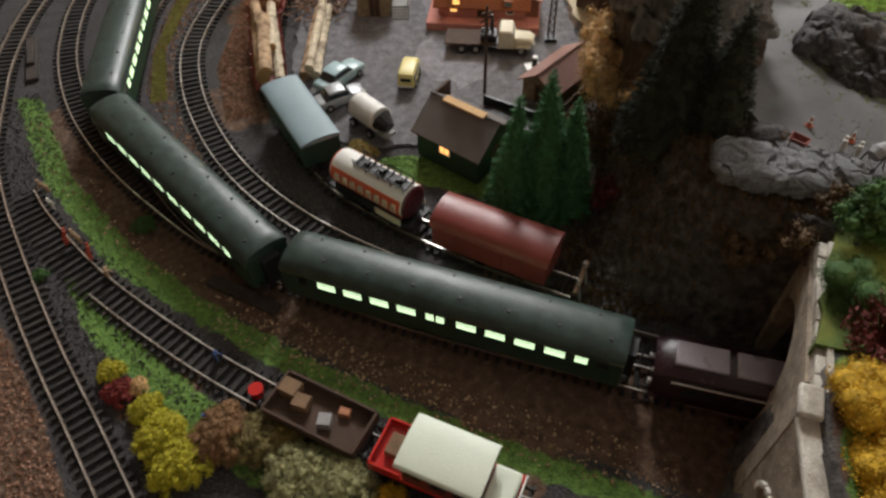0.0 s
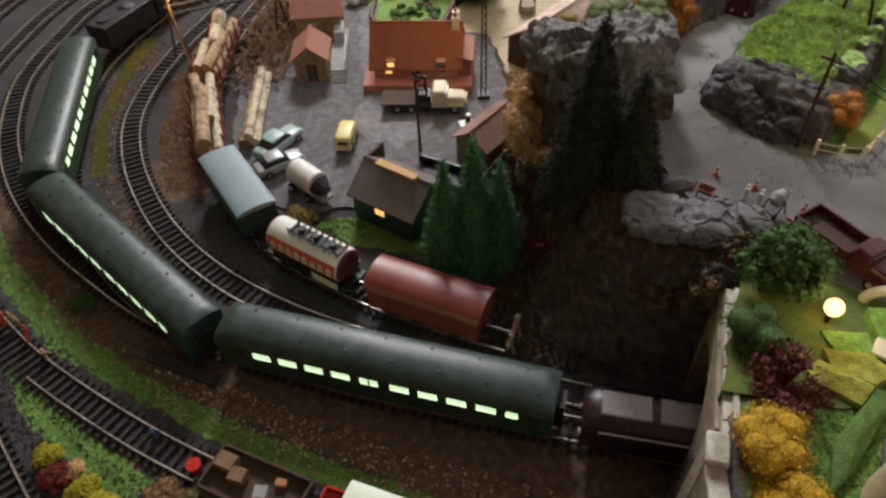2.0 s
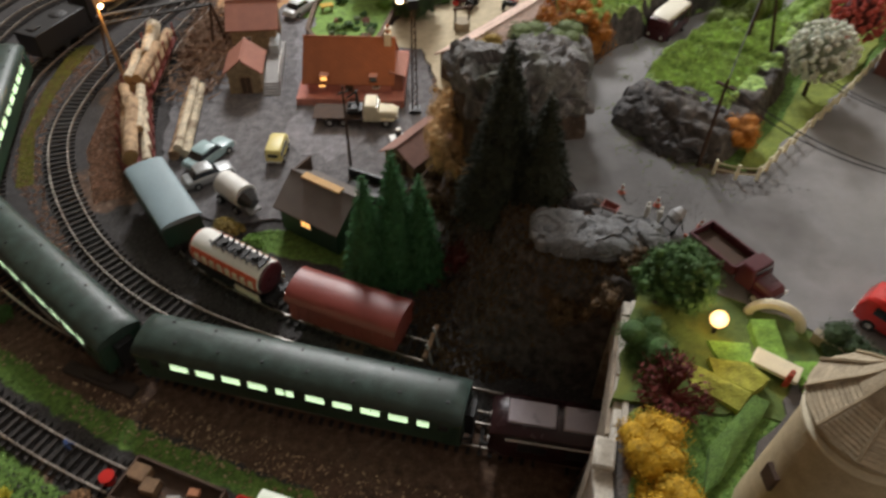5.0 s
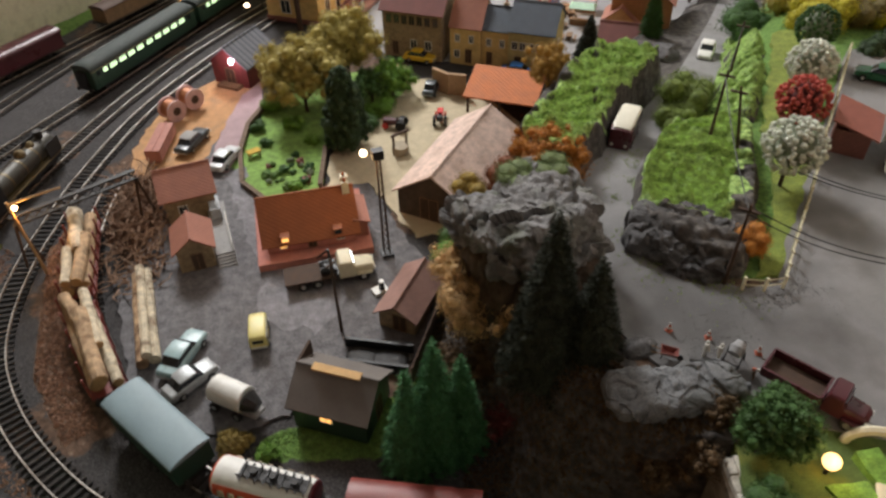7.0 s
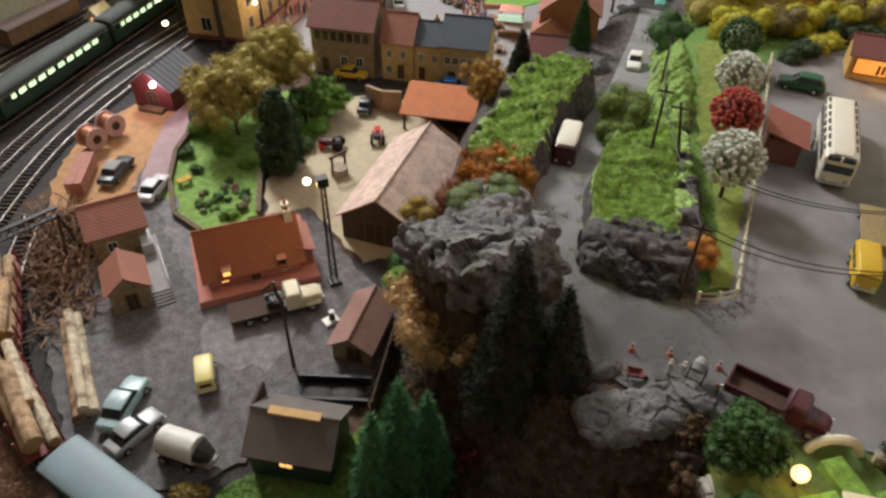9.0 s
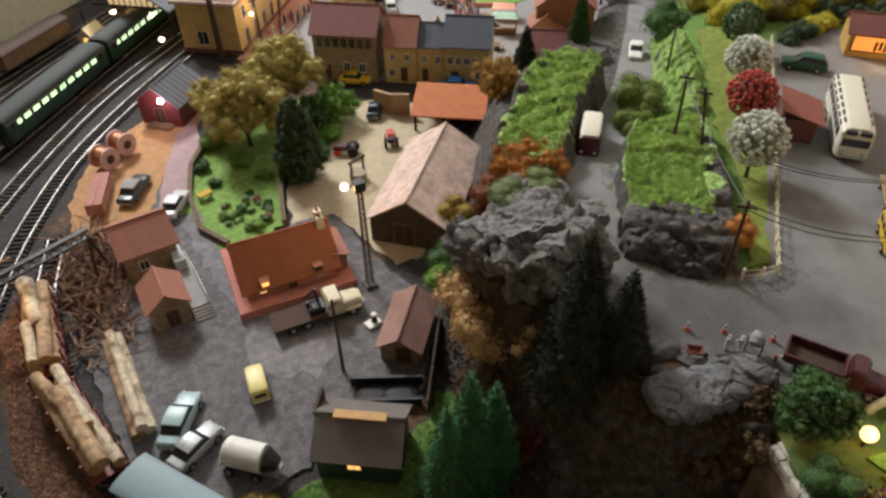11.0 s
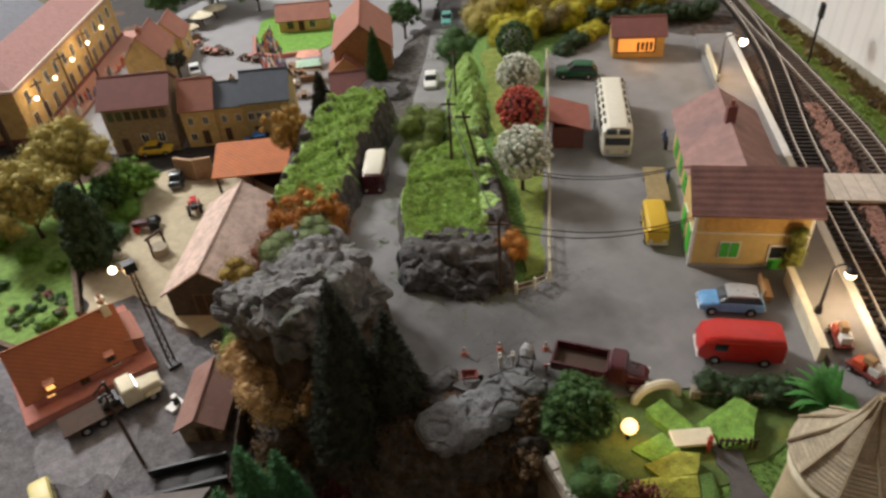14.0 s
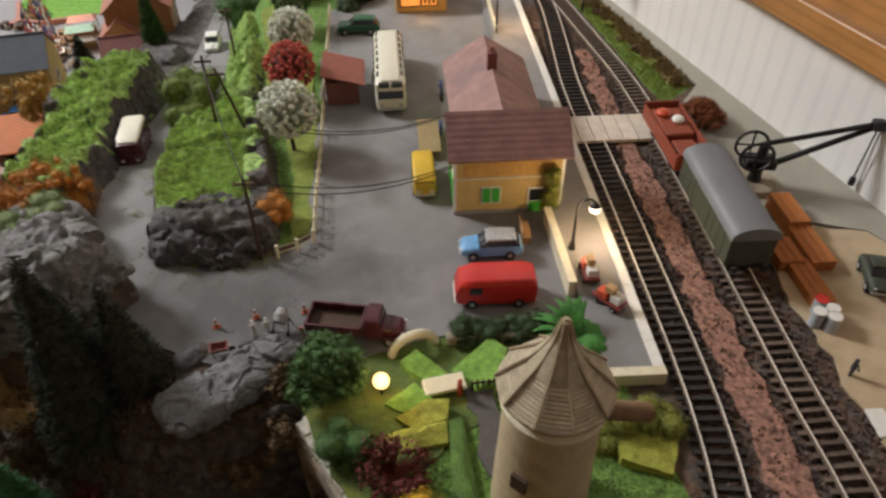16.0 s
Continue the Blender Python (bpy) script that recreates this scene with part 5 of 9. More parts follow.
def lorry(x, y, z, turn, cab, bed, label, length=8.2, width=2.5, sides=0.0):
    v = thing("lorry", x, y, z, turn, label, "lorry")
    h, w = length / 2, width / 2
    part("chassis", Mesh().box(-h, -w * 0.5, 0.6, h * 0.9, w * 0.5, 0.85), BLACK, v)
    part("cab", Mesh().loft([ring(a, w * b, 0.6, c) for a, b, c in ((h * 0.18, 0.9, 2.1), (h * 0.22, 0.92, 2.45), (h * 0.48, 0.92, 2.45), (h * 0.55, 0.9, 1.75))]), cab, v)
    part("bonnet", Mesh().loft([ring(a, w * b, 0.65, c) for a, b, c in ((h * 0.5, 0.74, 1.65), (h * 0.88, 0.66, 1.55), (h * 0.97, 0.55, 1.3))]), cab, v)
    part("windscreen", Mesh().box(h * 0.5, -w * 0.72, 1.75, h * 0.53, w * 0.72, 2.2), GLASS_DARK, v)
    part("load_bed", Mesh().box(-h, -w, 0.95, h * 0.12, w, 1.12), bed, v)
    if sides:
        for s in (-1, 1):
            part("side_board", Mesh().box(-h, s * w - 0.08, 1.1, h * 0.12, s * w + 0.08, 1.1 + sides), cab, v)
        part("front_board", Mesh().box(h * 0.1, -w, 1.1, h * 0.15, w, 1.15 + sides), cab, v)
        part("tailboard", Mesh().box(-h - 0.1, -w, 1.1, -h + 0.05, w, 1.05 + sides), cab, v)
    for s in (-1, 1):
        part("wing", Mesh().box(h * 0.56, s * w * 0.82 - 0.25, 0.75, h * 0.9, s * w * 0.82 + 0.25, 0.95), cab, v, bevel=0.15)
        part("headlight", Mesh().rod((h * 0.93, s * w * 0.6, 1.05), (h * 0.99, s * w * 0.6, 1.05), 0.17, n=8), WHITE, v)
    wheels(v, (-h * 0.62, -h * 0.3, h * 0.7), w * 0.85, 0.48)
    return v


G0 = 0.12
minivan(-1.75, 64.4, G0, 84, PALE_YELLOW, "small pale yellow van parked on the grey yard", 3.3, 1.55, 1.75)
car(-8.2, 64.1, G0, 56, PALE_BLUE, "pale blue saloon car parked beside the logs", 5.2, 2.0)
car(-7.7, 61.0, G0, 32, mat("dull_silver_paint", (0.34, 0.35, 0.35), 0.35, 0.2), "silver-grey saloon car parked on the yard", 4.5, 1.8)
mx = thing("tank_trailer", -4.5, 57.6, G0, -43, "white drum trailer with a dark rear frame", "trailer")
part("drum", Mesh().loft([[(x, r * math.cos(2 * math.pi * k / 18), 1.75 + r * math.sin(2 * math.pi * k / 18)) for k in range(18)] for x, r in ((-1.6, 0.95), (-1.45, 1.12), (1.5, 1.12), (1.55, 1.05))]), WHITE, mx)
part("rear_frame", Mesh().rod((1.6, 0, 1.75), (2.6, 0, 1.5), 1.0, 0.5, 10), DARK, mx)
part("chassis", Mesh().box(-2.2, -0.6, 0.5, 2.6, 0.6, 0.75), GREY, mx)
wheels(mx, (-1.2, 1.0), 0.9, 0.45)
fl = lorry(5.6, 69.9, G0, -3, CREAM, WOOD_DARK, "cream-cabbed flatbed lorry with a black crane behind its cab", 8.6, 2.5)
part("crane_base", Mesh().box(-0.6, -0.7, 1.1, 0.6, 0.7, 1.7).rod((-0.9, -0.5, 1.5), (0.3, -0.5, 1.5), 0.32, n=10).rod((-0.9, 0.5, 1.5), (0.3, 0.5, 1.5), 0.32, n=10), BLACK, fl, "black crane base")
part("crane_post", Mesh().rod((0.2, 0, 1.6), (0.1, 0.1, 3.5), 0.16, 0.12, 8), BLACK, fl)
part("crane_jib", Mesh().rod((0.1, 0.1, 3.4), (-1.0, 0.5, 2.3), 0.11, 0.09, 8), BLACK, fl)
for k in range(3):
    part("hose", Mesh().rod((0.3 - k * 0.4, -0.8 + k * 0.2, 1.5), (-0.1 - k * 0.2, 0.2, 2.6), 0.06, n=6), BLACK, fl)
car(-2.4, 93.2, G0, 57, mat("grey_white_paint", (0.6, 0.62, 0.62), 0.3, var=0.06), "white saloon car driving down the lane", 4.8)
car(-5.9, 98.5, G0, 57, DARK_CAR, "dark grey pickup with a pale load cover", 5.4, 2.0, roof=GREY)
car(25.2, 101.2, G0, 57, DARK_CAR, "small dark car inside the farm gate", 3.8, 1.7)
car(26.3, 110.6, G0, -37, YELLOW, "yellow car parked before the grey stone house", 4.6)
car(37.9, 101.6, G0, -37, BLUE, "bright blue car parked before the terraced houses", 5.2)
car(19.0, 118.8, G0, 10, ORANGE_RED, "small orange-red car beside the station", 3.6)
car(41.8, 131.8, G0, 70, mat("grey_white_paint", (0.6, 0.62, 0.62)), "white car crossing the town square", 4.8)
minivan(35.3, 70.1, at(35.3, 70.1) + 0.15, 228, MAROON, "maroon van with a cream roof on the cutting road", 5.2, 2.1, 2.5, IVORY)
car(58.3, 89.6, at(58.3, 89.6) + 0.15, 228, WHITE, "white saloon car on the cutting road", 4.6)
car(77.5, 108.6, 3.6, 228, mat("teal_paint", (0.1, 0.35, 0.3), 0.3), "teal car far up the road", 4.6)
LZ = LOT + 0.1
car(64.3, 69.6, LZ, 130, GREEN_CAR, "dark green estate car beside the fence", 4.8, 1.9, True)
minivan(45.8, 45.3, LZ, 222, YELLOW, "small yellow van parked by the station", 4.4, 1.8, 2.0)
car(42.2, 36.2, LZ, 131, mat("sky_blue_paint", (0.16, 0.38, 0.66), 0.3), "sky-blue car with a grey roof rack", 4.4, 1.8, True, roof=SILVER)
minivan(38.6, 33.4, LZ, 130, BRIGHT_RED, "shiny bright red delivery van", 5.4, 2.2, 2.3, windows=(0.5,))
lorry(30.6, 38.45, LZ, -60, MAROON, WOOD_DARK, "dark red lorry with an open tipper body", 7.2, 2.3, 0.7).scale = (0.86, 0.86, 0.86)
car(55.6, 13.4, LZ, 205, mat("army_green", (0.05, 0.06, 0.04), 0.6), "dark army-green open jeep", 3.6, 1.7)

bus = thing("bus", 57.0, 58.6, LZ, 222.5, "ivory white coach bus with dark windows", "bus")
h, w = 5.9, 1.42
part("body", Mesh().loft([ring(a * h, w * b, c0, c1, 0.4) for a, b, c0, c1 in ((-1, 0.85, 0.6, 2.6), (-0.97, 0.96, 0.42, 3.1), (-0.85, 1, 0.35, 3.3), (0.85, 1, 0.35, 3.3), (0.96, 0.97, 0.4, 3.05), (1, 0.86, 0.6, 2.4))]), IVORY, bus)
part("roof", Mesh().loft([ring(a * h, w * b, 3.0, c, 0.3) for a, b, c in ((-0.93, 0.6, 3.25), (-0.8, 0.7, 3.5), (0.8, 0.7, 3.5), (0.92, 0.6, 3.25))]), IVORY, bus)
for s in (-1, 1):
    for k in range(7):
        x = -4.6 + k * 1.45
        part("side_window", Mesh().box(x - 0.58, s * w - 0.03, 1.75, x + 0.58, s * w + 0.04, 2.65), GLASS_DARK, bus)
        part("roof_window", Mesh().box(-0.46, -0.29, -0.04, 0.46, 0.29, 0.06, Matrix.Translation((x, s * (w - 0.17), 3.13)) @ Matrix.Rotation(-s * 0.8, 4, "X")), GLASS_DARK, bus)
    part("front_window", Mesh().box(h * 0.9, s * 0.6 - 0.48, 2.7, h * 0.985, s * 0.6 + 0.48, 3.12), GLASS_DARK, bus)
    part("headlight", Mesh().rod((h * 0.97, s * 0.85, 0.95), (h * 1.01, s * 0.85, 0.95), 0.2, n=10), SILVER, bus)
part("windscreen", Mesh().box(h * 0.965, -1.15, 1.65, h * 1.008, 1.15, 2.4), GLASS_DARK, bus)
part("side_stripe", Mesh().box(-h * 0.9, -w - 0.04, 1.3, h * 0.9, w + 0.04, 1.42), SILVER, bus)
part("bumper", Mesh().box(h * 1.0, -1.2, 0.5, h * 1.03, 1.2, 0.75), SILVER, bus, bevel=0.05)
wheels(bus, (-3.6, 3.7), w * 0.9, 0.5)


# ---- buildings ----
def opening(b, face, L, W, u, zc, w, h, pane=None, frame_mat=None, name="window", shutters=None):
    """A framed window or door on a wall: face f (y-), k (y+), l (x-), r (x+)."""
    turn = {"f": 0, "r": 90, "k": 180, "l": 270}[face]
    dist = W / 2 if face in "fk" else L / 2
    m = Matrix.Rotation(radians(turn), 4, "Z") @ Matrix.Translation((u, -dist, zc))
    fr = Mesh()
    for x0, z0, x1, z1 in ((-w / 2 - 0.08, -h / 2 - 0.08, -w / 2, h / 2 + 0.08), (w / 2, -h / 2 - 0.08, w / 2 + 0.08, h / 2 + 0.08), (-w / 2, h / 2, w / 2, h / 2 + 0.08), (-w / 2, -h / 2 - 0.1, w / 2, -h / 2), (-0.03, -h / 2, 0.03, h / 2)):
        fr.box(x0, -0.07, z0, x1, 0.02, z1, m)
    win = part(name, fr, frame_mat or WHITE, b)
    part("pane" if name == "window" else "leaf", Mesh().box(-w / 2, -0.03, -h / 2, w / 2, 0.03, h / 2, m), pane or GLASS_DARK, win)
    if shutters:
        for s in (-1, 1):
            part("shutter", Mesh().box(s * (w * 0.76) - w * 0.24, -0.09, -h / 2, s * (w * 0.76) + w * 0.24, 0, h / 2, m), shutters, win)
    return win


def house(x, y, z, turn, L, W, He, Hr, wall_mat, roof_mat, label, openings=(), chimneys=(), over=0.35, category="house", name="house", hip=0.0, thick=0.14):
    b = thing(name, x, y, z, turn, label, category)
    h, w = L / 2, W / 2
    inset = 0.12
    part("wall", Mesh().extrude_x([(-w, 0), (w, 0), (w, He)] + ([] if hip else [(0, Hr - inset)]) + [(-w, He)], -h, h), wall_mat, b)
    slope = (Hr - He) / w
    for s in (-1, 1):
        ye, ze = s * (w + over), He - over * slope
        hx = h + over
        top = [(-hx + hip, 0, Hr), (hx - hip, 0, Hr), (hx, ye, ze), (-hx, ye, ze)]
        low = [(px, py, pz - thick) for px, py, pz in top]
        f = [(0, 1, 2, 3), (7, 6, 5, 4), (0, 4, 5, 1), (1, 5, 6, 2), (2, 6, 7, 3), (3, 7, 4, 0)]
        part("roof_slope", Mesh().add(top + low, f if s < 0 else [q[::-1] for q in f]), roof_mat, b)
    if hip:
        for s in (-1, 1):
            hx = s * (h + over)
            ze = He - over * slope
            top = [(hx - s * hip, 0, Hr), (hx, -(w + over), ze), (hx, w + over, ze)]
            low = [(px, py, pz - thick) for px, py, pz in top]
            f = [(0, 1, 2), (5, 4, 3), (0, 3, 4, 1), (1, 4, 5, 2), (2, 5, 3, 0)]
            part("roof_hip", Mesh().add(top + low, f if s > 0 else [q[::-1] for q in f]), roof_mat, b)
    else:
        part("ridge", Mesh().rod((-h - over, 0, Hr), (h + over, 0, Hr), 0.12, n=6), roof_mat, b)
    for o in openings:
        opening(b, o[0], L, W, *o[1:5], **(o[5] if len(o) > 5 else {}))
    for cx, cy, cz, mm in chimneys:
        c = part("chimney", Mesh().box(cx - 0.35, cy - 0.35, He, cx + 0.35, cy + 0.35, cz), mm, b)
        part("chimney_pot", Mesh().rod((cx, cy, cz), (cx, cy, cz + 0.35), 0.16, 0.13, 8), TILE_ORANGE, c)
    return b


DOOR = dict(name="door", pane=WOOD_DARK, frame_mat=WOOD)
LIT = dict(pane=LIT_WARM)
# the yard
base = solid("foundation_yard_house", Mesh().box(-5.6, -4.9, 0, 5.6, 5.2, 0.85), PINK, 5.1, 77.3, 0.08, -4, "pink masonry terrace under the orange-roofed house", "terrace", bevel=0.06)
hs = house(4.9, 77.0, 0.92, -4, 8.6, 6.2, 1.7, 4.6, PINK, TILE_ORANGE, "pink house with an orange tiled roof and two dormers", (("f", -2.8, 0.9, 0.6, 0.7, LIT), ("f", 0, 0.8, 0.7, 1.3, DOOR), ("f", 2.8, 0.9, 0.6, 0.7), ("r", 0.5, 1.0, 0.7, 0.8)), ((4.0, 0.3, 5.6, CREAM), (4.0, -0.3, 5.3, CREAM)), 0.5)
for x, mm in ((-2.5, LIT_WARM), (2.6, GLASS_DARK)):
    dm = part("dormer", Mesh().box(x - 0.45, -3.5, 1.5, x + 0.45, -2.2, 2.1), TILE_ORANGE, hs)
    part("pane", Mesh().box(x - 0.32, -3.54, 1.55, x + 0.32, -3.48, 1.98), mm, dm)
part("annex", Mesh().box(4.3, -2.6, 0, 5.6, 1.6, 1.9).add([(4.2, -2.8, 2.3), (5.9, -2.8, 1.8), (5.9, 1.8, 1.8), (4.2, 1.8, 2.3), (4.2, -2.8, 2.15), (5.9, -2.8, 1.65), (5.9, 1.8, 1.65), (4.2, 1.8, 2.15)], [(3, 2, 1, 0)[::-1], (4, 5, 6, 7)[::-1], (0, 1, 5, 4)[::-1], (1, 2, 6, 5)[::-1], (2, 3, 7, 6)[::-1], (3, 0, 4, 7)[::-1]]), TILE_RED, hs)
house(-6.4, 77.1, 0.08, 92, 3.8, 3.3, 2.9, 4.2, STONE, TILE_RED, "small stone shed with a salmon tiled roof", (("l", 0.1, 1.0, 1.0, 1.9, DOOR),), over=0.4, category="shed", name="shed")
house(-6.6, 86.2, 0.08, 4, 5.0, 5.8, 3.4, 5.1, STONE, TILE_RED, "tan stone goods shed with a pinkish tiled roof", (("f", -0.8, 1.6, 0.8, 1.0), ("r", 0, 1.4, 1.2, 2.2, DOOR)), over=0.4, category="shed", name="shed")
dk = thing("loading_dock", -3.9, 80.1, 0.08, 3, "grey concrete loading dock with steps and white rails", "loading dock")
part("deck", Mesh().box(-0.9, -4.2, 0, 0.9, 4.6, 0.8), GREY, dk, bevel=0.04)
for k in range(4):
    part("step", Mesh().box(-0.9, -4.2 - 0.3 * (k + 1), 0, 0.9, -4.2 - 0.3 * k, 0.64 - 0.16 * k), GREY, dk)
part("cabinet", Mesh().box(-0.6, 1.6, 0.8, 0.5, 4.2, 2.0), mat("pale_cabinet", (0.45, 0.48, 0.5), 0.5), dk, bevel=0.06)
for y in np.linspace(-4, 1.2, 5):
    part("rail_post", Mesh().rod((0.8, y, 0.8), (0.8, y, 1.8), 0.05, n=5), WHITE, dk)
part("handrail", Mesh().rod((0.8, -4, 1.78), (0.8, 1.2, 1.78), 0.05, n=5), WHITE, dk)

hut = house(3.7, 54.7, 0.05, -34.5, 6.0, 4.9, 2.9, 4.7, GREEN_DARK, FELT, "dark green wooden hut with a grey felt roof", (("f", -0.2, 1.9, 0.9, 0.7, LIT), ("r", 0.2, 1.2, 1.0, 2.0, DOOR)), over=0.35, category="hut", name="hut")
part("roof_plank", Mesh().box(-1.9, -0.45, 4.72, 2.0, 0.25, 4.9), mat("lit_plank", (0.6, 0.36, 0.14), 0.7, var=0.2), hut, "pale orange wooden plank")
part("sign_board", Mesh().box(-3.6, 0.2, 2.9, -3.4, 2.6, 4.3), WOOD_DARK, hut, "dark board on the gable")
house(11.8, 63.7, 0.08, 50, 6.0, 3.4, 2.1, 3.2, STONE, mat("grey_pink_roof", (0.30, 0.17, 0.14), 0.8, var=0.2), "small tan goods shed with a greyish pink roof", (("l", 0.3, 1.0, 1.2, 1.7, DOOR),), over=0.4, category="shed", name="shed")
cb = thing("coal_bunker", 7.4, 58.9, 0.08, -27, "low black coal bunker full of coal", "bunker")
part("back_wall", Mesh().box(-3.0, 0.9, 0, 3.0, 1.15, 1.0), BLACK, cb)
part("front_wall", Mesh().box(-3.0, -1.15, 0, 3.0, -0.9, 0.7), BLACK, cb)
part("coal", Mesh().ball((-1.2, 0, 0.1), 1.5, 0.2).ball((1.2, 0, 0.1), 1.6, 0.2), mat("coal", (0.015, 0.014, 0.014)), cb)
yf = thing("board_fence", 9.6, 55.6, 0.0, 56, "dark tarred board fence along the yard edge", "fence")
for k in range(15):
    part("board", Mesh().box(k * 0.62, -0.06, 0, k * 0.62 + 0.56, 0.06, 1.7 + 0.06 * math.sin(k * 2.3)), WOOD_DARK, yf)
for zz in (0.5, 1.3):
    part("fence_rail", Mesh().box(0, 0.06, zz, 9.3, 0.16, zz + 0.14), WOOD_DARK, yf)
mc = thing("milk_churns", 9.6, 66.6, 0.1, 15, "white and dark milk churns on a small stand", "churn")
part("stand", Mesh().box(-0.7, -0.5, 0, 0.7, 0.5, 0.3), WHITE, mc)
part("churn", Mesh().rod((0.2, 0, 0.3), (0.2, 0, 1.1), 0.3, 0.22, 10), DARK, mc)
part("lid", Mesh().rod((0.2, 0, 1.1), (0.2, 0, 1.25), 0.26, n=10), WHITE, mc)

# the farm
# Wall boards coloured dark to carry the gable's deep shadow.
barn = house(22.4, 80.2, 0.05, 46.7, 14.6, 8.2, 3.3, 6.0, mat("shadow_dark_barn_boards", (0.085, 0.06, 0.042), 0.9, var=0.5, feature=0.8, bump=0.6), BARN_ROOF, "large dark barn with a worn pinkish roof", (("l", -0.5, 1.4, 2.0, 2.6, DOOR), ("k", -3, 1.5, 1.6, 2.4, DOOR), ("k", 3, 1.9, 0.8, 0.8)), over=0.45, category="barn", name="barn", thick=0.2)
osh = thing("open_shed", 32.9, 94.4, 0.05, -36, "open timber cart shed with a bright orange tiled roof", "shed")
for x in (-4.2, 0, 4.2):
    part("post", Mesh().box(x - 0.15, -2.5, 0, x + 0.15, -2.2, 2.6), WOOD_DARK, osh)
    part("post", Mesh().box(x - 0.15, 2.2, 0, x + 0.15, 2.5, 3.6), WOOD_DARK, osh)
part("back_wall", Mesh().box(-4.3, 2.5, 0, 4.3, 2.7, 3.6), WOOD, osh)
part("end_wall", Mesh().box(4.15, -2.4, 0, 4.3, 2.5, 2.7), WOOD_DARK, osh)
part("roof_slope", Mesh().add([(-4.7, -3.0, 2.5), (4.7, -3.0, 2.5), (4.7, 3.0, 4.0), (-4.7, 3.0, 4.0), (-4.7, -3.0, 2.3), (4.7, -3.0, 2.3), (4.7, 3.0, 3.8), (-4.7, 3.0, 3.8)], [(0, 1, 2, 3), (7, 6, 5, 4), (0, 4, 5, 1), (1, 5, 6, 2), (2, 6, 7, 3), (3, 7, 4, 0)]), TILE_BRIGHT, osh)
for n, (x, y, L, t) in enumerate(((21.6, 104.6, 3.4, -50), (26.6, 101.2, 3.0, -60), (28.3, 99.6, 2.4, -30))):
    solid("gate_wall", Mesh().box(-L / 2, -0.25, 0, L / 2, 0.25, 3.0), mat("tan_render", (0.42, 0.27, 0.16), 0.9, var=0.25), x, y, 0, t, "tan rendered wall beside the farm gate", "wall", "farm gate walls", bevel=0.08)
well = thing("well", 17.5, 88.6, 0.08, 20, "stone well with a dark timber frame", "well")
part("ring", Mesh().rod((0, 0, 0), (0, 0, 1.0), 1.0, n=14), PLASTER, well)
for s in (-1, 1):
    part("post", Mesh().box(s * 0.9 - 0.1, -0.1, 0, s * 0.9 + 0.1, 0.1, 2.6), WOOD_DARK, well)
part("cross_bar", Mesh().box(-1.2, -0.12, 2.5, 1.2, 0.12, 2.75), WOOD_DARK, well)


def cart(x, y, turn, label, colour):
    c = thing("tractor", x, y, 0.08, turn, label, "tractor", "farm tractors")
    part("bonnet", Mesh().box(-0.2, -0.4, 0.5, 1.6, 0.4, 1.2), colour, c, bevel=0.1)
    part("seat", Mesh().box(-1.1, -0.4, 0.7, -0.3, 0.4, 1.3), DARK, c, bevel=0.08)
    part("steering_wheel", Mesh().rod((-0.25, 0, 1.4), (-0.2, 0, 1.45), 0.25, n=10), BLACK, c)
    for s in (-1, 1):
        part("rear_wheel", Mesh().rod((-0.8, s * 0.7 - 0.15, 0.65), (-0.8, s * 0.7 + 0.15, 0.65), 0.65, n=14), RUBBER, c)
        part("front_wheel", Mesh().rod((1.2, s * 0.6 - 0.1, 0.4), (1.2, s * 0.6 + 0.1, 0.4), 0.4, n=12), BRIGHT_RED, c)
    return c


cart(24.0, 93.6, 70, "small red farm tractor on the sandy yard", BRIGHT_RED)
cart(18.4, 94.2, 150, "dark red old farm tractor", MAROON)

# the freight corner
solid("freight_container", Mesh().box(-3.2, -0.9, 0.3, 3.2, 0.9, 1.7).box(-3.2, -0.7, 0, 3.2, 0.7, 0.3).box(-3.25, -0.95, 0.7, 3.25, -0.85, 0.85).box(-3.25, -0.1, 1.7, 3.25, 0.1, 1.78), SPOOL_PINK, -9.5, 99.0, 0.06, 74, "dull red goods container beside the tracks", "container", bevel=0.08)
REEL_SIDE = mat("reel_side", (0.60, 0.40, 0.38), 0.7, var=0.2)
REEL_COPPER = mat("wound_copper", (0.42, 0.17, 0.08), 0.4, 0.4, var=0.3)
for x, y, t in ((-7.9, 105.6, 35), (-5.6, 108.0, 35)):
    sp = thing("cable_reel", x, y, 0.06, t, "pinkish wooden cable reel wound with copper wire", "cable reel", "cable reels")
    part("drum", Mesh().rod((0, -0.9, 1.5), (0, 0.9, 1.5), 1.15, n=16), REEL_COPPER, sp)
    for s in (-1, 1):
        part("flange", Mesh().rod((0, s * 0.95 - 0.12, 1.5), (0, s * 0.95 + 0.12, 1.5), 1.4, n=20), REEL_SIDE, sp)
        part("hub", Mesh().rod((0, s * 1.05, 1.5), (0, s * 1.12, 1.5), 0.55, n=12), WOOD_DARK, sp)
hr = house(2.2, 115.0, 0.05, 48, 6.6, 5.8, 3.4, 5.6, mat("dark_red_boards", (0.15, 0.03, 0.03), 0.7, var=0.3), striped("dark_corrugated", (0.17, 0.175, 0.20), 0.9, "X", dark=0.5), "dark red wooden hut with a corrugated roof and lamp", (("l", 0, 1.3, 1.4, 2.2, DOOR), ("f", 1, 1.7, 0.8, 0.8)), over=0.5, category="hut", name="hut")
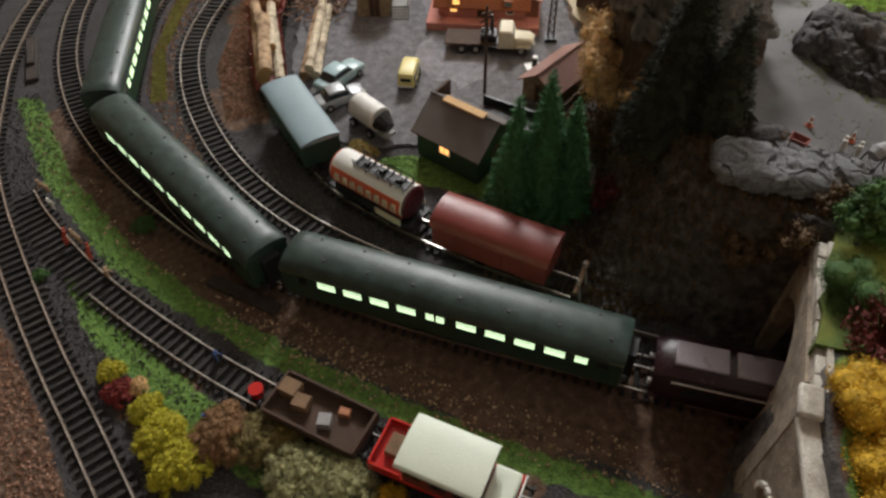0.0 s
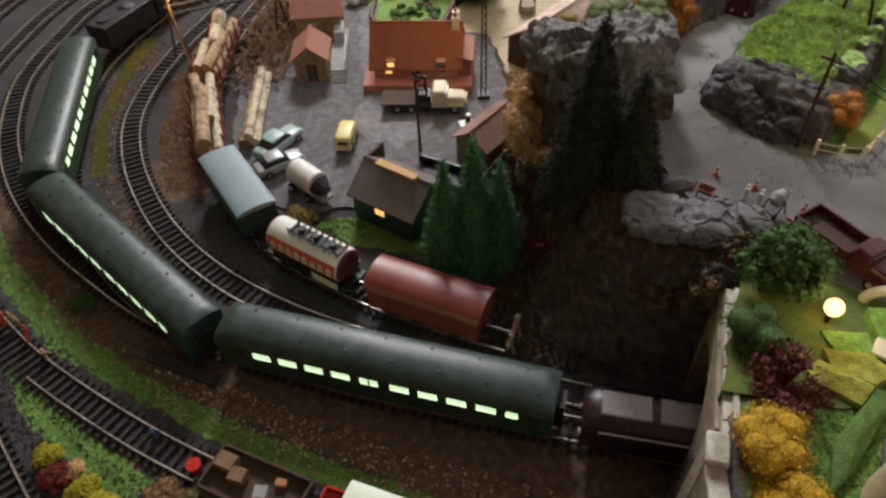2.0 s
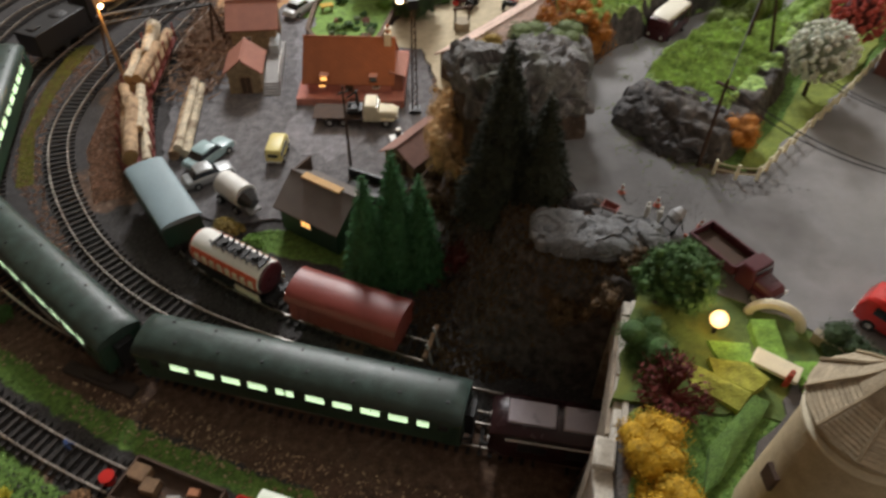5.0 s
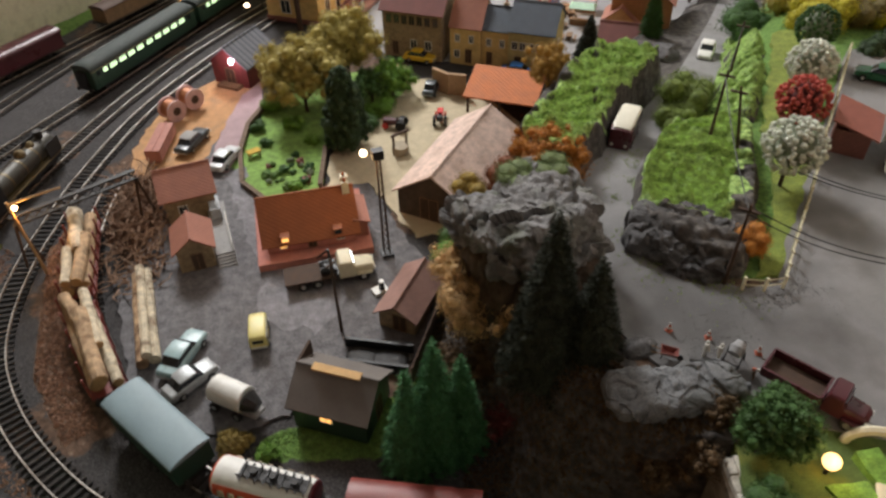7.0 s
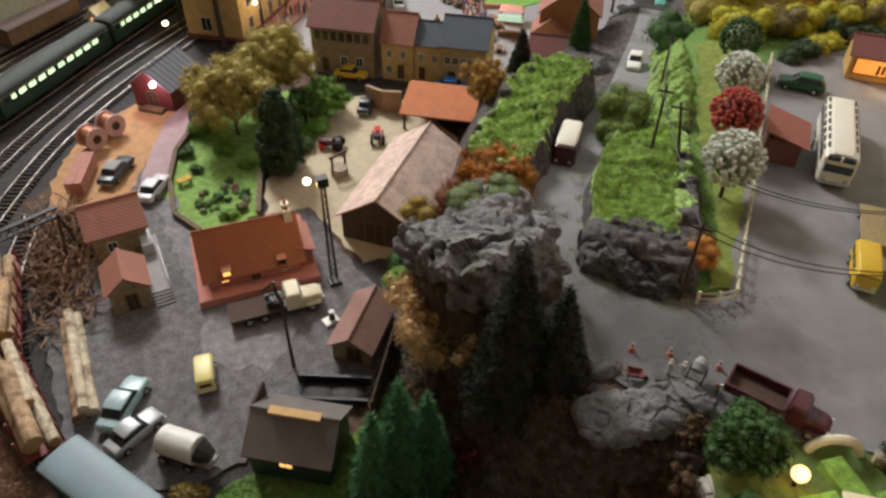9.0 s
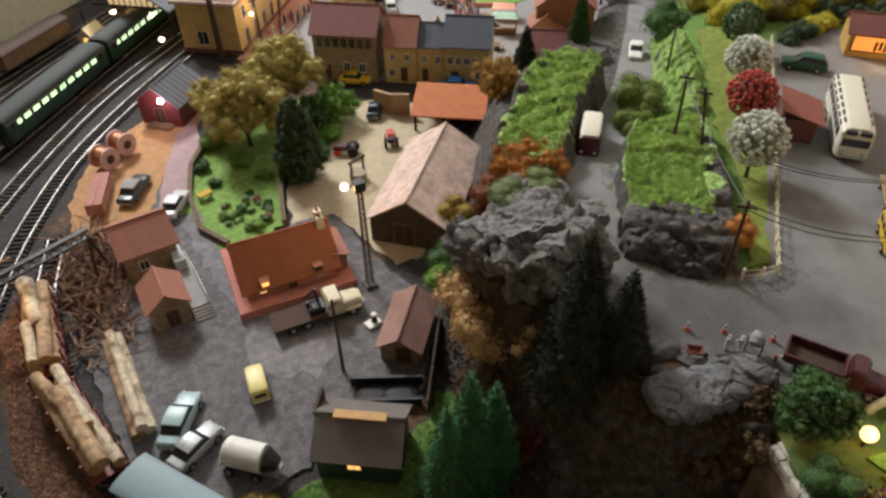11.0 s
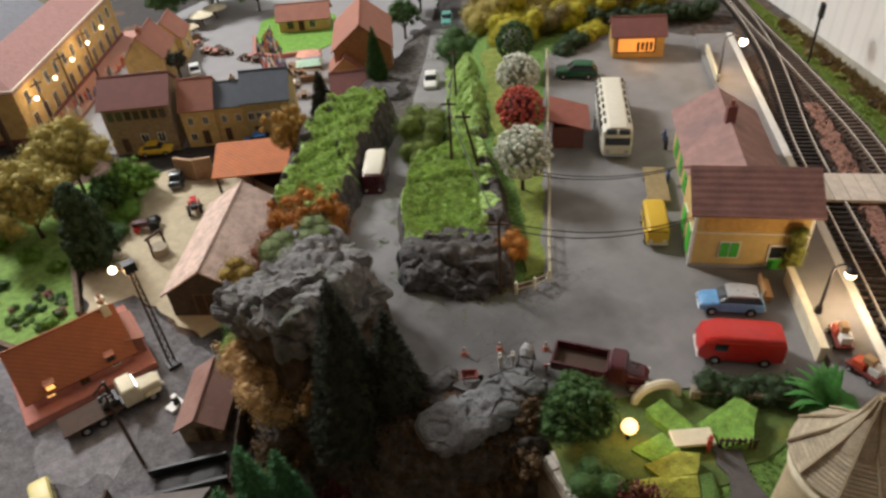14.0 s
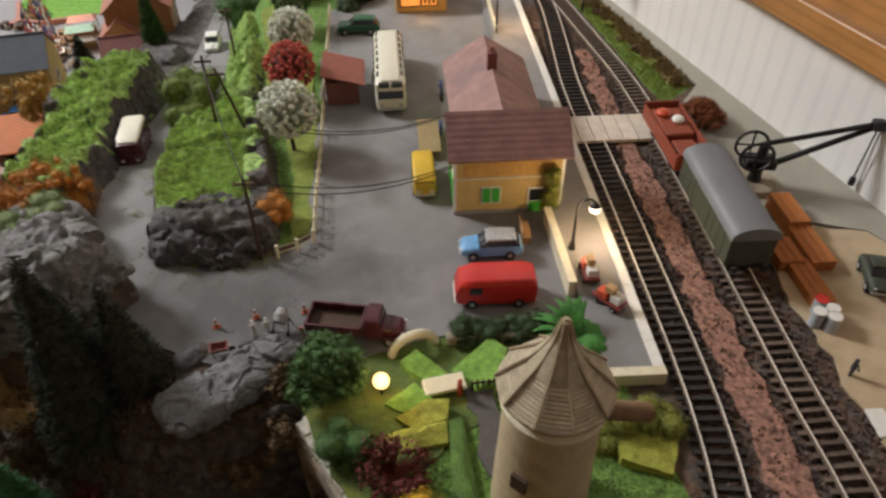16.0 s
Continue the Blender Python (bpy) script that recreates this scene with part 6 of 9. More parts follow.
part("lamp_bulb", Mesh().ball((-3.9, -1.1, 3.9), 0.36), LIT_PINK, hr, "glowing pinkish bulb")
part("doorstep", Mesh().box(-4.6, -1.8, 0, -3.3, 1.6, 0.4), WOOD, hr)

# the large station and its hall
st = house(23.5, 145.7, 0.3, 52, 40, 9.2, 8.2, 11.2, OCHRE, mat("pinkish_roof", (0.40, 0.22, 0.20), 0.8, var=0.2), "long ochre station building with a pinkish hipped roof", [("f", -17 + k * 3.4, 1.8, 1.3, 2.6, dict(pane=WOOD_DARK)) for k in range(11)] + [("f", -17 + k * 3.4, 5.6, 1.1, 1.8, dict(pane=GLASS_DARK)) for k in range(11)] + [("l", -1.2, 2.4, 1.6, 2.0), ], over=0.6, category="station", name="station_building", hip=4.5)
part("cornice", Mesh().box(-20.4, -5.0, 7.8, 20.4, 5.0, 8.1), CREAM, st)
part("plinth", Mesh().box(-20.2, -4.8, 0, 20.2, 4.8, 0.7), TILE_MAROON, st)
for k in range(5):
    lampw = part("wall_lamp", Mesh().rod((-17 + k * 6.8, -4.6, 5.4), (-17 + k * 6.8, -5.8, 5.6), 0.08, n=6), DARK, st)
    part("bulb", Mesh().ball((-17 + k * 6.8, -5.8, 5.3), 0.33), LIT_LAMP, lampw)
hall = thing("train_hall", 1.8, 140.1, 0.0, 50.7, "grey corrugated train hall roof with a lit glazed gable", "station roof")
HALL_ROOF = striped("grey_corrugated", (0.2, 0.21, 0.24), 0.9, "X", dark=0.75)
for (ya, za), (yb, zb) in (((0, 9.8), (-6.6, 5.5)), ((10, 4.2), (0, 9.8))):
    top = [(0, ya, za), (0, yb, zb), (40, yb, zb), (40, ya, za)]
    part("roof_slope", Mesh().add(top + [(px, py, pz - 0.25) for px, py, pz in top], [(0, 1, 2, 3), (7, 6, 5, 4), (0, 4, 5, 1), (1, 5, 6, 2), (2, 6, 7, 3), (3, 7, 4, 0)]), HALL_ROOF, hall)
for x in (1, 9, 17, 25):
    for y, zt in ((-6.0, 5.6), (9.4, 4.3)):
        part("post", Mesh().rod((x, y, 0), (x, y, zt), 0.18, n=6), DARK, hall)
gable = part("gable_frame", Mesh().box(0.5, -5.8, 5.6, 0.8, 6.6, 5.9), WOOD_DARK, hall)
lit_hall = glow("lit_hall_glazing", (1.0, 0.72, 0.40), 0.55)
for k in range(9):
    y = -4.4 + k * 0.95
    zt = 9.3 - (abs(y) + 0.45) * (0.66 if y < 0 else 0.56)
    part("pane", Mesh().box(0.62, y - 0.4, 5.9, 0.7, y + 0.4, zt), lit_hall, gable)
    part("mullion", Mesh().box(0.52, y + 0.4, 5.9, 0.76, y + 0.55, zt + 0.2), WOOD_DARK, gable)
for x, y, z in ((3.0, -1.4, 3.6), (2.2, 4.6, 4.0), (5.0, 0.8, 4.4), (-4.6, -7.2, 3.3)):
    hb = part("hanging_lamp", Mesh().rod((x, y, z + 0.25), (x, y, z + 1.4), 0.05, n=5).rod((x, y, z + 0.2), (x, y, z + 0.45), 0.4, 0.12, 8), DARK, hall)
    part("bulb", Mesh().ball((x, y, z), 0.42), LIT_LAMP, hb)
house(-4.4, 143.4, 0.05, 50, 3.2, 2.4, 1.9, 3.2, CREAM, CREAM, "small cream platform kiosk in the lit train hall", (("l", 0, 1.0, 0.9, 1.4, LIT),), over=0.3, category="kiosk", name="kiosk")
for x, y, hgt in ((11.7, 127.2, 15.5), (18.2, 128.0, 8.5), (23.6, 135.4, 8.5), (29.4, 142.8, 8.5)):
    pl = thing("telegraph_pole", x, y, 0.1, 20, "dark tarred wooden telegraph pole by the station", "pole", "station poles")
    part("mast", Mesh().rod((0, 0, 0), (0, 0, hgt), 0.46 if hgt > 9 else 0.18, 0.4 if hgt > 9 else 0.12, 8), WOOD_DARK, pl)
    part("cross_arm", Mesh().box(-0.9, -0.1, hgt - 0.9, 0.9, 0.1, hgt - 0.7), WOOD_DARK, pl)

# the town
DARKW = dict(frame_mat=WOOD)
house(27.7, 114.6, 0.05, -36.5, 8.8, 7.0, 7.2, 9.9, STONE, TILE_MAROON, "two-storey grey stone house with a maroon roof", [("f", -3.4 + k * 1.15, 5.7, 0.7, 1.2, DARKW) for k in range(7)] + [("f", -2.6, 1.4, 0.8, 1.9, DOOR), ("f", 0.2, 2.2, 0.9, 1.3), ("f", 2.4, 2.2, 0.9, 1.3)], over=0.4)
house(34.0, 110.0, 0.05, -36.5, 4.4, 6.6, 5.6, 8.6, OCHRE, TILE_RED, "narrow ochre terraced house with a red roof", (("f", -1.1, 3.9, 0.6, 1.0), ("f", 0.9, 3.9, 0.6, 1.0), ("f", 0.5, 1.4, 0.8, 1.9, DOOR), ("f", -1.2, 1.6, 0.7, 1.0)), over=0.2)
house(37.5, 107.5, 0.05, -36.5, 4.0, 5.8, 5.5, 7.7, OCHRE, SLATE, "ochre terraced house with a blue-grey slate roof", (("f", -1.0, 3.6, 0.6, 1.0), ("f", 0.9, 3.6, 0.6, 1.0), ("f", -0.9, 1.3, 0.7, 1.7, DOOR)), ((0.5, 0.4, 8.1, PLASTER),), over=0.2)
house(41.6, 104.7, 0.05, -36.5, 6.2, 7.0, 6.0, 8.8, mat("olive_render", (0.46, 0.38, 0.17), 0.9, var=0.25), SLATE, "larger olive rendered house with a slate roof", [("f", -2.2 + k * 1.1, 3.8, 0.7, 1.0) for k in range(4)] + [("f", -1.6, 1.3, 0.9, 1.8, DOOR), ("f", 1.2, 1.8, 1.2, 1.1), ("r", 0, 3.4, 0.8, 1.0)], over=0.25)
house(52.8, 101.4, 0.05, -35, 5.2, 4.8, 3.6, 5.6, OCHRE, TILE_MAROON, "small ochre cottage with a mauve-brown roof", (("f", -1.2, 1.7, 0.8, 1.0, LIT), ("f", 1.0, 1.3, 0.8, 1.8, DOOR)), over=0.3)
house(55.6, 106.2, 0.05, 54, 4.6, 4.8, 4.4, 6.4, OCHRE, TILE_RED, "ochre cottage with a pinkish tiled roof", (("l", 0, 2.0, 0.8, 1.0),), over=0.3)
house(60.6, 108.6, 0.05, 54, 12, 8.4, 7.2, 10.6, mat("tan_brick", (0.40, 0.19, 0.08), 0.85, var=0.25), TILE_RED, "tall tan brick hall with a steep red roof", [("f", -3.6 + 2.4 * k, 3.4, 0.9, 2.4) for k in range(4)] + [("l", 0, 2.0, 1.6, 2.8, DOOR)], over=0.4)
house(36.8, 135.4, 0.05, 54, 8, 6, 5.0, 8.4, OCHRE, TILE_RED, "ochre corner house with a steep pink roof", (("l", -1, 2.2, 0.9, 1.2), ("l", 1.2, 2.2, 0.9, 1.2), ("f", 0, 2.2, 0.9, 1.2)), ((-2, 0, 9.2, TILE_RED),), over=0.3)
house(42.6, 141.6, 0.05, 54, 6, 5.4, 4.4, 7.2, OCHRE, TILE_RED, "ochre town house with a salmon roof", (("l", 0, 2.2, 0.9, 1.2), ("f", 0, 2.2, 0.9, 1.2)), over=0.3)
house(65.6, 135.2, 0.1, -38, 9, 5, 2.6, 4.4, OCHRE, TILE_RED, "low ochre bungalow with a pink roof on the lawn", (("f", -2.4, 1.3, 1.0, 1.2, DARKW), ("f", 1.6, 1.3, 1.0, 1.2), ("f", -0.4, 1.2, 0.9, 1.9, DOOR)), over=0.5)
for n, (x, y, z, mm, lab, t) in enumerate(((53.8, 114.6, 3.2, mat("mint_canvas", (0.45, 0.66, 0.5), 0.8), "mint green market stall canopy", -36), (56.6, 119.2, 2.6, mat("pink_canvas", (0.62, 0.32, 0.26), 0.8), "salmon pink market stall canopy", -36), (47.5, 146.5, 2.8, mat("cream_canvas", (0.6, 0.52, 0.36), 0.8), "cream market stall canopy", 10))):
    ms = thing("market_stall", x, y, 0.06, t, lab + " on the town square", "stall", "market stalls")
    part("canopy", Mesh().add([(-2, -1.4, z - 0.5), (2, -1.4, z - 0.5), (2, 1.4, z - 0.5), (-2, 1.4, z - 0.5), (-1.6, 0, z), (1.6, 0, z)], [(0, 1, 5, 4), (2, 3, 4, 5), (1, 2, 5), (3, 0, 4), (3, 2, 1, 0)]), mm, ms)
    for px, py in ((-1.8, -1.2), (1.8, -1.2), (1.8, 1.2), (-1.8, 1.2)):
        part("post", Mesh().rod((px, py, 0), (px, py, z - 0.45), 0.07, n=5), WOOD, ms)
    part("counter", Mesh().box(-1.7, -1.1, 0, 1.7, -0.3, 0.9), WOOD, ms)
hedge_mat = leaf_mat("hedge_leaves", (0.03, 0.06, 0.018))


def figurine(x, y, z, colour, label, lean=0.0):
    m = Mesh().rod((0.09, 0, 0), (0.05, 0, 0.6), 0.09, 0.11, 6).rod((-0.09, 0, 0), (-0.05, 0, 0.6), 0.09, 0.11, 6).rod((0, 0, 0.55), (lean, 0, 1.1), 0.17, 0.15, 7).rod((lean, 0.1, 1.05), (lean + 0.2, 0.3, 0.7), 0.06, n=5).ball((lean * 1.2, 0, 1.3), 0.14, seg=7, rows=5)
    return solid("figurine", m, colour, x, y, z, random.uniform(0, 360), label, "figurine", "model figures")


FIG = [(mat("figure_blue", (0.07, 0.12, 0.3), 0.7), "small blue model figure"), (mat("figure_red", (0.4, 0.06, 0.03), 0.7), "small red model figure"), (mat("figure_tan", (0.45, 0.3, 0.18), 0.7), "small tan model figure"), (mat("figure_white", (0.6, 0.58, 0.52), 0.7), "small pale model figure"), (mat("figure_dark", (0.04, 0.04, 0.05), 0.7), "small dark model figure")]
for x, y, k, where in ((-11.7, 34.0, 0, "on the track"), (-10.6, 29.6, 0, "beside the track"), (-25.6, 43.4, 1, "repairing the track"), (-24.6, 43.5, 2, "repairing the track"), (-23.2, 42.0, 1, "repairing the track"), (-21.3, 40.4, 2, "repairing the track"), (-28.2, 47.0, 3, "beside the track"), (-29.4, 48.8, 2, "beside the track")):
    figurine(x, y, 0.22, FIG[k][0], FIG[k][1] + " " + where, 0.3)
for n in range(230):
    u, v = random.uniform(0, 1), random.uniform(-1, 1)
    x, y = (47.5 + 9 * u + 3.4 * v, 111 + 24 * u + 3.6 * v) if n % 4 else (20 + 24 * u + 0.8 * v, 129.5 + 24 * u - 0.8 * v)
    k = random.randrange(5)
    figurine(x, y, 0.06 if n % 4 else 0.52, FIG[k][0], FIG[k][1] + (" on the market square" if n % 4 else " on the pink platform"))
for x, y, k in ((26.4, 43.6, 3), (27.1, 43.1, 3), (56.2, 60.2, 3)):
    figurine(x, y, LOT + 0.1, FIG[k][0], FIG[k][1] + " on the asphalt")
for x, y, k in ((58.6, 53.4, 0), (57.4, 52.4, 4), (52.6, 48.8, 0), (47.4, 45.6, 4), (49.0, 44.4, 4)):
    figurine(x, y, LOT + 0.1, FIG[k][0], FIG[k][1] + " beside the station")
# the small building site on the asphalt
ORANGE_BAR, WHITE_BAR = mat("warning_orange", (0.42, 0.10, 0.05), 0.5), mat("warning_white", (0.75, 0.72, 0.66), 0.5)
for x, y, turn in ((25.4, 46.2, 20), (27.5, 44.8, -30), (29.8, 42.6, 60)):
    tc = thing("traffic_cone", x, y, LOT + 0.1, turn, "small orange and white warning cone on the asphalt", "cone", "warning cones")
    part("base", Mesh().box(-0.22, -0.22, 0, 0.22, 0.22, 0.06), ORANGE_BAR, tc, bevel=0.02)
    for n, (z0, z1) in enumerate(((0.06, 0.28), (0.28, 0.44), (0.44, 0.62), (0.62, 0.74))):
        part("band", Mesh().rod((0, 0, z0), (0, 0, z1), 0.19 - 0.2 * z0, 0.19 - 0.2 * z1, 8), (ORANGE_BAR, WHITE_BAR)[n % 2], tc)
wb = thing("wheelbarrow", 24.1, 44.2, LOT + 0.1, -35, "small red wheelbarrow standing beside the rock", "wheelbarrow")
RED_TUB = mat("red_tub", (0.18, 0.045, 0.035), 0.5, var=0.2)
part("tub", Mesh().add([(-0.35, -0.22, 0.35), (0.35, -0.22, 0.3), (0.35, 0.22, 0.3), (-0.35, 0.22, 0.35), (-0.55, -0.4, 0.72), (0.6, -0.36, 0.66), (0.6, 0.36, 0.66), (-0.55, 0.4, 0.72), (-0.48, -0.34, 0.72), (0.53, -0.3, 0.66), (0.53, 0.3, 0.66), (-0.48, 0.34, 0.72), (-0.3, -0.18, 0.4), (0.3, -0.18, 0.36), (0.3, 0.18, 0.36), (-0.3, 0.18, 0.4)], [(3, 2, 1, 0), (0, 1, 5, 4), (1, 2, 6, 5), (2, 3, 7, 6), (3, 0, 4, 7), (4, 5, 9, 8), (5, 6, 10, 9), (6, 7, 11, 10), (7, 4, 8, 11), (8, 9, 13, 12), (9, 10, 14, 13), (10, 11, 15, 14), (11, 8, 12, 15), (12, 13, 14, 15)]), RED_TUB, wb)
part("wheel", Mesh().rod((0.75, -0.06, 0.2), (0.75, 0.06, 0.2), 0.2, n=12), BLACK, wb)
for sy in (-0.26, 0.26):
    part("shaft", Mesh().rod((0.75, sy * 0.4, 0.2), (-1.1, sy, 0.5), 0.04, n=5), WOOD, wb)
    part("leg", Mesh().rod((-0.4, sy, 0.0), (-0.4, sy, 0.4), 0.035, n=5), DARK, wb)
cm = thing("concrete_mixer", 27.9, 42.6, LOT + 0.1, 30, "small grey concrete mixer on a wheeled frame", "concrete mixer")
GREY_DRUM = mat("grey_drum", (0.30, 0.30, 0.30), 0.5, var=0.3)
part("drum", Mesh().rod((-0.3, 0, 0.9), (0.1, 0, 1.1), 0.42, 0.52, 14).rod((0.1, 0, 1.1), (0.55, 0, 1.35), 0.52, 0.3, 14), GREY_DRUM, cm)
part("mouth", Mesh().rod((0.55, 0, 1.35), (0.6, 0, 1.38), 0.26, 0.24, 12), BLACK, cm)
for sy in (-0.5, 0.5):
    part("frame_leg", Mesh().rod((-0.5, sy, 0.1), (0.05, sy, 1.1), 0.05, n=5).rod((0.5, sy, 0), (0.05, sy, 1.1), 0.05, n=5), DARK, cm)
    part("wheel", Mesh().rod((-0.5, sy - 0.05, 0.2), (-0.5, sy + 0.05, 0.2), 0.2, n=12), BLACK, cm)
part("axle", Mesh().rod((-0.5, -0.5, 0.2), (-0.5, 0.5, 0.2), 0.04, n=5), DARK, cm)
bar = thing("warning_barrier", 28.9, 40.6, LOT + 0.1, -38, "small red and white striped barrier beside the lorry", "barrier")
for sx in (-0.8, 0.8):
    part("trestle", Mesh().rod((sx, -0.25, 0), (sx, 0, 0.75), 0.05, n=5).rod((sx, 0.25, 0), (sx, 0, 0.75), 0.05, n=5), WOOD, bar)
for k in range(8):
    part("stripe", Mesh().box(-1.0 + 0.25 * k, -0.05, 0.62, -0.75 + 0.25 * k, 0.05, 0.85), (ORANGE_BAR, WHITE_BAR)[k % 2], bar)
figurine(46.0, 12.6, LOT + 0.12, FIG[4][0], "small dark model figure standing on the sand")
figurine(30.6, 30.4, LOT + 0.1, FIG[1][0], "small red model figure on the garden slab")

# cafe tables, awnings and the lawn's edge on the square
for n in range(26):
    u = random.random()
    x, y = (45.5 + 7 * u + random.uniform(-1.8, 1.8), 143 - 16 * u + random.uniform(-2.5, 2.5)) if n % 2 else (48 + 7 * u + random.uniform(-2, 2), 110 + 14 * u + random.uniform(-2, 2))
    ct = thing("market_table", x, y, 0.06, random.uniform(0, 90), "small brown wooden table on the town square", "table", "market tables")
    part("tabletop", Mesh().box(-0.8, -0.45, 0.72, 0.8, 0.45, 0.84), (WOOD, WOOD_DARK, WHITE, SPOOL_PINK)[n % 4], ct, bevel=0.03)
    for px in (-0.6, 0.6):
        part("leg", Mesh().box(px - 0.06, -0.35, 0, px + 0.06, 0.35, 0.72), WOOD_DARK, ct)
    for py in (-0.85, 0.85):
        part("bench", Mesh().box(-0.75, py - 0.15, 0.38, 0.75, py + 0.15, 0.46).box(-0.6, py - 0.08, 0, -0.5, py + 0.08, 0.38).box(0.5, py - 0.08, 0, 0.6, py + 0.08, 0.38), WOOD, ct)
for x, y in ((52.6, 151.4), (56.2, 153.0)):
    aw = thing("round_awning", x, y, 0.06, 0, "cream round awning on a pole", "awning")
    part("canopy", Mesh().loft([[(r * math.cos(2 * math.pi * k / 14), r * math.sin(2 * math.pi * k / 14), z) for k in range(14)] for z, r in ((2.1, 2.3), (2.2, 2.3), (2.9, 0.3))]), CREAM, aw)
    part("pole", Mesh().rod((0, 0, 0), (0, 0, 2.6), 0.09, n=6), WOOD, aw)
for (ax, ay), (bx, by) in (((52.3, 130.6), (53.6, 126.8)), ((53.6, 126.8), (59.6, 123.4)), ((52.3, 130.6), (56, 137.4))):
    d = Vector((bx - ax, by - ay, 0))
    solid("low_wall", Mesh().box(0, -0.3, 0, d.length, 0.3, 0.7), SPOOL_PINK, ax, ay, 0.06, math.degrees(math.atan2(d.y, d.x)), "low pinkish wall round the lawn", "wall", bevel=0.05)

# ---- the upper station ----
su = math.degrees(math.atan2(0.66, 0.75))
sb = thing("station_house", 46.85, 37.9, LOT + 0.08, su, "yellow station house with maroon roofs and green shutters", "station")
YWALL = mat("yellow_render", (0.62, 0.45, 0.17), 0.85, var=0.15, stain=0.2, stain_colour=(0.4, 0.26, 0.1))
part("front_wing_wall", Mesh().extrude_x([(-4.05, 0), (4.05, 0), (4.05, 5.1), (-4.05, 5.1)], 0, 5.2), YWALL, sb)
part("front_gable_wall", Mesh().add([(0, -4.05, 5.1), (5.2, -4.05, 5.1), (2.6, -4.05, 7.0), (0, 4.05, 5.1), (5.2, 4.05, 5.1), (2.6, 4.05, 7.0)], [(0, 1, 2), (5, 4, 3), (0, 2, 5, 3), (1, 4, 5, 2), (0, 3, 4, 1)]), YWALL, sb)
part("rear_wing_wall", Mesh().extrude_x([(-3.2, 0), (3.2, 0), (3.2, 4.0), (0, 5.9), (-3.2, 4.0)], 5.2, 17.5), YWALL, sb)
for s in (-1, 1):
    x0, x1 = 2.6, 2.6 + s * 3.3
    top = [(x0, -4.6, 7.5), (x0, 4.6, 7.5), (x1, 4.6, 5.3), (x1, -4.6, 5.3)]
    low = [(a, b, c - 0.16) for a, b, c in top]
    f = [(0, 1, 2, 3), (7, 6, 5, 4), (0, 4, 5, 1), (1, 5, 6, 2), (2, 6, 7, 3), (3, 7, 4, 0)]
    part("roof_slope", Mesh().add(top + low, f if s < 0 else [q[::-1] for q in f]), striped("station_roof_tiles", (0.23, 0.115, 0.10), 0.3, "Z", dark=0.9, depth=0.3, var=0.35), sb)
for s in (-1, 1):
    top = [(3.2, 0, 6.3), (18.1, 0, 6.3), (18.1, s * 3.8, 3.95), (3.2, s * 3.8, 3.95)]
    low = [(a, b, c - 0.16) for a, b, c in top]
    f = [(0, 1, 2, 3), (7, 6, 5, 4), (0, 4, 5, 1), (1, 5, 6, 2), (2, 6, 7, 3), (3, 7, 4, 0)]
    part("roof_slope", Mesh().add(top + low, [q[::-1] for q in f] if s < 0 else f), mat("station_back_roof", (0.33, 0.19, 0.165), 0.75, var=0.35, feature=1.2, stain=0.55, stain_colour=(0.16, 0.115, 0.12)), sb)
ch = part("chimney", Mesh().box(11.6, -0.4, 5.6, 12.3, 0.4, 7.6), TILE_MAROON, sb)
part("chimney_pot", Mesh().rod((11.95, 0, 7.6), (11.95, 0, 8.1), 0.2, n=8), TILE_RED, ch)
part("string_course", Mesh().box(-0.08, -4.1, 3.2, 0.02, 4.1, 3.35), CREAM, sb)
part("gable_window_panel", Mesh().box(-0.05, -3.4, 3.45, 0.02, 3.4, 4.8), mat("ochre_panel", (0.6, 0.36, 0.1), 0.8), sb)
for y in (4.05, -4.05):
    part("corner_trim", Mesh().box(-0.06, y - 0.12, 0, 0.12, y + 0.12, 5.1), WHITE, sb)
for u, zc, w2, h2 in ((1.3, 1.75, 1.3, 1.3),):
    win = part("window", Mesh().box(-0.1, u - w2 / 2 - 0.1, zc - h2 / 2 - 0.12, 0.0, u + w2 / 2 + 0.1, zc + h2 / 2 + 0.1), WHITE, sb)
    part("shutter", Mesh().box(-0.16, u - w2 / 2, zc - h2 / 2, -0.08, u - 0.06, zc + h2 / 2), GREEN_BRIGHT, win)
    part("shutter", Mesh().box(-0.16, u + 0.06, zc - h2 / 2, -0.08, u + w2 / 2, zc + h2 / 2), GREEN_BRIGHT, win)
dr_ = part("door", Mesh().box(-0.1, -2.9, 0.0, 0.0, -1.5, 2.3), WHITE, sb)
part("door_leaf", Mesh().box(-0.15, -2.75, 0.05, -0.08, -1.65, 1.0), GREEN_BRIGHT, dr_)
part("door_glass", Mesh().box(-0.15, -2.75, 1.1, -0.08, -1.65, 2.15), GLASS_DARK, dr_)
for k in range(4):
    x = 6.6 + k * 2.9
    win = part("window", Mesh().box(x - 0.75, 3.18, 0.5, x + 0.75, 3.28, 2.7), WHITE, sb)
    part("shutter", Mesh().box(x - 0.65, 3.26, 0.6, x - 0.05, 3.34, 2.6), GREEN_BRIGHT, win)
    part("shutter", Mesh().box(x + 0.05, 3.26, 0.6, x + 0.65, 3.34, 2.6), GREEN_BRIGHT, win)
for x in (1.2, 3.6):
    win = part("window", Mesh().box(x - 0.7, 4.03, 0.5, x + 0.7, 4.13, 3.0), WHITE, sb)
    part("shutter", Mesh().box(x - 0.6, 4.11, 0.6, x + 0.6, 4.2, 2.9), GREEN_BRIGHT, win)
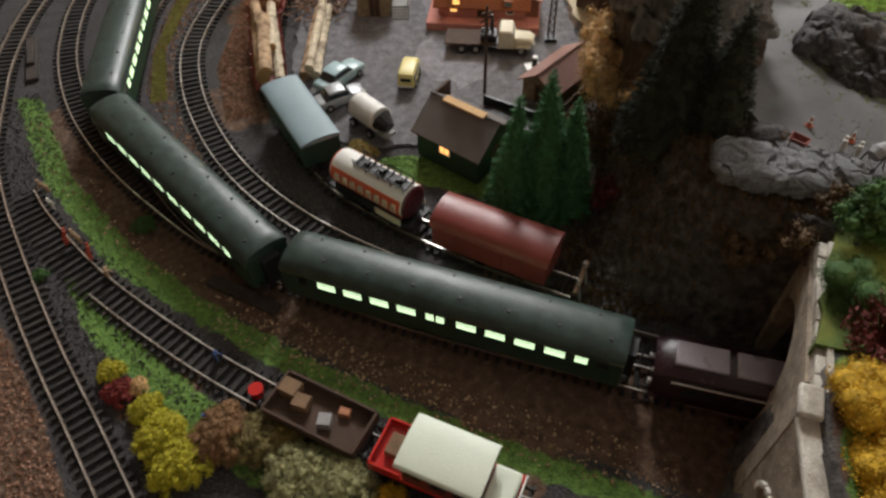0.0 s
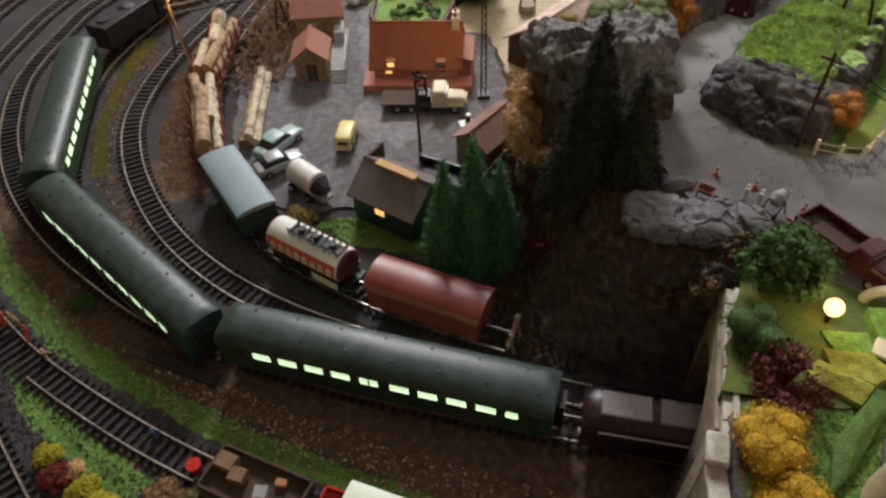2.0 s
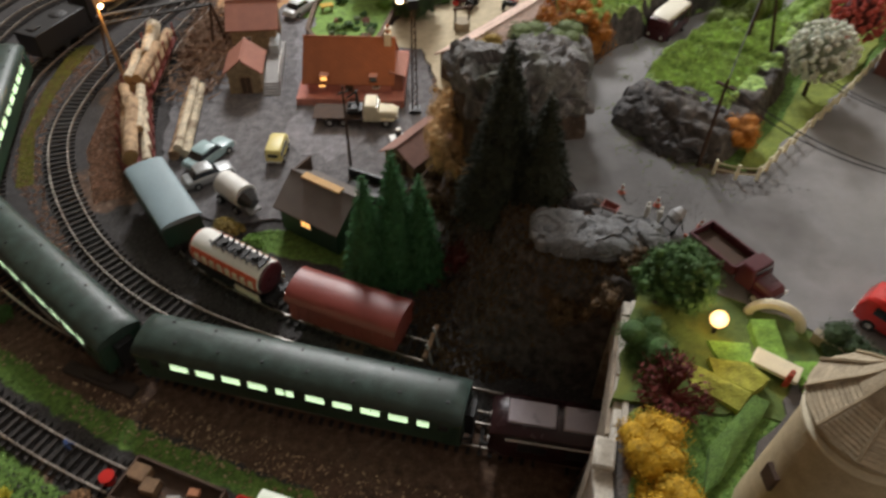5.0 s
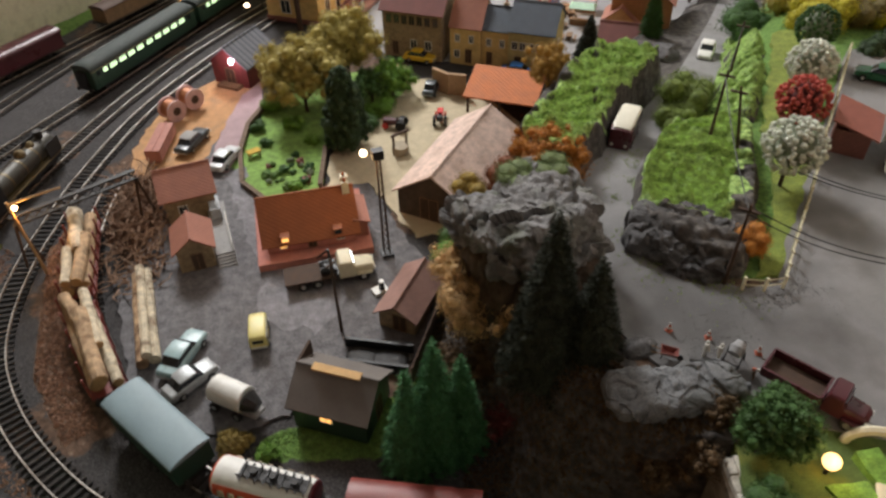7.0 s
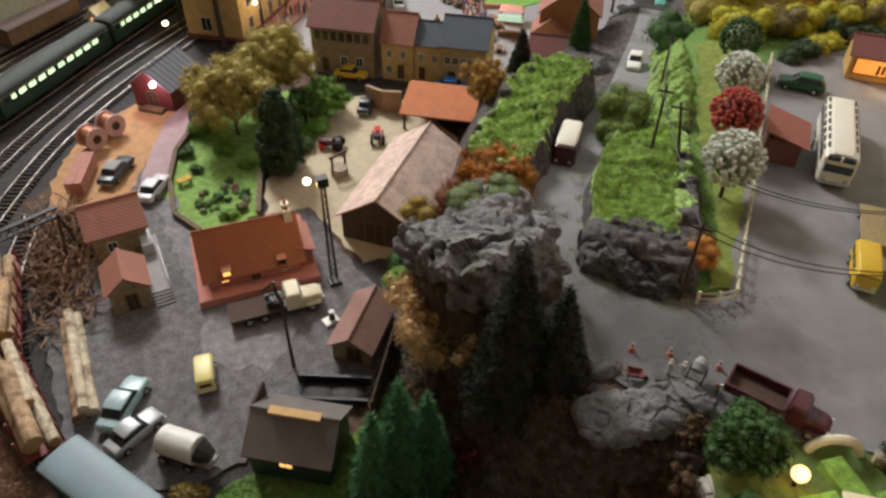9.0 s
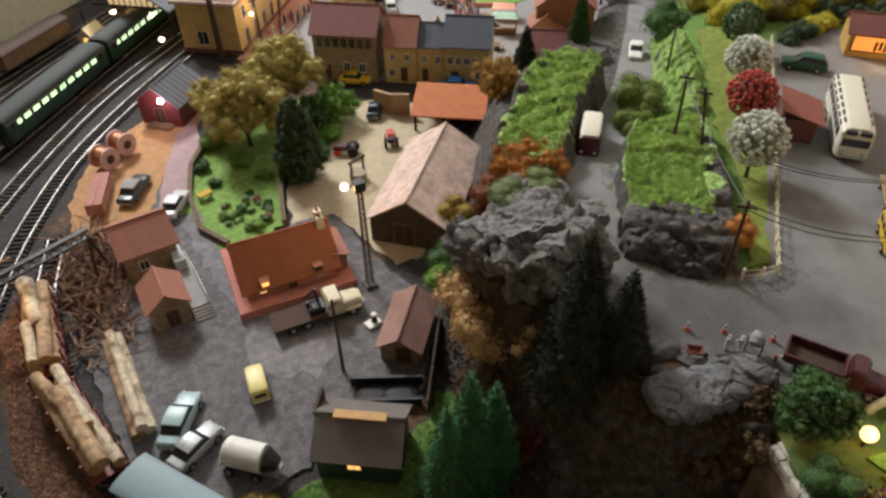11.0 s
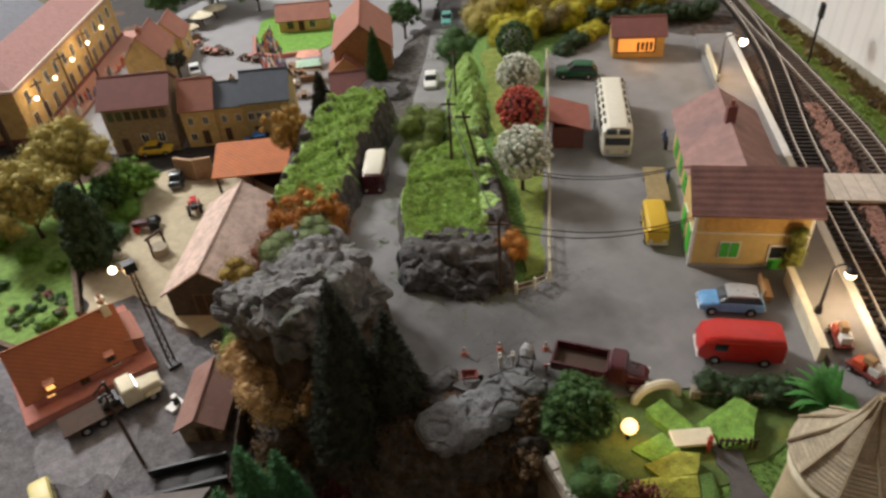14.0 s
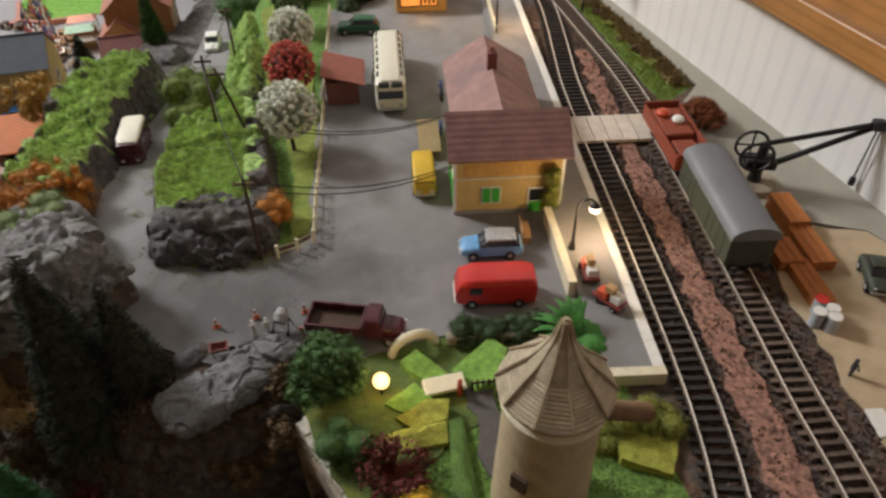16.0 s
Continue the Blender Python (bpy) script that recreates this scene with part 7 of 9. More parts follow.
part("plinth", Mesh().box(-0.1, -4.12, 0, 5.3, 4.12, 0.3), GREY, sb)

solid("platform", Mesh().prism([(38.9, 21.9), (79.3, 57.9), (85, 63.2), (82.5, 65.8), (76.4, 60.8), (36.9, 24.2)], LOT - 0.3, LOT + 0.55), ASPHALT, label="grey asphalt station platform", category="platform", kind="structure")
ed = thing("platform_edge", 0, 0, 0, 0, "white painted stone edge of the platform", "kerb", kind="structure")
a0, b0 = Vector((38.9, 21.6, 0)), Vector((85.2, 62.8, 0))
dirv = (b0 - a0).normalized()
for k in range(25):
    p0 = a0 + (b0 - a0) * (k / 25)
    L = (b0 - a0).length / 25
    m = Matrix.Translation((p0.x, p0.y, 0)) @ Matrix.Rotation(math.atan2(dirv.y, dirv.x), 4, "Z")
    part("kerb_stone", Mesh().box(0.02, -0.32, LOT - 0.3, L - 0.02, 0.32, LOT + 0.68, m), WHITE, ed)
m = Matrix.Translation((38.9, 21.6, 0)) @ Matrix.Rotation(math.atan2(2.6, -2.2), 4, "Z")
part("end_stone", Mesh().box(-0.3, -0.35, LOT - 0.3, 3.4, 0.35, LOT + 0.85, m), CREAM, ed, bevel=0.06)


def low_wall(ax, ay, bx, by, z, hgt, mm, label, thick=0.22):
    L = math.hypot(bx - ax, by - ay)
    return solid("wall_low", Mesh().box(0, -thick, 0, L, thick, hgt).box(-0.05, -thick - 0.06, hgt, L + 0.05, thick + 0.06, hgt + 0.15), mm, ax, ay, z, math.degrees(math.atan2(by - ay, bx - ax)), label, "wall", kind="structure")


low_wall(41.7, 29.3, 47.6, 34.8, LOT + 0.05, 1.3, CREAM, "low cream wall between forecourt and platform")
low_wall(72.4, 56.4, 78.8, 61.9, LOT + 0.05, 1.2, CREAM, "low cream wall beside the station platform", 0.1)
solid("bench", Mesh().box(-1.0, -0.35, 0.5, 1.0, 0.35, 0.65).box(-1.0, 0.25, 0.65, 1.0, 0.38, 1.2).box(-0.9, -0.3, 0, -0.75, 0.3, 0.5).box(0.75, -0.3, 0, 0.9, 0.3, 0.5), WOOD_PALE, 45.2, 35.2, LOT + 0.1, 40, "pale wooden bench by the low wall", "bench")
fb = thing("flat_trailer", 51.0, 48.9, LOT + 0.1, 42, "tan wooden flat trailer beside the yellow van", "trailer")
part("deck", Mesh().box(-2.7, -0.95, 0.55, 2.7, 0.95, 0.75), mat("tan_boards", (0.34, 0.25, 0.12), 0.8, var=0.25), fb, bevel=0.04)
wheels(fb, (-1.6, 1.6), 0.8, 0.3)
crs = thing("level_crossing", 61.8, 37.6, LOT + 0.1, su, "pale planked foot crossing over the tracks", "crossing", kind="structure")
for k in range(8):
    part("plank", Mesh().box(-2.1, -5.4 + k * 1.3, 0.05, 2.1, -5.4 + k * 1.3 + 1.22, 0.36), mat("pale_planks", (0.62, 0.55, 0.46), 0.85, var=0.2, per_object=0.1), crs)
rs = thing("bus_shelter", 53.0, 60.9, LOT + 0.1, 42, "open red-roofed wooden shelter beside the fence", "shelter")
part("back_wall", Mesh().box(-2.2, 1.5, 0, 2.2, 1.65, 2.9), TILE_MAROON, rs)
for s in (-1, 1):
    part("side_wall", Mesh().box(s * 2.15 - 0.07, -1.4, 0, s * 2.15 + 0.07, 1.6, 2.3), TILE_MAROON, rs)
part("roof_slope", Mesh().add([(-2.6, -2.0, 2.2), (2.6, -2.0, 2.2), (2.6, 2.0, 3.3), (-2.6, 2.0, 3.3), (-2.6, -2.0, 2.05), (2.6, -2.0, 2.05), (2.6, 2.0, 3.15), (-2.6, 2.0, 3.15)], [(0, 1, 2, 3), (7, 6, 5, 4), (0, 4, 5, 1), (1, 5, 6, 2), (2, 6, 7, 3), (3, 7, 4, 0)]), mat("shelter_roof", (0.30, 0.10, 0.07), 0.8, var=0.2), rs)
ks = house(74.6, 69.0, LOT + 0.1, -46.5, 6.0, 4.4, 2.9, 4.3, mat("kiosk_wood", (0.55, 0.33, 0.1), 0.7, var=0.15), TILE_MAROON, "small lit wooden kiosk with a mauve roof", (), over=0.3, category="kiosk", name="kiosk")
fr = part("shop_window", Mesh().box(-2.6, -2.3, 0.6, 2.0, -2.2, 2.6), WOOD, ks)
part("lit_pane", Mesh().box(-2.4, -2.34, 0.8, 1.8, -2.28, 2.4), glow("kiosk_glow", (1.0, 0.40, 0.08), 0.6), fr, "glowing orange shop window")
for k in range(4):
    part("goods", Mesh().box(-0.2 + k * 0.5, -2.38, 0.9 + 0.1 * (k % 2), 0.1 + k * 0.5, -2.33, 2.0), WOOD_DARK, fr)


def street_lamp(x, y, z, hgt, turn, label, arm=1.0, bulb=0.38, mm=None, light=LIT_LAMP):
    s = thing("street_lamp", x, y, z, turn, label, "street lamp", "street lamps")
    part("base", Mesh().rod((0, 0, 0), (0, 0, 0.6), 0.28, 0.18, 10), mm or DARK, s)
    m = Mesh().rod((0, 0, 0.5), (0, 0, hgt - 0.6), 0.11, 0.09, 8)
    pts = [(arm / 2 - arm / 2 * math.cos(a), 0, hgt - 0.6 + 0.6 * math.sin(a)) for a in np.linspace(0, math.pi, 7)]
    for p, q in zip(pts, pts[1:]):
        m.rod(p, q, 0.08, n=6)
    part("post", m, mm or DARK, s)
    part("shade", Mesh().rod((arm, 0, hgt - 0.75), (arm, 0, hgt - 0.4), 0.42, 0.12, 10), mm or DARK, s)
    part("bulb", Mesh().ball((arm, 0, hgt - 0.9), bulb), light, s, "glowing warm bulb")
    return s


street_lamp(45.6, 31.5, LOT + 0.55, 4.3, -40, "black curved platform lamp with a lit bulb", 1.3)
street_lamp(72.7, 56.5, LOT + 0.1, 5.7, -40, "dark platform lamp with a lit bulb", 2.0, 0.45)
yl = thing("lamp_post", 11.5, 71.5, 0.05, 0, "tall dark lattice post with a lit lamp", "street lamp")
for dx, dy in ((-0.16, -0.16), (0.16, -0.16), (0.16, 0.16), (-0.16, 0.16)):
    part("leg", Mesh().rod((dx * 1.8, dy * 1.8, 0), (dx, dy, 11.6), 0.06, n=5), WOOD_DARK, yl)
lat = Mesh()
for k in range(14):
    z0 = 0.4 + k * 0.8
    lat.rod((-0.22, -0.2, z0), (0.22, -0.2, z0 + 0.8), 0.035, n=4).rod((0.22, 0.2, z0), (-0.22, 0.2, z0 + 0.8), 0.035, n=4).rod((-0.2, 0.22, z0), (-0.2, -0.22, z0 + 0.8), 0.035, n=4)
part("lattice", lat, WOOD_DARK, yl)
part("footing", Mesh().box(-0.6, -0.6, 0, 0.6, 0.6, 0.35), DARK, yl)
part("arm", Mesh().rod((0, 0, 11.7), (-1.2, 0.4, 11.9), 0.07, n=6), WOOD_DARK, yl)
part("head", Mesh().box(-0.5, -0.3, 11.3, 0.5, 0.5, 12.2), DARK, yl)
part("bulb", Mesh().ball((-1.2, 0.4, 11.9), 0.34), LIT_LAMP, yl, "glowing warm bulb")
y2 = thing("telegraph_pole", 5.2, 62.9, 0.05, 30, "slender dark wooden pole in the yard", "pole")
part("mast", Mesh().rod((0, 0, 0), (0, 0, 8.6), 0.16, 0.1, 8), WOOD_DARK, y2)
part("cross_arm", Mesh().box(-0.5, -0.07, 7.9, 0.5, 0.07, 8.05), WOOD_DARK, y2)
gl = thing("globe_lamp", 28.0, 34.2, LOT - 0.15, 0, "short post lamp with a warm glowing globe", "street lamp")
part("post", Mesh().rod((0, 0, 0), (0, 0, 0.9), 0.12, n=8), DARK, gl)
part("globe", Mesh().ball((0, 0, 1.3), 0.5, seg=16, rows=12), glow("lit_globe", (1.0, 0.6, 0.24), 2.6), gl, "glowing round glass globe", smooth=True)
sg = thing("signal_lamp", -20.6, 79.6, 0.05, 0, "leaning wooden lamp post lit orange", "street lamp")
part("post", Mesh().rod((0, 0, 0), (-0.6, 0.8, 8.2), 0.17, 0.13, 8), WOOD_PALE, sg)
part("arm", Mesh().rod((-0.6, 0.8, 7.9), (3.8, 2.2, 7.9), 0.1, n=6), WOOD_PALE, sg)
part("bulb", Mesh().ball((-0.2, 0.9, 7.4), 0.25), LIT_LAMP, sg, "glowing orange bulb")
gn = thing("signal_gantry", -13.6, 84.6, 0.05, 22, "dark lattice signal gantry over the tracks", "signal gantry")
gm = Mesh()
for k in range(12):
    x = -9 + k
    gm.rod((x, 0, 5.0), (x + 1, 0, 5.9), 0.06, n=4).rod((x + 1, 0, 5.0), (x, 0, 5.9), 0.06, n=4)
part("lattice", gm, DARK, gn)
for zz in (5.0, 5.9):
    part("chord", Mesh().box(-9, -0.25, zz - 0.08, 3, 0.25, zz + 0.08), DARK, gn)
for x in (-8.8, 2.8):
    for dx in (-0.8, 0.8):
        part("leg", Mesh().rod((x + dx, 0, 0), (x, 0, 5.2), 0.14, n=6), WOOD_DARK, gn)
sl = thing("signal", 84.6, 52.2, LOT, 40, "dark railway signal post by the wall", "signal")
part("post", Mesh().rod((0, 0, 0), (0, 0, 6.2), 0.14, n=6), DARK, sl)
part("head", Mesh().box(-0.45, -0.2, 5.2, 0.45, 0.2, 6.8), BLACK, sl, bevel=0.06)
part("red_light", Mesh().ball((0, -0.2, 6.3), 0.18), BRIGHT_RED, sl)

# the garden's edge and its beds
for ax, ay, bx, by in ((3.4, 104.6, 0.9, 100.4), (0.9, 100.4, -0.6, 94.6), (-0.6, 94.6, -1.0, 88), (-1.0, 88, 1.0, 84), (9.2, 92.2, 7.2, 84.6)):
    low_wall(ax, ay, bx, by, 0.05, 0.55, mat("garden_kerb", (0.16, 0.11, 0.075), 0.9, var=0.4), "low brown garden edging beside the lane", 0.2)
gt = thing("garden_table", 0.9, 93.6, 0.1, 20, "small yellow garden table", "table")
part("tabletop", Mesh().box(-0.8, -0.5, 0.6, 0.8, 0.5, 0.75), mat("yellow_cloth", (0.6, 0.38, 0.04), 0.8), gt, bevel=0.05)
for px in (-0.6, 0.6):
    for py in (-0.35, 0.35):
        part("leg", Mesh().box(px - 0.06, py - 0.06, 0, px + 0.06, py + 0.06, 0.6), WOOD, gt)

# fence, poles and wires along the forecourt
FENCE = [(32.4, 48.0), (34.9, 47.1), (36.6, 48.5), (38.5, 50.3), (44.7, 55.9), (50.6, 61.5), (60, 70.2), (66.5, 76.3)]
fe = thing("rail_fence", 0, 0, 0, 0, "weathered pale wooden rail fence along the grass", "fence")
line = curve(FENCE, 1.5)
FENCE_WOOD = mat("fence_wood", (0.74, 0.69, 0.48), 0.85, var=0.25)
for p, a in line:
    part("post", Mesh().box(p.x - 0.09, p.y - 0.09, LOT, p.x + 0.09, p.y + 0.09, LOT + 1.3), FENCE_WOOD, fe)
for (p, a), (q, b) in zip(line, line[1:]):
    for zz in (0.55, 1.1):
        part("fence_rail", Mesh().rod((p.x, p.y, LOT + zz), (q.x, q.y, LOT + zz + random.uniform(-0.05, 0.05)), 0.06, n=4), FENCE_WOOD, fe)


def pole(x, y, hgt, lean=(0, 0), label="dark wooden telegraph pole with insulators"):
    z = at(x, y)
    s = thing("telegraph_pole", x, y, z, 42, label, "pole", "telegraph poles")
    part("mast", Mesh().rod((0, 0, -0.2), (lean[0], lean[1], hgt), 0.15, 0.1, 8), WOOD_DARK, s)
    part("cross_arm", Mesh().box(lean[0] - 0.1, lean[1] - 0.7, hgt - 0.6, lean[0] + 0.1, lean[1] + 0.7, hgt - 0.45), WOOD_DARK, s)
    return Vector((x, y, z + hgt - 0.5))


pa = pole(31.6, 48.9, 7.4)
pb = pole(40.2, 64.2, 6.2, (0.5, 0))
pc = pole(41.4, 61.8, 6.4, (-1.6, 1.0), "leaning dark wooden pole")
pd = pole(54.5, 80.0, 6.0)


def wire(a, b, sag, label):
    pts = [a.lerp(b, k / 14) - Vector((0, 0, sag * 4 * (k / 14) * (1 - k / 14))) for k in range(15)]
    side = (b - a).cross(Vector((0, 0, 1))).normalized() * 0.05
    m = Mesh().loft([[p + side, p + Vector((0, 0, 0.05)), p - side, p - Vector((0, 0, 0.05))] for p in pts])
    solid("wire", m, BLACK, label=label, category="wire", group="sagging wires")


for off in (-0.3, 0.3):
    wire(pa + Vector((off, off, 0)), Vector((45.6 + off, 41.0, LOT + 4.2)), 1.5, "black sagging wire from a pole to the station")
    wire(Vector((41.3, 57.0, LOT + 3.4)) + Vector((off, 0, 0)), Vector((49.6 + off, 46.6, LOT + 4.0)), 1.0, "black sagging wire over the forecourt")
wire(pb, pa, 0.6, "black wire between two poles")
wire(pb, pd, 0.6, "black wire between two poles")

# loading yard beyond the siding
cr = thing("hand_crane", 61.9, 24.0, LOT + 0.08, -59, "black iron hand crane with a long jib", "crane")
part("base_plate", Mesh().rod((0, 0, 0), (0, 0, 0.35), 1.5, 1.4, 18), PLASTER, cr)
part("column", Mesh().rod((0, 0, 0.3), (0, 0, 2.8), 0.4, 0.3, 10), BLACK, cr)
part("frame", Mesh().box(-0.9, -0.55, 1.4, 0.9, 0.55, 2.0), BLACK, cr, bevel=0.08)
for s in (-1, 1):
    wm = Mesh()
    for k in range(16):
        a, b = 2 * math.pi * k / 16, 2 * math.pi * (k + 1) / 16
        wm.rod((-0.5 + 0.95 * math.cos(a), s * 0.7, 2.4 + 0.95 * math.sin(a)), (-0.5 + 0.95 * math.cos(b), s * 0.7, 2.4 + 0.95 * math.sin(b)), 0.1, n=5)
        if k % 4 == 0:
            wm.rod((-0.5, s * 0.7, 2.4), (-0.5 + 0.95 * math.cos(a), s * 0.7, 2.4 + 0.95 * math.sin(a)), 0.07, n=4)
    part("hand_wheel", wm, BLACK, cr)
part("jib", Mesh().rod((0.6, 0, 1.5), (5.85, 0, 4.55), 0.2, 0.16, 8), BLACK, cr)
part("tie_bar", Mesh().rod((-0.2, 0, 2.9), (5.85, 0, 4.7), 0.16, n=6), BLACK, cr)
part("jib_head", Mesh().box(5.45, -0.3, 4.3, 6.15, 0.3, 4.9), BLACK, cr, bevel=0.08)
for s in (-1, 1):
    part("chain", Mesh().rod((5.85 + 0.1 * s, s * 0.15, 4.5), (5.75 + 0.03 * s, s * 0.08, 0.9), 0.05, n=5), BLACK, cr)
part("hook", Mesh().box(5.57, -0.16, 0.35, 5.93, 0.16, 0.95), BLACK, cr, bevel=0.1)
cr.scale = (1.3, 1.3, 1.3)
OR_WOOD = mat("orange_timber", (0.48, 0.17, 0.045), 0.8, var=0.25)
for x, y, L, w, hh, t in ((58.8, 20.4, 3.6, 0.8, 1.3, -48), (56.0, 17.9, 4.0, 0.9, 0.9, -48), (52.4, 16.9, 4.2, 0.8, 0.7, -48), (54.2, 19.2, 2.6, 0.9, 0.9, -48)):
    tb = thing("timber_stack", x, y, LOT + 0.08, t + 90, "stack of orange sawn timber", "timber", "timber stacks")
    for j in range(3):
        for k in range(2):
            part("beam", Mesh().box(-L / 2, -w + 2 * w * j / 3 + 0.03, hh * k / 2, L / 2, -w + 2 * w * (j + 1) / 3 - 0.03, hh * (k + 1) / 2 - 0.03), OR_WOOD, tb)
for x, y, top in ((49.0, 15.5, WHITE), (49.8, 14.9, WHITE), (50.2, 15.7, BRIGHT_RED), (49.1, 14.6, WHITE)):
    br = thing("barrel", x, y, LOT + 0.08, 0, "pale blue-grey metal barrel", "barrel", "barrels")
    part("shell", Mesh().rod((0, 0, 0), (0, 0, 1.2), 0.42, n=14), mat("barrel_paint", (0.42, 0.46, 0.5), 0.5, var=0.15), br)
    part("lid", Mesh().rod((0, 0, 1.2), (0, 0, 1.27), 0.44, n=14), top, br)
wb = thing("work_bench", 42.6, 10.4, LOT + 0.1, 40, "small white-topped bench on the sand", "bench")
part("top", Mesh().box(-0.9, -0.5, 0.8, 0.9, 0.5, 1.0), WHITE, wb)
for dx, dy in ((-0.8, -0.4), (0.8, -0.4), (0.8, 0.4), (-0.8, 0.4)):
    part("leg", Mesh().box(dx - 0.08, dy - 0.08, 0, dx + 0.08, dy + 0.08, 0.8), WOOD_DARK, wb)
for x, y, t in ((43.9, 29.2, 40), (42.2, 26.8, 80)):
    lt = thing("luggage_cart", x, y, LOT + 0.58, t, "red luggage cart piled with pale boxes", "cart", "luggage carts")
    part("deck", Mesh().box(-1.1, -0.5, 0.35, 1.1, 0.5, 0.5), WAGON_RED, lt)
    part("box", Mesh().box(-0.9, -0.4, 0.5, -0.2, 0.3, 1.1), WHITE, lt, bevel=0.05)
    part("box", Mesh().box(0.0, -0.35, 0.5, 0.8, 0.4, 1.0), ORANGE_RED, lt, bevel=0.05)
    part("box", Mesh().box(-0.4, -0.2, 1.1, 0.3, 0.3, 1.6), WOOD_PALE, lt, bevel=0.05)
    wheels(lt, (-0.7, 0.7), 0.45, 0.2)

# ---- tunnel mouth, tower and garden ----
pt = thing("tunnel_portal", 21.62, 29.4, 0, 73, "weathered stone tunnel portal with a pale parapet", "tunnel portal")
n = 14
L = 7.4
arc = [(4.3 + 2.9 * math.cos(math.pi * k / n), 4.6 + 2.9 * math.sin(math.pi * k / n)) for k in range(n + 1)]
pm = Mesh()
inner = [(7.2, 0)] + arc + [(1.4, 0)]
outer = [(L + 0.6, 0)] + [(L + 0.6 - (L + 1.6) * k / n, 9.4) for k in range(n + 1)] + [(-1.0, 0)]
for y0 in (-0.6, 0.6):
    for k in range(len(outer) - 1):
        q = [(outer[k][0], y0, outer[k][1]), (outer[k + 1][0], y0, outer[k + 1][1]), (inner[k + 1][0], y0, inner[k + 1][1]), (inner[k][0], y0, inner[k][1])]
        pm.add(q, [(0, 1, 2, 3) if y0 > 0 else (3, 2, 1, 0)])
for ln, flip in ((outer, 0), (inner, 1)):
    for k in range(len(ln) - 1):
        q = [(ln[k][0], -0.6, ln[k][1]), (ln[k + 1][0], -0.6, ln[k + 1][1]), (ln[k + 1][0], 0.6, ln[k + 1][1]), (ln[k][0], 0.6, ln[k][1])]
        pm.add(q, [(0, 1, 2, 3) if flip else (3, 2, 1, 0)])
STAINED = mat("stained_stone", (0.36, 0.30, 0.23), 0.9, var=0.5, feature=0.8, bump=0.8, stain=0.85, stain_colour=(0.12, 0.085, 0.055))
part("portal_wall", pm, STAINED, pt)
PARA = mat("pale_parapet", (0.64, 0.60, 0.52), 0.9, var=0.3, feature=0.5, bump=0.9, stain=0.5, stain_colour=(0.22, 0.17, 0.11))
for k in range(9):
    x = -1.95 + k * 1.08
    part("parapet_stone", Mesh().box(x, -0.42, 9.4, x + 1.06, 0.4, 10.05 + 0.05 * math.sin(k * 1.7)), PARA, pt, bevel=0.06)
    part("coping_strip", Mesh().box(x, -0.36, 10.0, x + 1.07, -0.04, 10.32 + 0.04 * math.sin(k * 2.3)), PARA, pt, bevel=0.05)
part("pier", Mesh().box(-3.5, 0.15, 0, -2.0, 1.15, 10.2), STAINED, pt, bevel=0.1)
part("pier_cap", Mesh().box(-3.6, 0.1, 10.2, -1.9, 1.2, 10.62), PARA, pt, bevel=0.14)
wing = thing("wing_wall", 20.05, 26.4, 0, -97, "stained stone wing wall beside the tunnel mouth", "wall")
part("wall", Mesh().add([(0, -0.5, 0), (12, -0.5, 0), (12, -0.5, 8.6), (0, -0.5, 9.8), (0, 0.5, 0), (12, 0.5, 0), (12, 0.5, 8.6), (0, 0.5, 9.8)], [(0, 1, 2, 3), (7, 6, 5, 4), (3, 2, 6, 7), (1, 5, 6, 2), (0, 3, 7, 4)]), STAINED, wing)
part("coping", Mesh().add([(0, -0.55, 9.8), (12, -0.55, 8.6), (12, 0.5, 8.6), (0, 0.5, 9.8), (0, -0.5, 10.15), (12, -0.5, 8.95), (12, 0.45, 8.95), (0, 0.45, 10.15)], [(3, 2, 1, 0), (4, 5, 6, 7), (0, 1, 5, 4), (1, 2, 6, 5), (2, 3, 7, 6), (3, 0, 4, 7)]), PARA, wing, bevel=0.1)
for k in range(9):
    a = math.pi * k / 8
    part("arch_stone", Mesh().box(-0.22, -0.2, -0.16, 0.22, 0.2, 0.16, Matrix.Translation((2.4 + 1.3 * math.cos(a), -0.5, 4.6 + 1.3 * math.sin(a))) @ Matrix.Rotation(math.pi / 2 - a, 4, "Y")), PARA, wing, bevel=0.04)

ml = thing("windmill_tower", 28.0, 23.4, LOT - 0.7, 0, "round tan stone tower with a pointed slatted roof", "tower")
ring28 = [2 * math.pi * k / 28 for k in range(28)]
part("wall", Mesh().loft([[(r * math.cos(a), r * math.sin(a), z) for a in ring28] for z, r in ((0, 2.5), (3, 2.4), (6, 2.3), (9.9, 2.2))]), MILL_WALL, ml)
part("ledge", Mesh().loft([[(r * math.cos(a), r * math.sin(a), z) for a in ring28] for z, r in ((8.9, 2.2), (9.0, 2.42), (9.15, 2.42), (9.25, 2.2))]), CREAM, ml, "cream ring below the roof")
part("roof_base", Mesh().loft([[(r * math.cos(a), r * math.sin(a), z) for a in ring28] for z, r in ((9.75, 2.0), (9.85, 2.56), (10.0, 2.6), (11.35, 1.25), (12.6, 0.55), (13.9, 0.14))]), mat("mill_roof_plain", (0.42, 0.35, 0.24), 0.9, var=0.25, feature=0.5, bump=0.5), ml)
MILL_SLATS = mat("mill_slats", (0.44, 0.37, 0.26), 0.85, var=0.25, feature=0.4, bump=0.6, per_object=0.12)
MILL_RIBS = mat("mill_ribs", (0.34, 0.27, 0.17), 0.85, var=0.25)
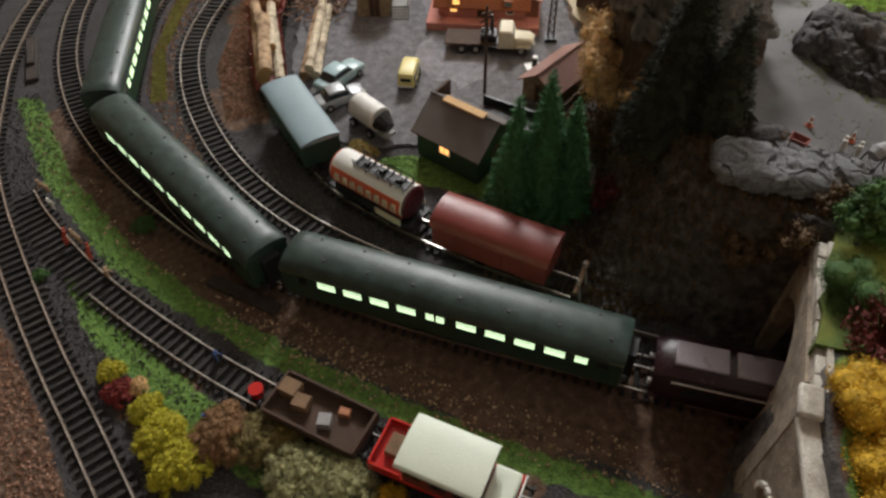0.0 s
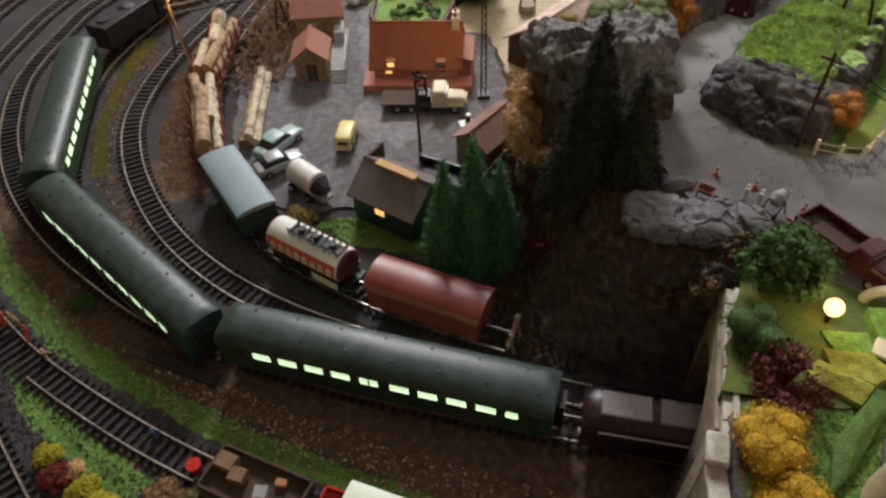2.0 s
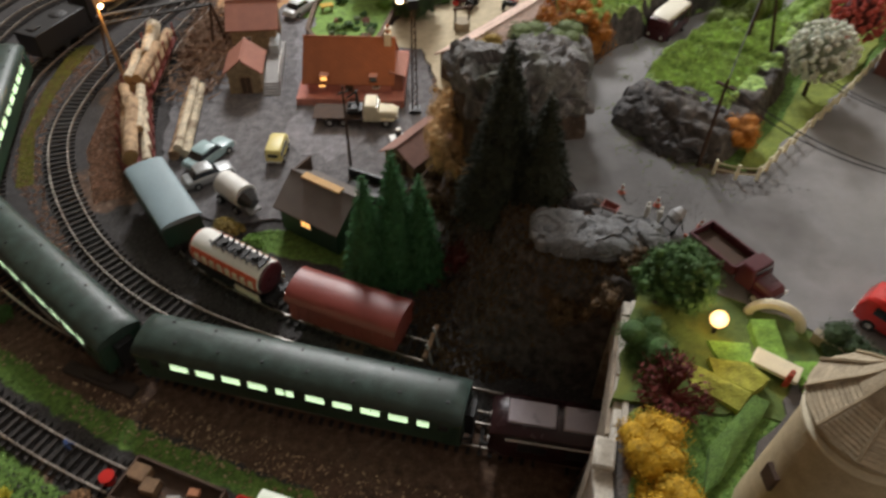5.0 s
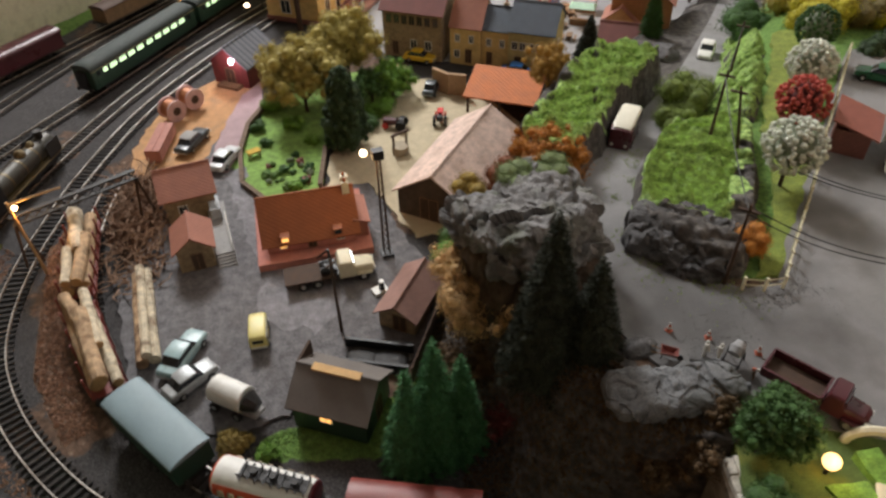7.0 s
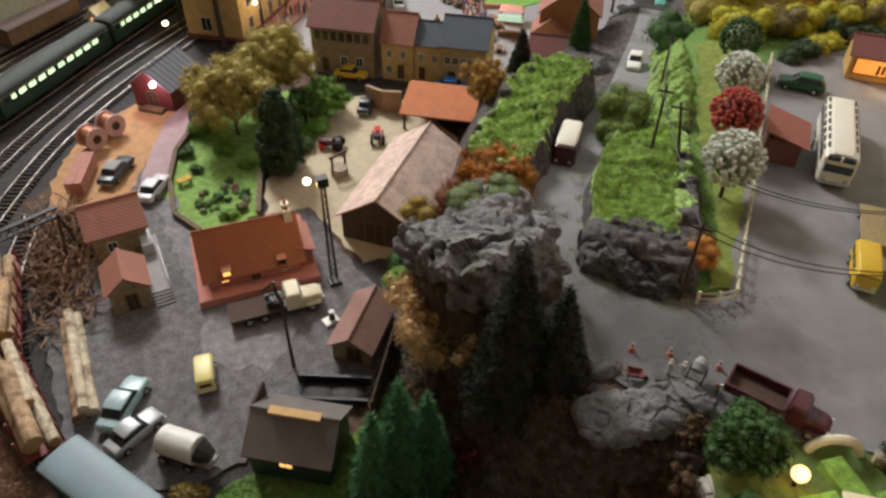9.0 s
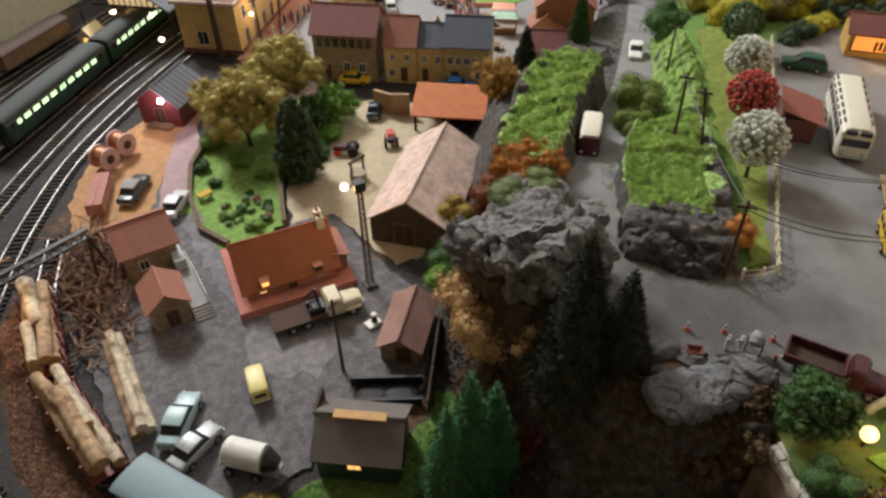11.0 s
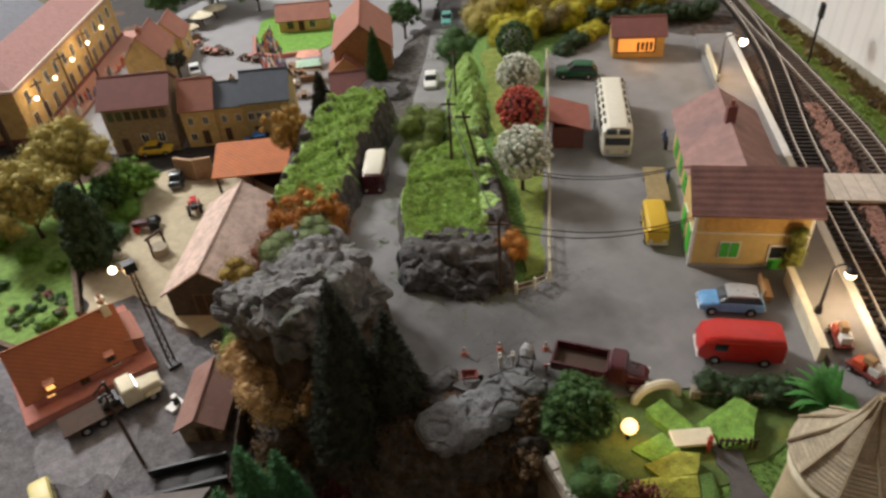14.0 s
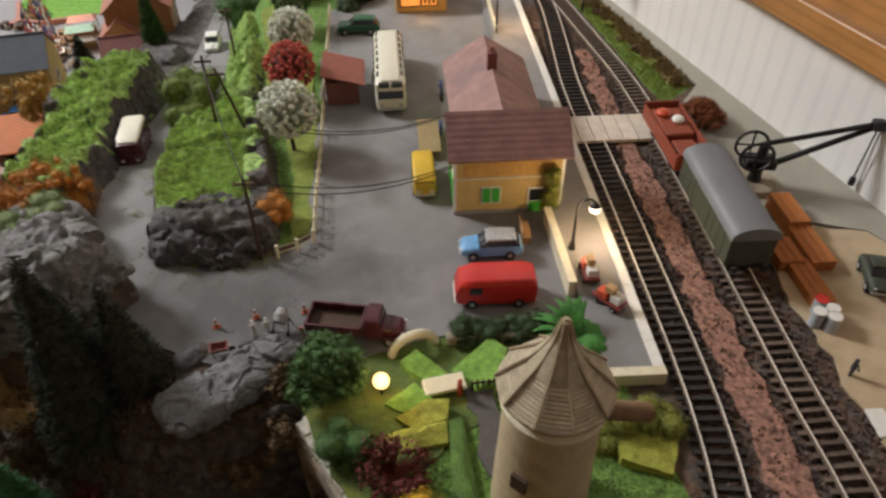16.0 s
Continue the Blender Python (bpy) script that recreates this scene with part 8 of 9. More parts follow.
for k in range(10):
    a0, a1 = 2 * math.pi * (k + 0.3) / 10, 2 * math.pi * (k + 1.26) / 10
    panel = part("roof_panel", Mesh().loft([[((0.2 + 1.1 * t) * math.cos(a0 + (a1 - a0) * u), (0.2 + 1.1 * t) * math.sin(a0 + (a1 - a0) * u), 13.8 - 2.35 * t**0.72 + 0.05 * (j % 2)) for u in (0, 0.5, 1)] for t in (0, 0.15, 0.4, 0.7, 1.0) for j in (0,)], caps=False), MILL_SLATS, ml)
    for j in range(11):
        r0, r1 = 1.2 + 0.13 * j, 1.2 + 0.13 * (j + 1.15)
        z0, z1 = 11.5 - 0.135 * j, 11.5 - 0.135 * (j + 1)
        p = [(r0 * math.cos(a0), r0 * math.sin(a0), z0), (r0 * math.cos(a1), r0 * math.sin(a1), z0), (r1 * math.cos(a1), r1 * math.sin(a1), z1 + 0.06), (r1 * math.cos(a0), r1 * math.sin(a0), z1 + 0.06)]
        part("slat", Mesh().add(p + [(x, y, z - 0.07) for x, y, z in p], [(3, 2, 1, 0), (4, 5, 6, 7), (2, 3, 7, 6), (0, 4, 7, 3), (1, 2, 6, 5), (0, 1, 5, 4)]), MILL_SLATS, panel)
    rm = Mesh()
    line = [(0.16, 13.95), (0.5, 12.75), (0.85, 12.05), (1.28, 11.5), (1.9, 10.9), (2.66, 10.08)]
    for (r0, z0), (r1, z1) in zip(line, line[1:]):
        rm.rod((r0 * math.cos(a0), r0 * math.sin(a0), z0 + 0.06), (r1 * math.cos(a0), r1 * math.sin(a0), z1 + 0.06), 0.075, n=5)
    part("roof_rib", rm, MILL_RIBS, ml)
part("finial", Mesh().rod((0, 0, 13.4), (0, 0, 14.15), 0.3, 0.1, 10), MILL_WALL, ml)
part("window", Mesh().box(-2.5, -0.4, 4.6, -2.2, 0.4, 5.6), WOOD_DARK, ml)
sh = part("shaft", Mesh().rod((1.5, -1.0, 7.4), (4.0, -3.2, 6.2), 0.5, 0.5, 12), WOOD, ml, "brown wooden shaft stub")
part("shaft_end", Mesh().rod((3.96, -3.17, 6.22), (4.06, -3.25, 6.17), 0.42, 0.42, 12), WOOD_DARK, sh)
ga = thing("garden_arch", 31.8, 34.9, LOT, -30, "cream plaster garden arch", "arch")
am_ = Mesh().loft([[((1.45 + 0.3 * math.cos(b)) * math.cos(a), 0.3 * math.sin(b), (1.35 + 0.3 * math.cos(b)) * math.sin(a) - 0.1) for b in [2 * math.pi * k / 8 for k in range(8)]] for a in np.linspace(-0.1, math.pi + 0.1, 16)])
part("hoop", am_, CREAM, ga)
low_wall(33.4, 33.5, 38.2, 27.9, LOT - 0.1, 0.7, PLASTER, "low stone garden wall")
solid("garden_slab", Mesh().box(-1.25, -0.6, 0, 1.25, 0.6, 0.25), CREAM, 30.4, 31.4, LOT + 0.42, -38, "pale stone slab on the lawn", "slab", bevel=0.06)
gf = thing("garden_fence", 32.0, 29.4, LOT + 0.02, -45, "small dark wooden garden fence", "fence")
for k in range(7):
    part("picket", Mesh().box(-1.0 + k * 0.33, -0.06, 0, -0.86 + k * 0.33, 0.06, 0.9), WOOD_DARK, gf)
part("fence_rail", Mesh().box(-1.0, 0.06, 0.5, 1.2, 0.14, 0.62), WOOD_DARK, gf)


# ---- rocks ----
def rock(x, y, z, rx, ry, rz, material, label, turn=0.0, seed=0.0, rough=0.3, boxy=0.6, cells=40, squash_low=0.4):
    """A craggy boulder: a rounded block broken up by tilted facets and folds."""
    verts, index, faces = [], {}, []

    def vertex(c):
        key = tuple(round(v * 4096) for v in c)
        if key not in index:
            e = 2 / boxy
            c = Vector(c) / sum(abs(v) ** e for v in c) ** (1 / e)
            p = Vector((rx * c.x, ry * c.y, rz * c.z * (squash_low if c.z < 0 else 1)))
            q = p / 3.2 + Vector((seed, seed * 1.7, 0))
            w = Vector((noise.noise(q * 2.3), noise.noise(q * 2.3 + Vector((9, 0, 0))), noise.noise(q * 2.3 + Vector((0, 9, 0))))) * 0.3
            d = 0.42 * noise.noise(q * 0.8) + 0.16 * noise.noise(q * 4.5) + 0.06 * noise.noise(q * 10) - 0.3 * (0.35 - abs(noise.noise(q * 2.1 + w)))
            for o, amp in ((1.0, 0.42), (2.6, 0.16)):
                u = (q + w) * o
                k = noise.voronoi(u)[1][0]
                tilt = Vector((noise.noise(k * 5.1), noise.noise(k * 5.1 + Vector((3, 0, 0))), noise.noise(k * 5.1 + Vector((0, 3, 0)))))
                d += amp * (noise.noise(k * 3.7) + 1.5 * (u - k).dot(tilt))
            out = Vector((p.x / rx**2, p.y / ry**2, p.z / rz**2)).normalized()
            index[key] = len(verts)
            verts.append(p + out * d * rough * min(rx, ry, 6.0))
        return index[key]

    line = [math.tan((2 * k / cells - 1) * math.pi / 4) for k in range(cells + 1)]
    for axis in range(3):
        for side in (-1, 1):
            for a0, a1 in zip(line, line[1:]):
                for b0, b1 in zip(line, line[1:]):
                    face = []
                    for a, b in ((a0, b0), (a1, b0), (a1, b1), (a0, b1)):
                        c = [a, b]
                        c.insert(axis, side)
                        face.append(vertex(c))
                    faces.append(face if (side > 0) == (axis != 1) else face[::-1])
    return solid("rock", Mesh().add(verts, faces), material, x, y, z, turn, label, "rock", smooth=False)


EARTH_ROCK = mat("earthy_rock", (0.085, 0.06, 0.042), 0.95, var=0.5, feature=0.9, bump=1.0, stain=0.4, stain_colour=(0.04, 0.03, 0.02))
crag = rock(19.3, 56.8, 12.3, 4.3, 5.1, 2.9, ROCK, "large craggy grey rock outcrop beside the yard", 12, 3.1, 0.42, 0.36, 84, 0.5)
crag.matrix_basis = crag.matrix_basis @ pose(0, 0, 0, -15, -3, 0)
rock(22.4, 61.6, 10.6, 3.4, 3.0, 3.0, ROCK, "mossy rock behind the grey outcrop", 30, 8.1, 0.34, 0.5, 40, 0.9)
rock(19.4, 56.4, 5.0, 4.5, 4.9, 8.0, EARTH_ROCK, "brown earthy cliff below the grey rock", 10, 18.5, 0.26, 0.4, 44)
rock(22.9, 41.5, 10.9, 4.4, 1.8, 0.9, mat("bluish_grey_rock", (0.155, 0.157, 0.16), 0.9, var=0.5, feature=1.0, bump=1.0, stain=0.5, stain_colour=(0.07, 0.075, 0.06), fine=0.12), "flat grey rock ledge overhanging the dark slope", -8, 2.2, 0.5, 0.6, 80, 0.5)
rock(22.9, 45.6, 10.2, 1.4, 1.0, 0.7, ROCK_DARK, "small dark boulder below the firs", 0, 2.2, 0.6, 0.8, 26)
face = rock(31.3, 53.2, LOT + 0.2, 3.9, 3.3, 2.1, ROCK_DARK, "dark cracked rock face at the end of the green island", -57, 9.3, 0.5, 0.62, 70, 0.8)
rock(29.9, 56.0, LOT + 0.5, 1.8, 1.5, 1.6, ROCK_DARK, "dark rock at the foot of the green island", -50, 12.4, 0.4, 0.5, 34, 0.8)
rock(52.4, 90.6, 4.2, 2.0, 2.6, 2.8, ROCK_DARK, "grey rock beside the cutting road", -46, 15.5, 0.4, 0.7, 26)


# ---- plants ----
RNG = np.random.default_rng(7)


def leaves(blobs, size, density=1.0, up=0.3, fill=0.25):
    """Leaf blades set over a cluster of blobs (x, y, z, r, squash). Returns points and faces as arrays."""
    out = []
    for bx, by, bz, r, sq in blobs:
        n = int(density * 9.0 * r * r / (size * size))
        d = RNG.normal(size=(n, 3))
        d /= np.linalg.norm(d, axis=1)[:, None]
        rr = r * (1.1 - 1.5 * fill * RNG.random(n) ** 1.4) * (1 + 0.16 * np.sin(d[:, 0] * 5 + bx) * np.cos(d[:, 1] * 6 + by) + 0.08 * np.sin(d[:, 2] * 9))
        c = d * rr[:, None] * (1, 1, sq) + (bx, by, bz)
        nrm = d + RNG.normal(size=(n, 3)) * 0.55 + (0, 0, up)
        nrm /= np.linalg.norm(nrm, axis=1)[:, None]
        t = np.cross(nrm, RNG.normal(size=(n, 3)))
        t /= np.linalg.norm(t, axis=1)[:, None] + 1e-9
        b = np.cross(nrm, t)
        s = size * (0.6 + 0.8 * RNG.random(n))[:, None]
        out.append(np.stack([c - t * s * 0.5, c + b * s * 0.34 + nrm * s * 0.15, c + t * s * 0.6, c - b * s * 0.34 + nrm * s * 0.1], 1).reshape(-1, 3))
    v = np.concatenate(out)
    return v, [(4 * i, 4 * i + 1, 4 * i + 2, 4 * i + 3) for i in range(len(v) // 4)]


def foliage(name, parent, blobs, material, size=0.22, density=1.0, core=0.78, label=""):
    m = Mesh()
    v, f = leaves(blobs, size, density)
    m.add(v.tolist(), f)
    for bx, by, bz, r, sq in blobs:
        if core:
            m.ball((bx, by, bz), r * core, sq, 10, 7)
    return part(name, m, material, parent, label)


def cluster(r, z, n, spread=0.55, squash=0.9, small=0.55):
    out = [(0, 0, z, r * 0.72, squash)]
    if small < 0.2:
        # lichen: small tufts all over a low dome
        for k in range(n):
            a, u = 2.4 * k + random.uniform(-0.5, 0.5), (k + 0.5) / n
            rim = 0.95 * math.sqrt(u) * (1 + 0.14 * math.sin(3 * a + r))
            out.append((r * rim * math.cos(a), r * rim * math.sin(a), r * squash * (1.15 * math.sqrt(max(0, 1 - 0.9 * u)) + random.uniform(-0.22, 0.08)), r * small * random.uniform(0.7, 1.3), squash))
        return out
    for k in range(n):
        a = 2.4 * k + random.uniform(-0.4, 0.4)
        h = random.uniform(-0.45, 0.6)
        out.append((r * spread * math.cos(a), r * spread * math.sin(a), z + r * h * squash, r * small * random.uniform(0.8, 1.15), squash))
    return out


def tree(x, y, z, r, trunk, material, label, n=9, size=0.24, squash=0.95, category="tree", density=1.0, small=0.55, inner=0.58):
    t = thing("tree", x, y, z, random.uniform(0, 360), label, category)
    crown_z = trunk + r * 0.75 * squash
    size = size * 0.72
    m = Mesh().rod((0, 0, -0.3), (0.1, 0, trunk * 0.6), 0.28, 0.2, 8).rod((0.1, 0, trunk * 0.6), (0, 0.1, crown_z), 0.2, 0.1, 8)
    part("trunk", m, BARK, t)
    for k in range(5):
        a = k * 1.26
        part("limb", Mesh().rod((0.05, 0, trunk * 0.7), (r * 0.6 * math.cos(a), r * 0.6 * math.sin(a), crown_z + 0.2 * r * math.sin(k * 2)), 0.11, 0.04, 6), BARK, t)
    # clumps at the limbs' ends, thin at the rim, with gaps between them
    blobs = [(0, 0, crown_z - 0.1 * r, r * inner, squash)]
    for k in range(n * 5):
        a, up = 2.39996 * k, 1 - 1.55 * (k + 0.5) / (n * 5)
        lobe = 1 + 0.22 * math.sin(3 * a + r * 7) + 0.15 * math.sin(5 * up + 2 * a)
        q = r * random.uniform(0.62, 1.0) * lobe
        flat = math.sqrt(1 - up * up)
        blobs.append((q * flat * math.cos(a), q * flat * math.sin(a), crown_z + 0.8 * q * up * squash, r * small * random.uniform(0.3, 0.56), squash))
    foliage("crown", t, blobs, material, size, density, 0.62)
    return t


def bush(x, y, z, r, material, label, n=6, size=0.2, squash=0.8, density=1.0, small=0.55):
    size = size * 0.62
    t = thing("bush", x, y, z, random.uniform(0, 360), label, "bush")
    foliage("foliage", t, cluster(r, r * 0.55 * squash, n, 0.55 if small > 0.4 else 0.72, squash, small), material, size, density, 0.78 if small > 0.4 else 0.55)
    return t


# low plants in the corner of the cottage garden
PLANTS = [(leaf_mat("grey_green_herb", (0.20, 0.26, 0.15)), "low grey-green garden plant"), (leaf_mat("dark_garden_herb", (0.045, 0.12, 0.03)), "low dark green garden plant"), (leaf_mat("rosy_herb", (0.30, 0.13, 0.11)), "low rosy flowering garden plant"), (leaf_mat("mid_green_herb", (0.13, 0.24, 0.06)), "low mid-green garden plant")]
for k in range(34):
    x, y = random.uniform(0.4, 7.0), random.uniform(85.4, 92.0)
    if x > 1.2 + 0.1 * (92 - y):
        mm, lab = PLANTS[(0, 1, 0, 3, 2, 1, 3)[k % 7]]
        bush(x, y, 0.05, random.uniform(0.28, 0.62), mm, lab, 7, 0.13, 0.8)


def fir(x, y, z, hgt, r, material, label, lean=(0, 0), needles=9000, size=0.3, rag=0.1, core=0.8):
    t = thing("fir_tree", x, y, z, random.uniform(0, 360), label, "tree", "fir trees")
    part("trunk", Mesh().rod((0, 0, -0.4), (lean[0], lean[1], hgt * 0.96), 0.25, 0.05, 8), BARK, t)
    n = needles
    # whorls of drooping boughs, each a spray of needles
    whorls = max(8, int(hgt / 0.42))
    k = (whorls * (1 - np.sqrt(RNG.random(n)))).astype(int)
    boughs = 15
    j = RNG.integers(0, boughs, n)
    seed = np.sin(k * 12.9898 + j * 78.233) * 43758.5453
    seed = seed - np.floor(seed)
    other = np.sin(k * 39.346 + j * 11.135) * 24634.6345
    other = other - np.floor(other)
    u = np.clip((k + 0.9 * other) / whorls, 0, 0.995)
    a = 2 * math.pi * (j + 0.8 * seed) / boughs + k * 2.4
    reach = r * (1 - u) ** 0.9 * (1 - rag + 2 * rag * other) + 0.1
    f = np.sqrt(RNG.random(n))
    spread = RNG.normal(size=n) * (0.16 * reach * (1.15 - f) + 0.05)
    c = np.stack([f * reach * np.cos(a) - spread * np.sin(a) + lean[0] * u, f * reach * np.sin(a) + spread * np.cos(a) + lean[1] * u, 0.35 + u * (hgt - 0.5) - 0.15 * f * reach + RNG.normal(size=n) * 0.07], 1)
    out = np.stack([np.cos(a), np.sin(a), RNG.random(n) * 0.9 - 0.3], 1) + RNG.normal(size=(n, 3)) * 0.45
    out /= np.linalg.norm(out, axis=1)[:, None]
    side = np.cross(out, RNG.normal(size=(n, 3)))
    side /= np.linalg.norm(side, axis=1)[:, None] + 1e-9
    s = size * (0.5 + 0.7 * RNG.random(n))[:, None]
    v = np.stack([c - side * s * 0.17 - out * s * 0.5, c + side * s * 0.17 - out * s * 0.5, c + out * s], 1).reshape(-1, 3)
    m = Mesh().add(v.tolist(), [(3 * i, 3 * i + 1, 3 * i + 2) for i in range(n)])
    rings = [[(q * r * core * math.cos(2 * math.pi * i / 12) + lean[0] * h, q * r * core * math.sin(2 * math.pi * i / 12) + lean[1] * h, 0.2 + h * (hgt - 0.3)) for i in range(12)] for h, q in ((0.02, 0.92), (0.25, 0.72), (0.5, 0.47), (0.75, 0.22), (0.96, 0.02))]
    m.loft(rings)
    part("needles", m, material, t)
    return t


fir(7.5, 48.4, at(7.5, 48.4), 11.2, 2.3, L_FIR, "bright green model fir in front of the green hut")
fir(9.7, 48.8, at(9.7, 48.8), 12.8, 2.7, L_FIR, "tall bright green model fir beside the hut", (-0.1, 0.2), 12000)
fir(11.5, 48.8, at(11.5, 48.8), 10.6, 2.2, L_FIR, "slim green model fir at the foot of the slope")
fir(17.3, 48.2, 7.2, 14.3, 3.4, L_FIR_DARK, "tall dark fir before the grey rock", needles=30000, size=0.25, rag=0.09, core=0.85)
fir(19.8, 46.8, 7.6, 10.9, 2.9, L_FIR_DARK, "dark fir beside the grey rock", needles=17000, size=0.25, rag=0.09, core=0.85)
fir(55.6, 98.4, at(55.6, 98.4), 7.6, 1.6, L_GREEN, "dark green fir beside the small cottage")
fir(44.4, 95.0, at(44.4, 95.0), 6.2, 1.8, L_FIR_DARK, "small dark fir behind the bank")
t = thing("tree", 11.9, 92.0, 0.05, 0, "dark green column-shaped tree in the garden", "tree")
part("trunk", Mesh().rod((0, 0, -0.2), (0, 0, 4), 0.25, 0.15, 8), BARK, t)
cone = [(0, 0, 1.6, 2.4, 0.9), (0, 0, 3.6, 2.3, 0.9), (0, 0, 5.6, 1.9, 1), (0, 0, 7.4, 1.4, 1), (0, 0, 8.9, 0.9, 1.1)]
for k in range(300):
    u, a = (k + 0.5) / 300, random.uniform(0, 6.283)
    q = 3.1 * math.sqrt(1 - u) * (0.72 + 0.28 * min(1, u * 6)) * random.uniform(0.82, 1.04)
    cone.append((q * math.cos(a), q * math.sin(a), 0.8 + 9.4 * u, random.uniform(0.2, 0.46), 1.2))
foliage("crown", t, cone, leaf_mat("dark_green_leaves", (0.026, 0.058, 0.016)), 0.13)
tree(8.6, 101.8, 0.05, 4.4, 2.2, L_GOLD, "golden autumn tree in the garden", 16, 0.3)
tree(12.6, 105.4, 0.05, 3.6, 2.6, L_GOLD, "bushy golden autumn tree in the garden", 14, 0.3)
tree(15.4, 107.4, 0.05, 4.4, 3.4, L_GOLD, "tall golden autumn tree in the garden", 14, 0.3)
tree(6.5, 107.0, 0.05, 2.8, 2.6, L_GOLD, "smaller golden tree beside the garden", 10, 0.28)
tree(20.0, 102.0, 0.05, 2.8, 0.6, L_LIGHT, "light green round tree by the gate", 9, 0.26)
for x, y, r, mm, lab in ((17.4, 98.4, 1.9, L_LIGHT, "light green bush behind the column tree"), (15.0, 95.6, 1.5, L_GREEN, "green bush beside the farmyard"), (4.4, 104.2, 1.6, L_LIGHT, "light green garden bush by the lane"), (2.0, 99.4, 1.0, L_GREEN, "low green bush by the lane"), (6.4, 98.6, 1.3, L_LIGHT, "light green bush on the lawn"), (2.6, 95.6, 0.8, L_GREEN, "small green bush beside the beds"), (4.6, 85.6, 0.9, L_LIGHT, "small green bush behind the pink house"), (8.0, 94.4, 1.0, L_LIGHT, "small green bush at the garden edge")):
    bush(x, y, 0.0, r, mm, lab, 8, 0.2, 0.75)
tree(17.0, 101.0, 0.05, 2.3, 1.4, L_GREEN, "green leafy tree by the gate", 8, 0.26)
tree(35.0, 86.6, at(35.0, 86.6) - 0.2, 2.5, 1.0, leaf_mat("ochre_leaves", (0.40, 0.23, 0.04)), "ochre autumn tree beside the shed", 10, 0.24, 1.15)
t = thing("bush", 25.5, 66.4, 10.4, 0, "large orange autumn bush above the barn", "bush")
random.seed(31)
foliage("foliage", t, [(random.uniform(-2.9, 2.7), random.uniform(-2.7, 2.3), 0.8 + random.uniform(0, 2.6), random.uniform(0.25, 0.6), 0.85) for k in range(170)] + [(-0.6, 0.4, 1.2, 2.3, 0.9), (1.2, -1.6, 0.8, 1.9, 0.8)], L_ORANGE, 0.14, 1.0, 0.6)
bush(24.2, 66.6, 10.4, 1.9, L_RUST, "low rust brown bush beside the orange one", 9, 0.22)
bush(21.6, 66.2, 9.6, 2.0, L_RUST, "rust brown bush above the barn", 8, 0.24)
bush(18.4, 66.6, 8.6, 1.7, leaf_mat("mustard_leaves", (0.3, 0.2, 0.03)), "mustard yellow bush beside the barn", 6)
bush(17.6, 67.0, 3.6, 2.0, L_GREEN, "green bush between barn and rock", 7, 0.22)
bush(16.0, 64.6, 3.0, 1.8, L_LIGHT, "light green bush at the rock's foot", 6, 0.2)
bush(21.2, 62.4, 12.9, 1.9, L_GREYGREEN, "grey-green moss tuft on the rock's top", 9, 0.16, 0.4)
bush(24.0, 62.6, 13.0, 1.6, L_GREYGREEN, "grey-green moss tuft behind the rock", 8, 0.16, 0.4)
for x, y, z, r, mm, lab in ((14.8, 58.6, 7.4, 2.5, L_TAN, "tan lichen bush clinging to the rock"), (14.6, 55.6, 6.4, 2.5, L_TAN, "brown lichen bush on the slope"), (16.8, 53.2, 7.4, 2.0, L_TAN, "pale tan lichen bush on the slope"), (13.4, 53.0, 2.2, 2.2, L_HERB, "dark brown scrub on the slope"), (16.4, 50.2, 5.4, 1.7, L_HERB, "dark brown scrub below the firs"), (14.6, 48.6, 1.2, 1.4, L_MAROON, "dark red bush at the slope's foot"), (22.4, 38.0, 8.2, 1.8, L_HERB, "brown autumn scrub above the tunnel"), (20.6, 38.8, 6.6, 1.5, L_HERB, "dry brown scrub beside the tunnel"), (24.8, 39.4, 10.2, 1.3, L_HERB, "dry brown scrub near the rock ledge")):
    t = thing("bush", x, y, z, 0, lab, "bush")
    foliage("foliage", t, [(random.uniform(-0.75, 0.75) * r, random.uniform(-0.75, 0.75) * r, r * random.uniform(0.05, 1.15), r * random.uniform(0.16, 0.4), 1.0) for k in range(30)] + [(0, 0, r * 0.4, r * 0.55, 0.9)], mm, 0.13, 0.8, 0.5)
bush(41.6, 71.0, at(41.6, 71) - 0.2, 2.2, leaf_mat("moss_green", (0.12, 0.17, 0.02)), "dark mossy bush at the road bank", 8, 0.2, 1.0)
bush(43.6, 72.8, at(43.6, 72.8), 2.6, leaf_mat("moss_green", (0.12, 0.17, 0.02)), "dark mossy bush on the road bank", 8, 0.22, 1.0)
bush(46.4, 75.6, at(46.4, 75.6), 2.4, leaf_mat("moss_green", (0.12, 0.17, 0.02)), "dark mossy bush along the road", 8, 0.22, 0.95)
bush(35.2, 51.4, LOT + 0.6, 1.35, L_ORANGE, "small orange bush beside the bank", 6, 0.18)
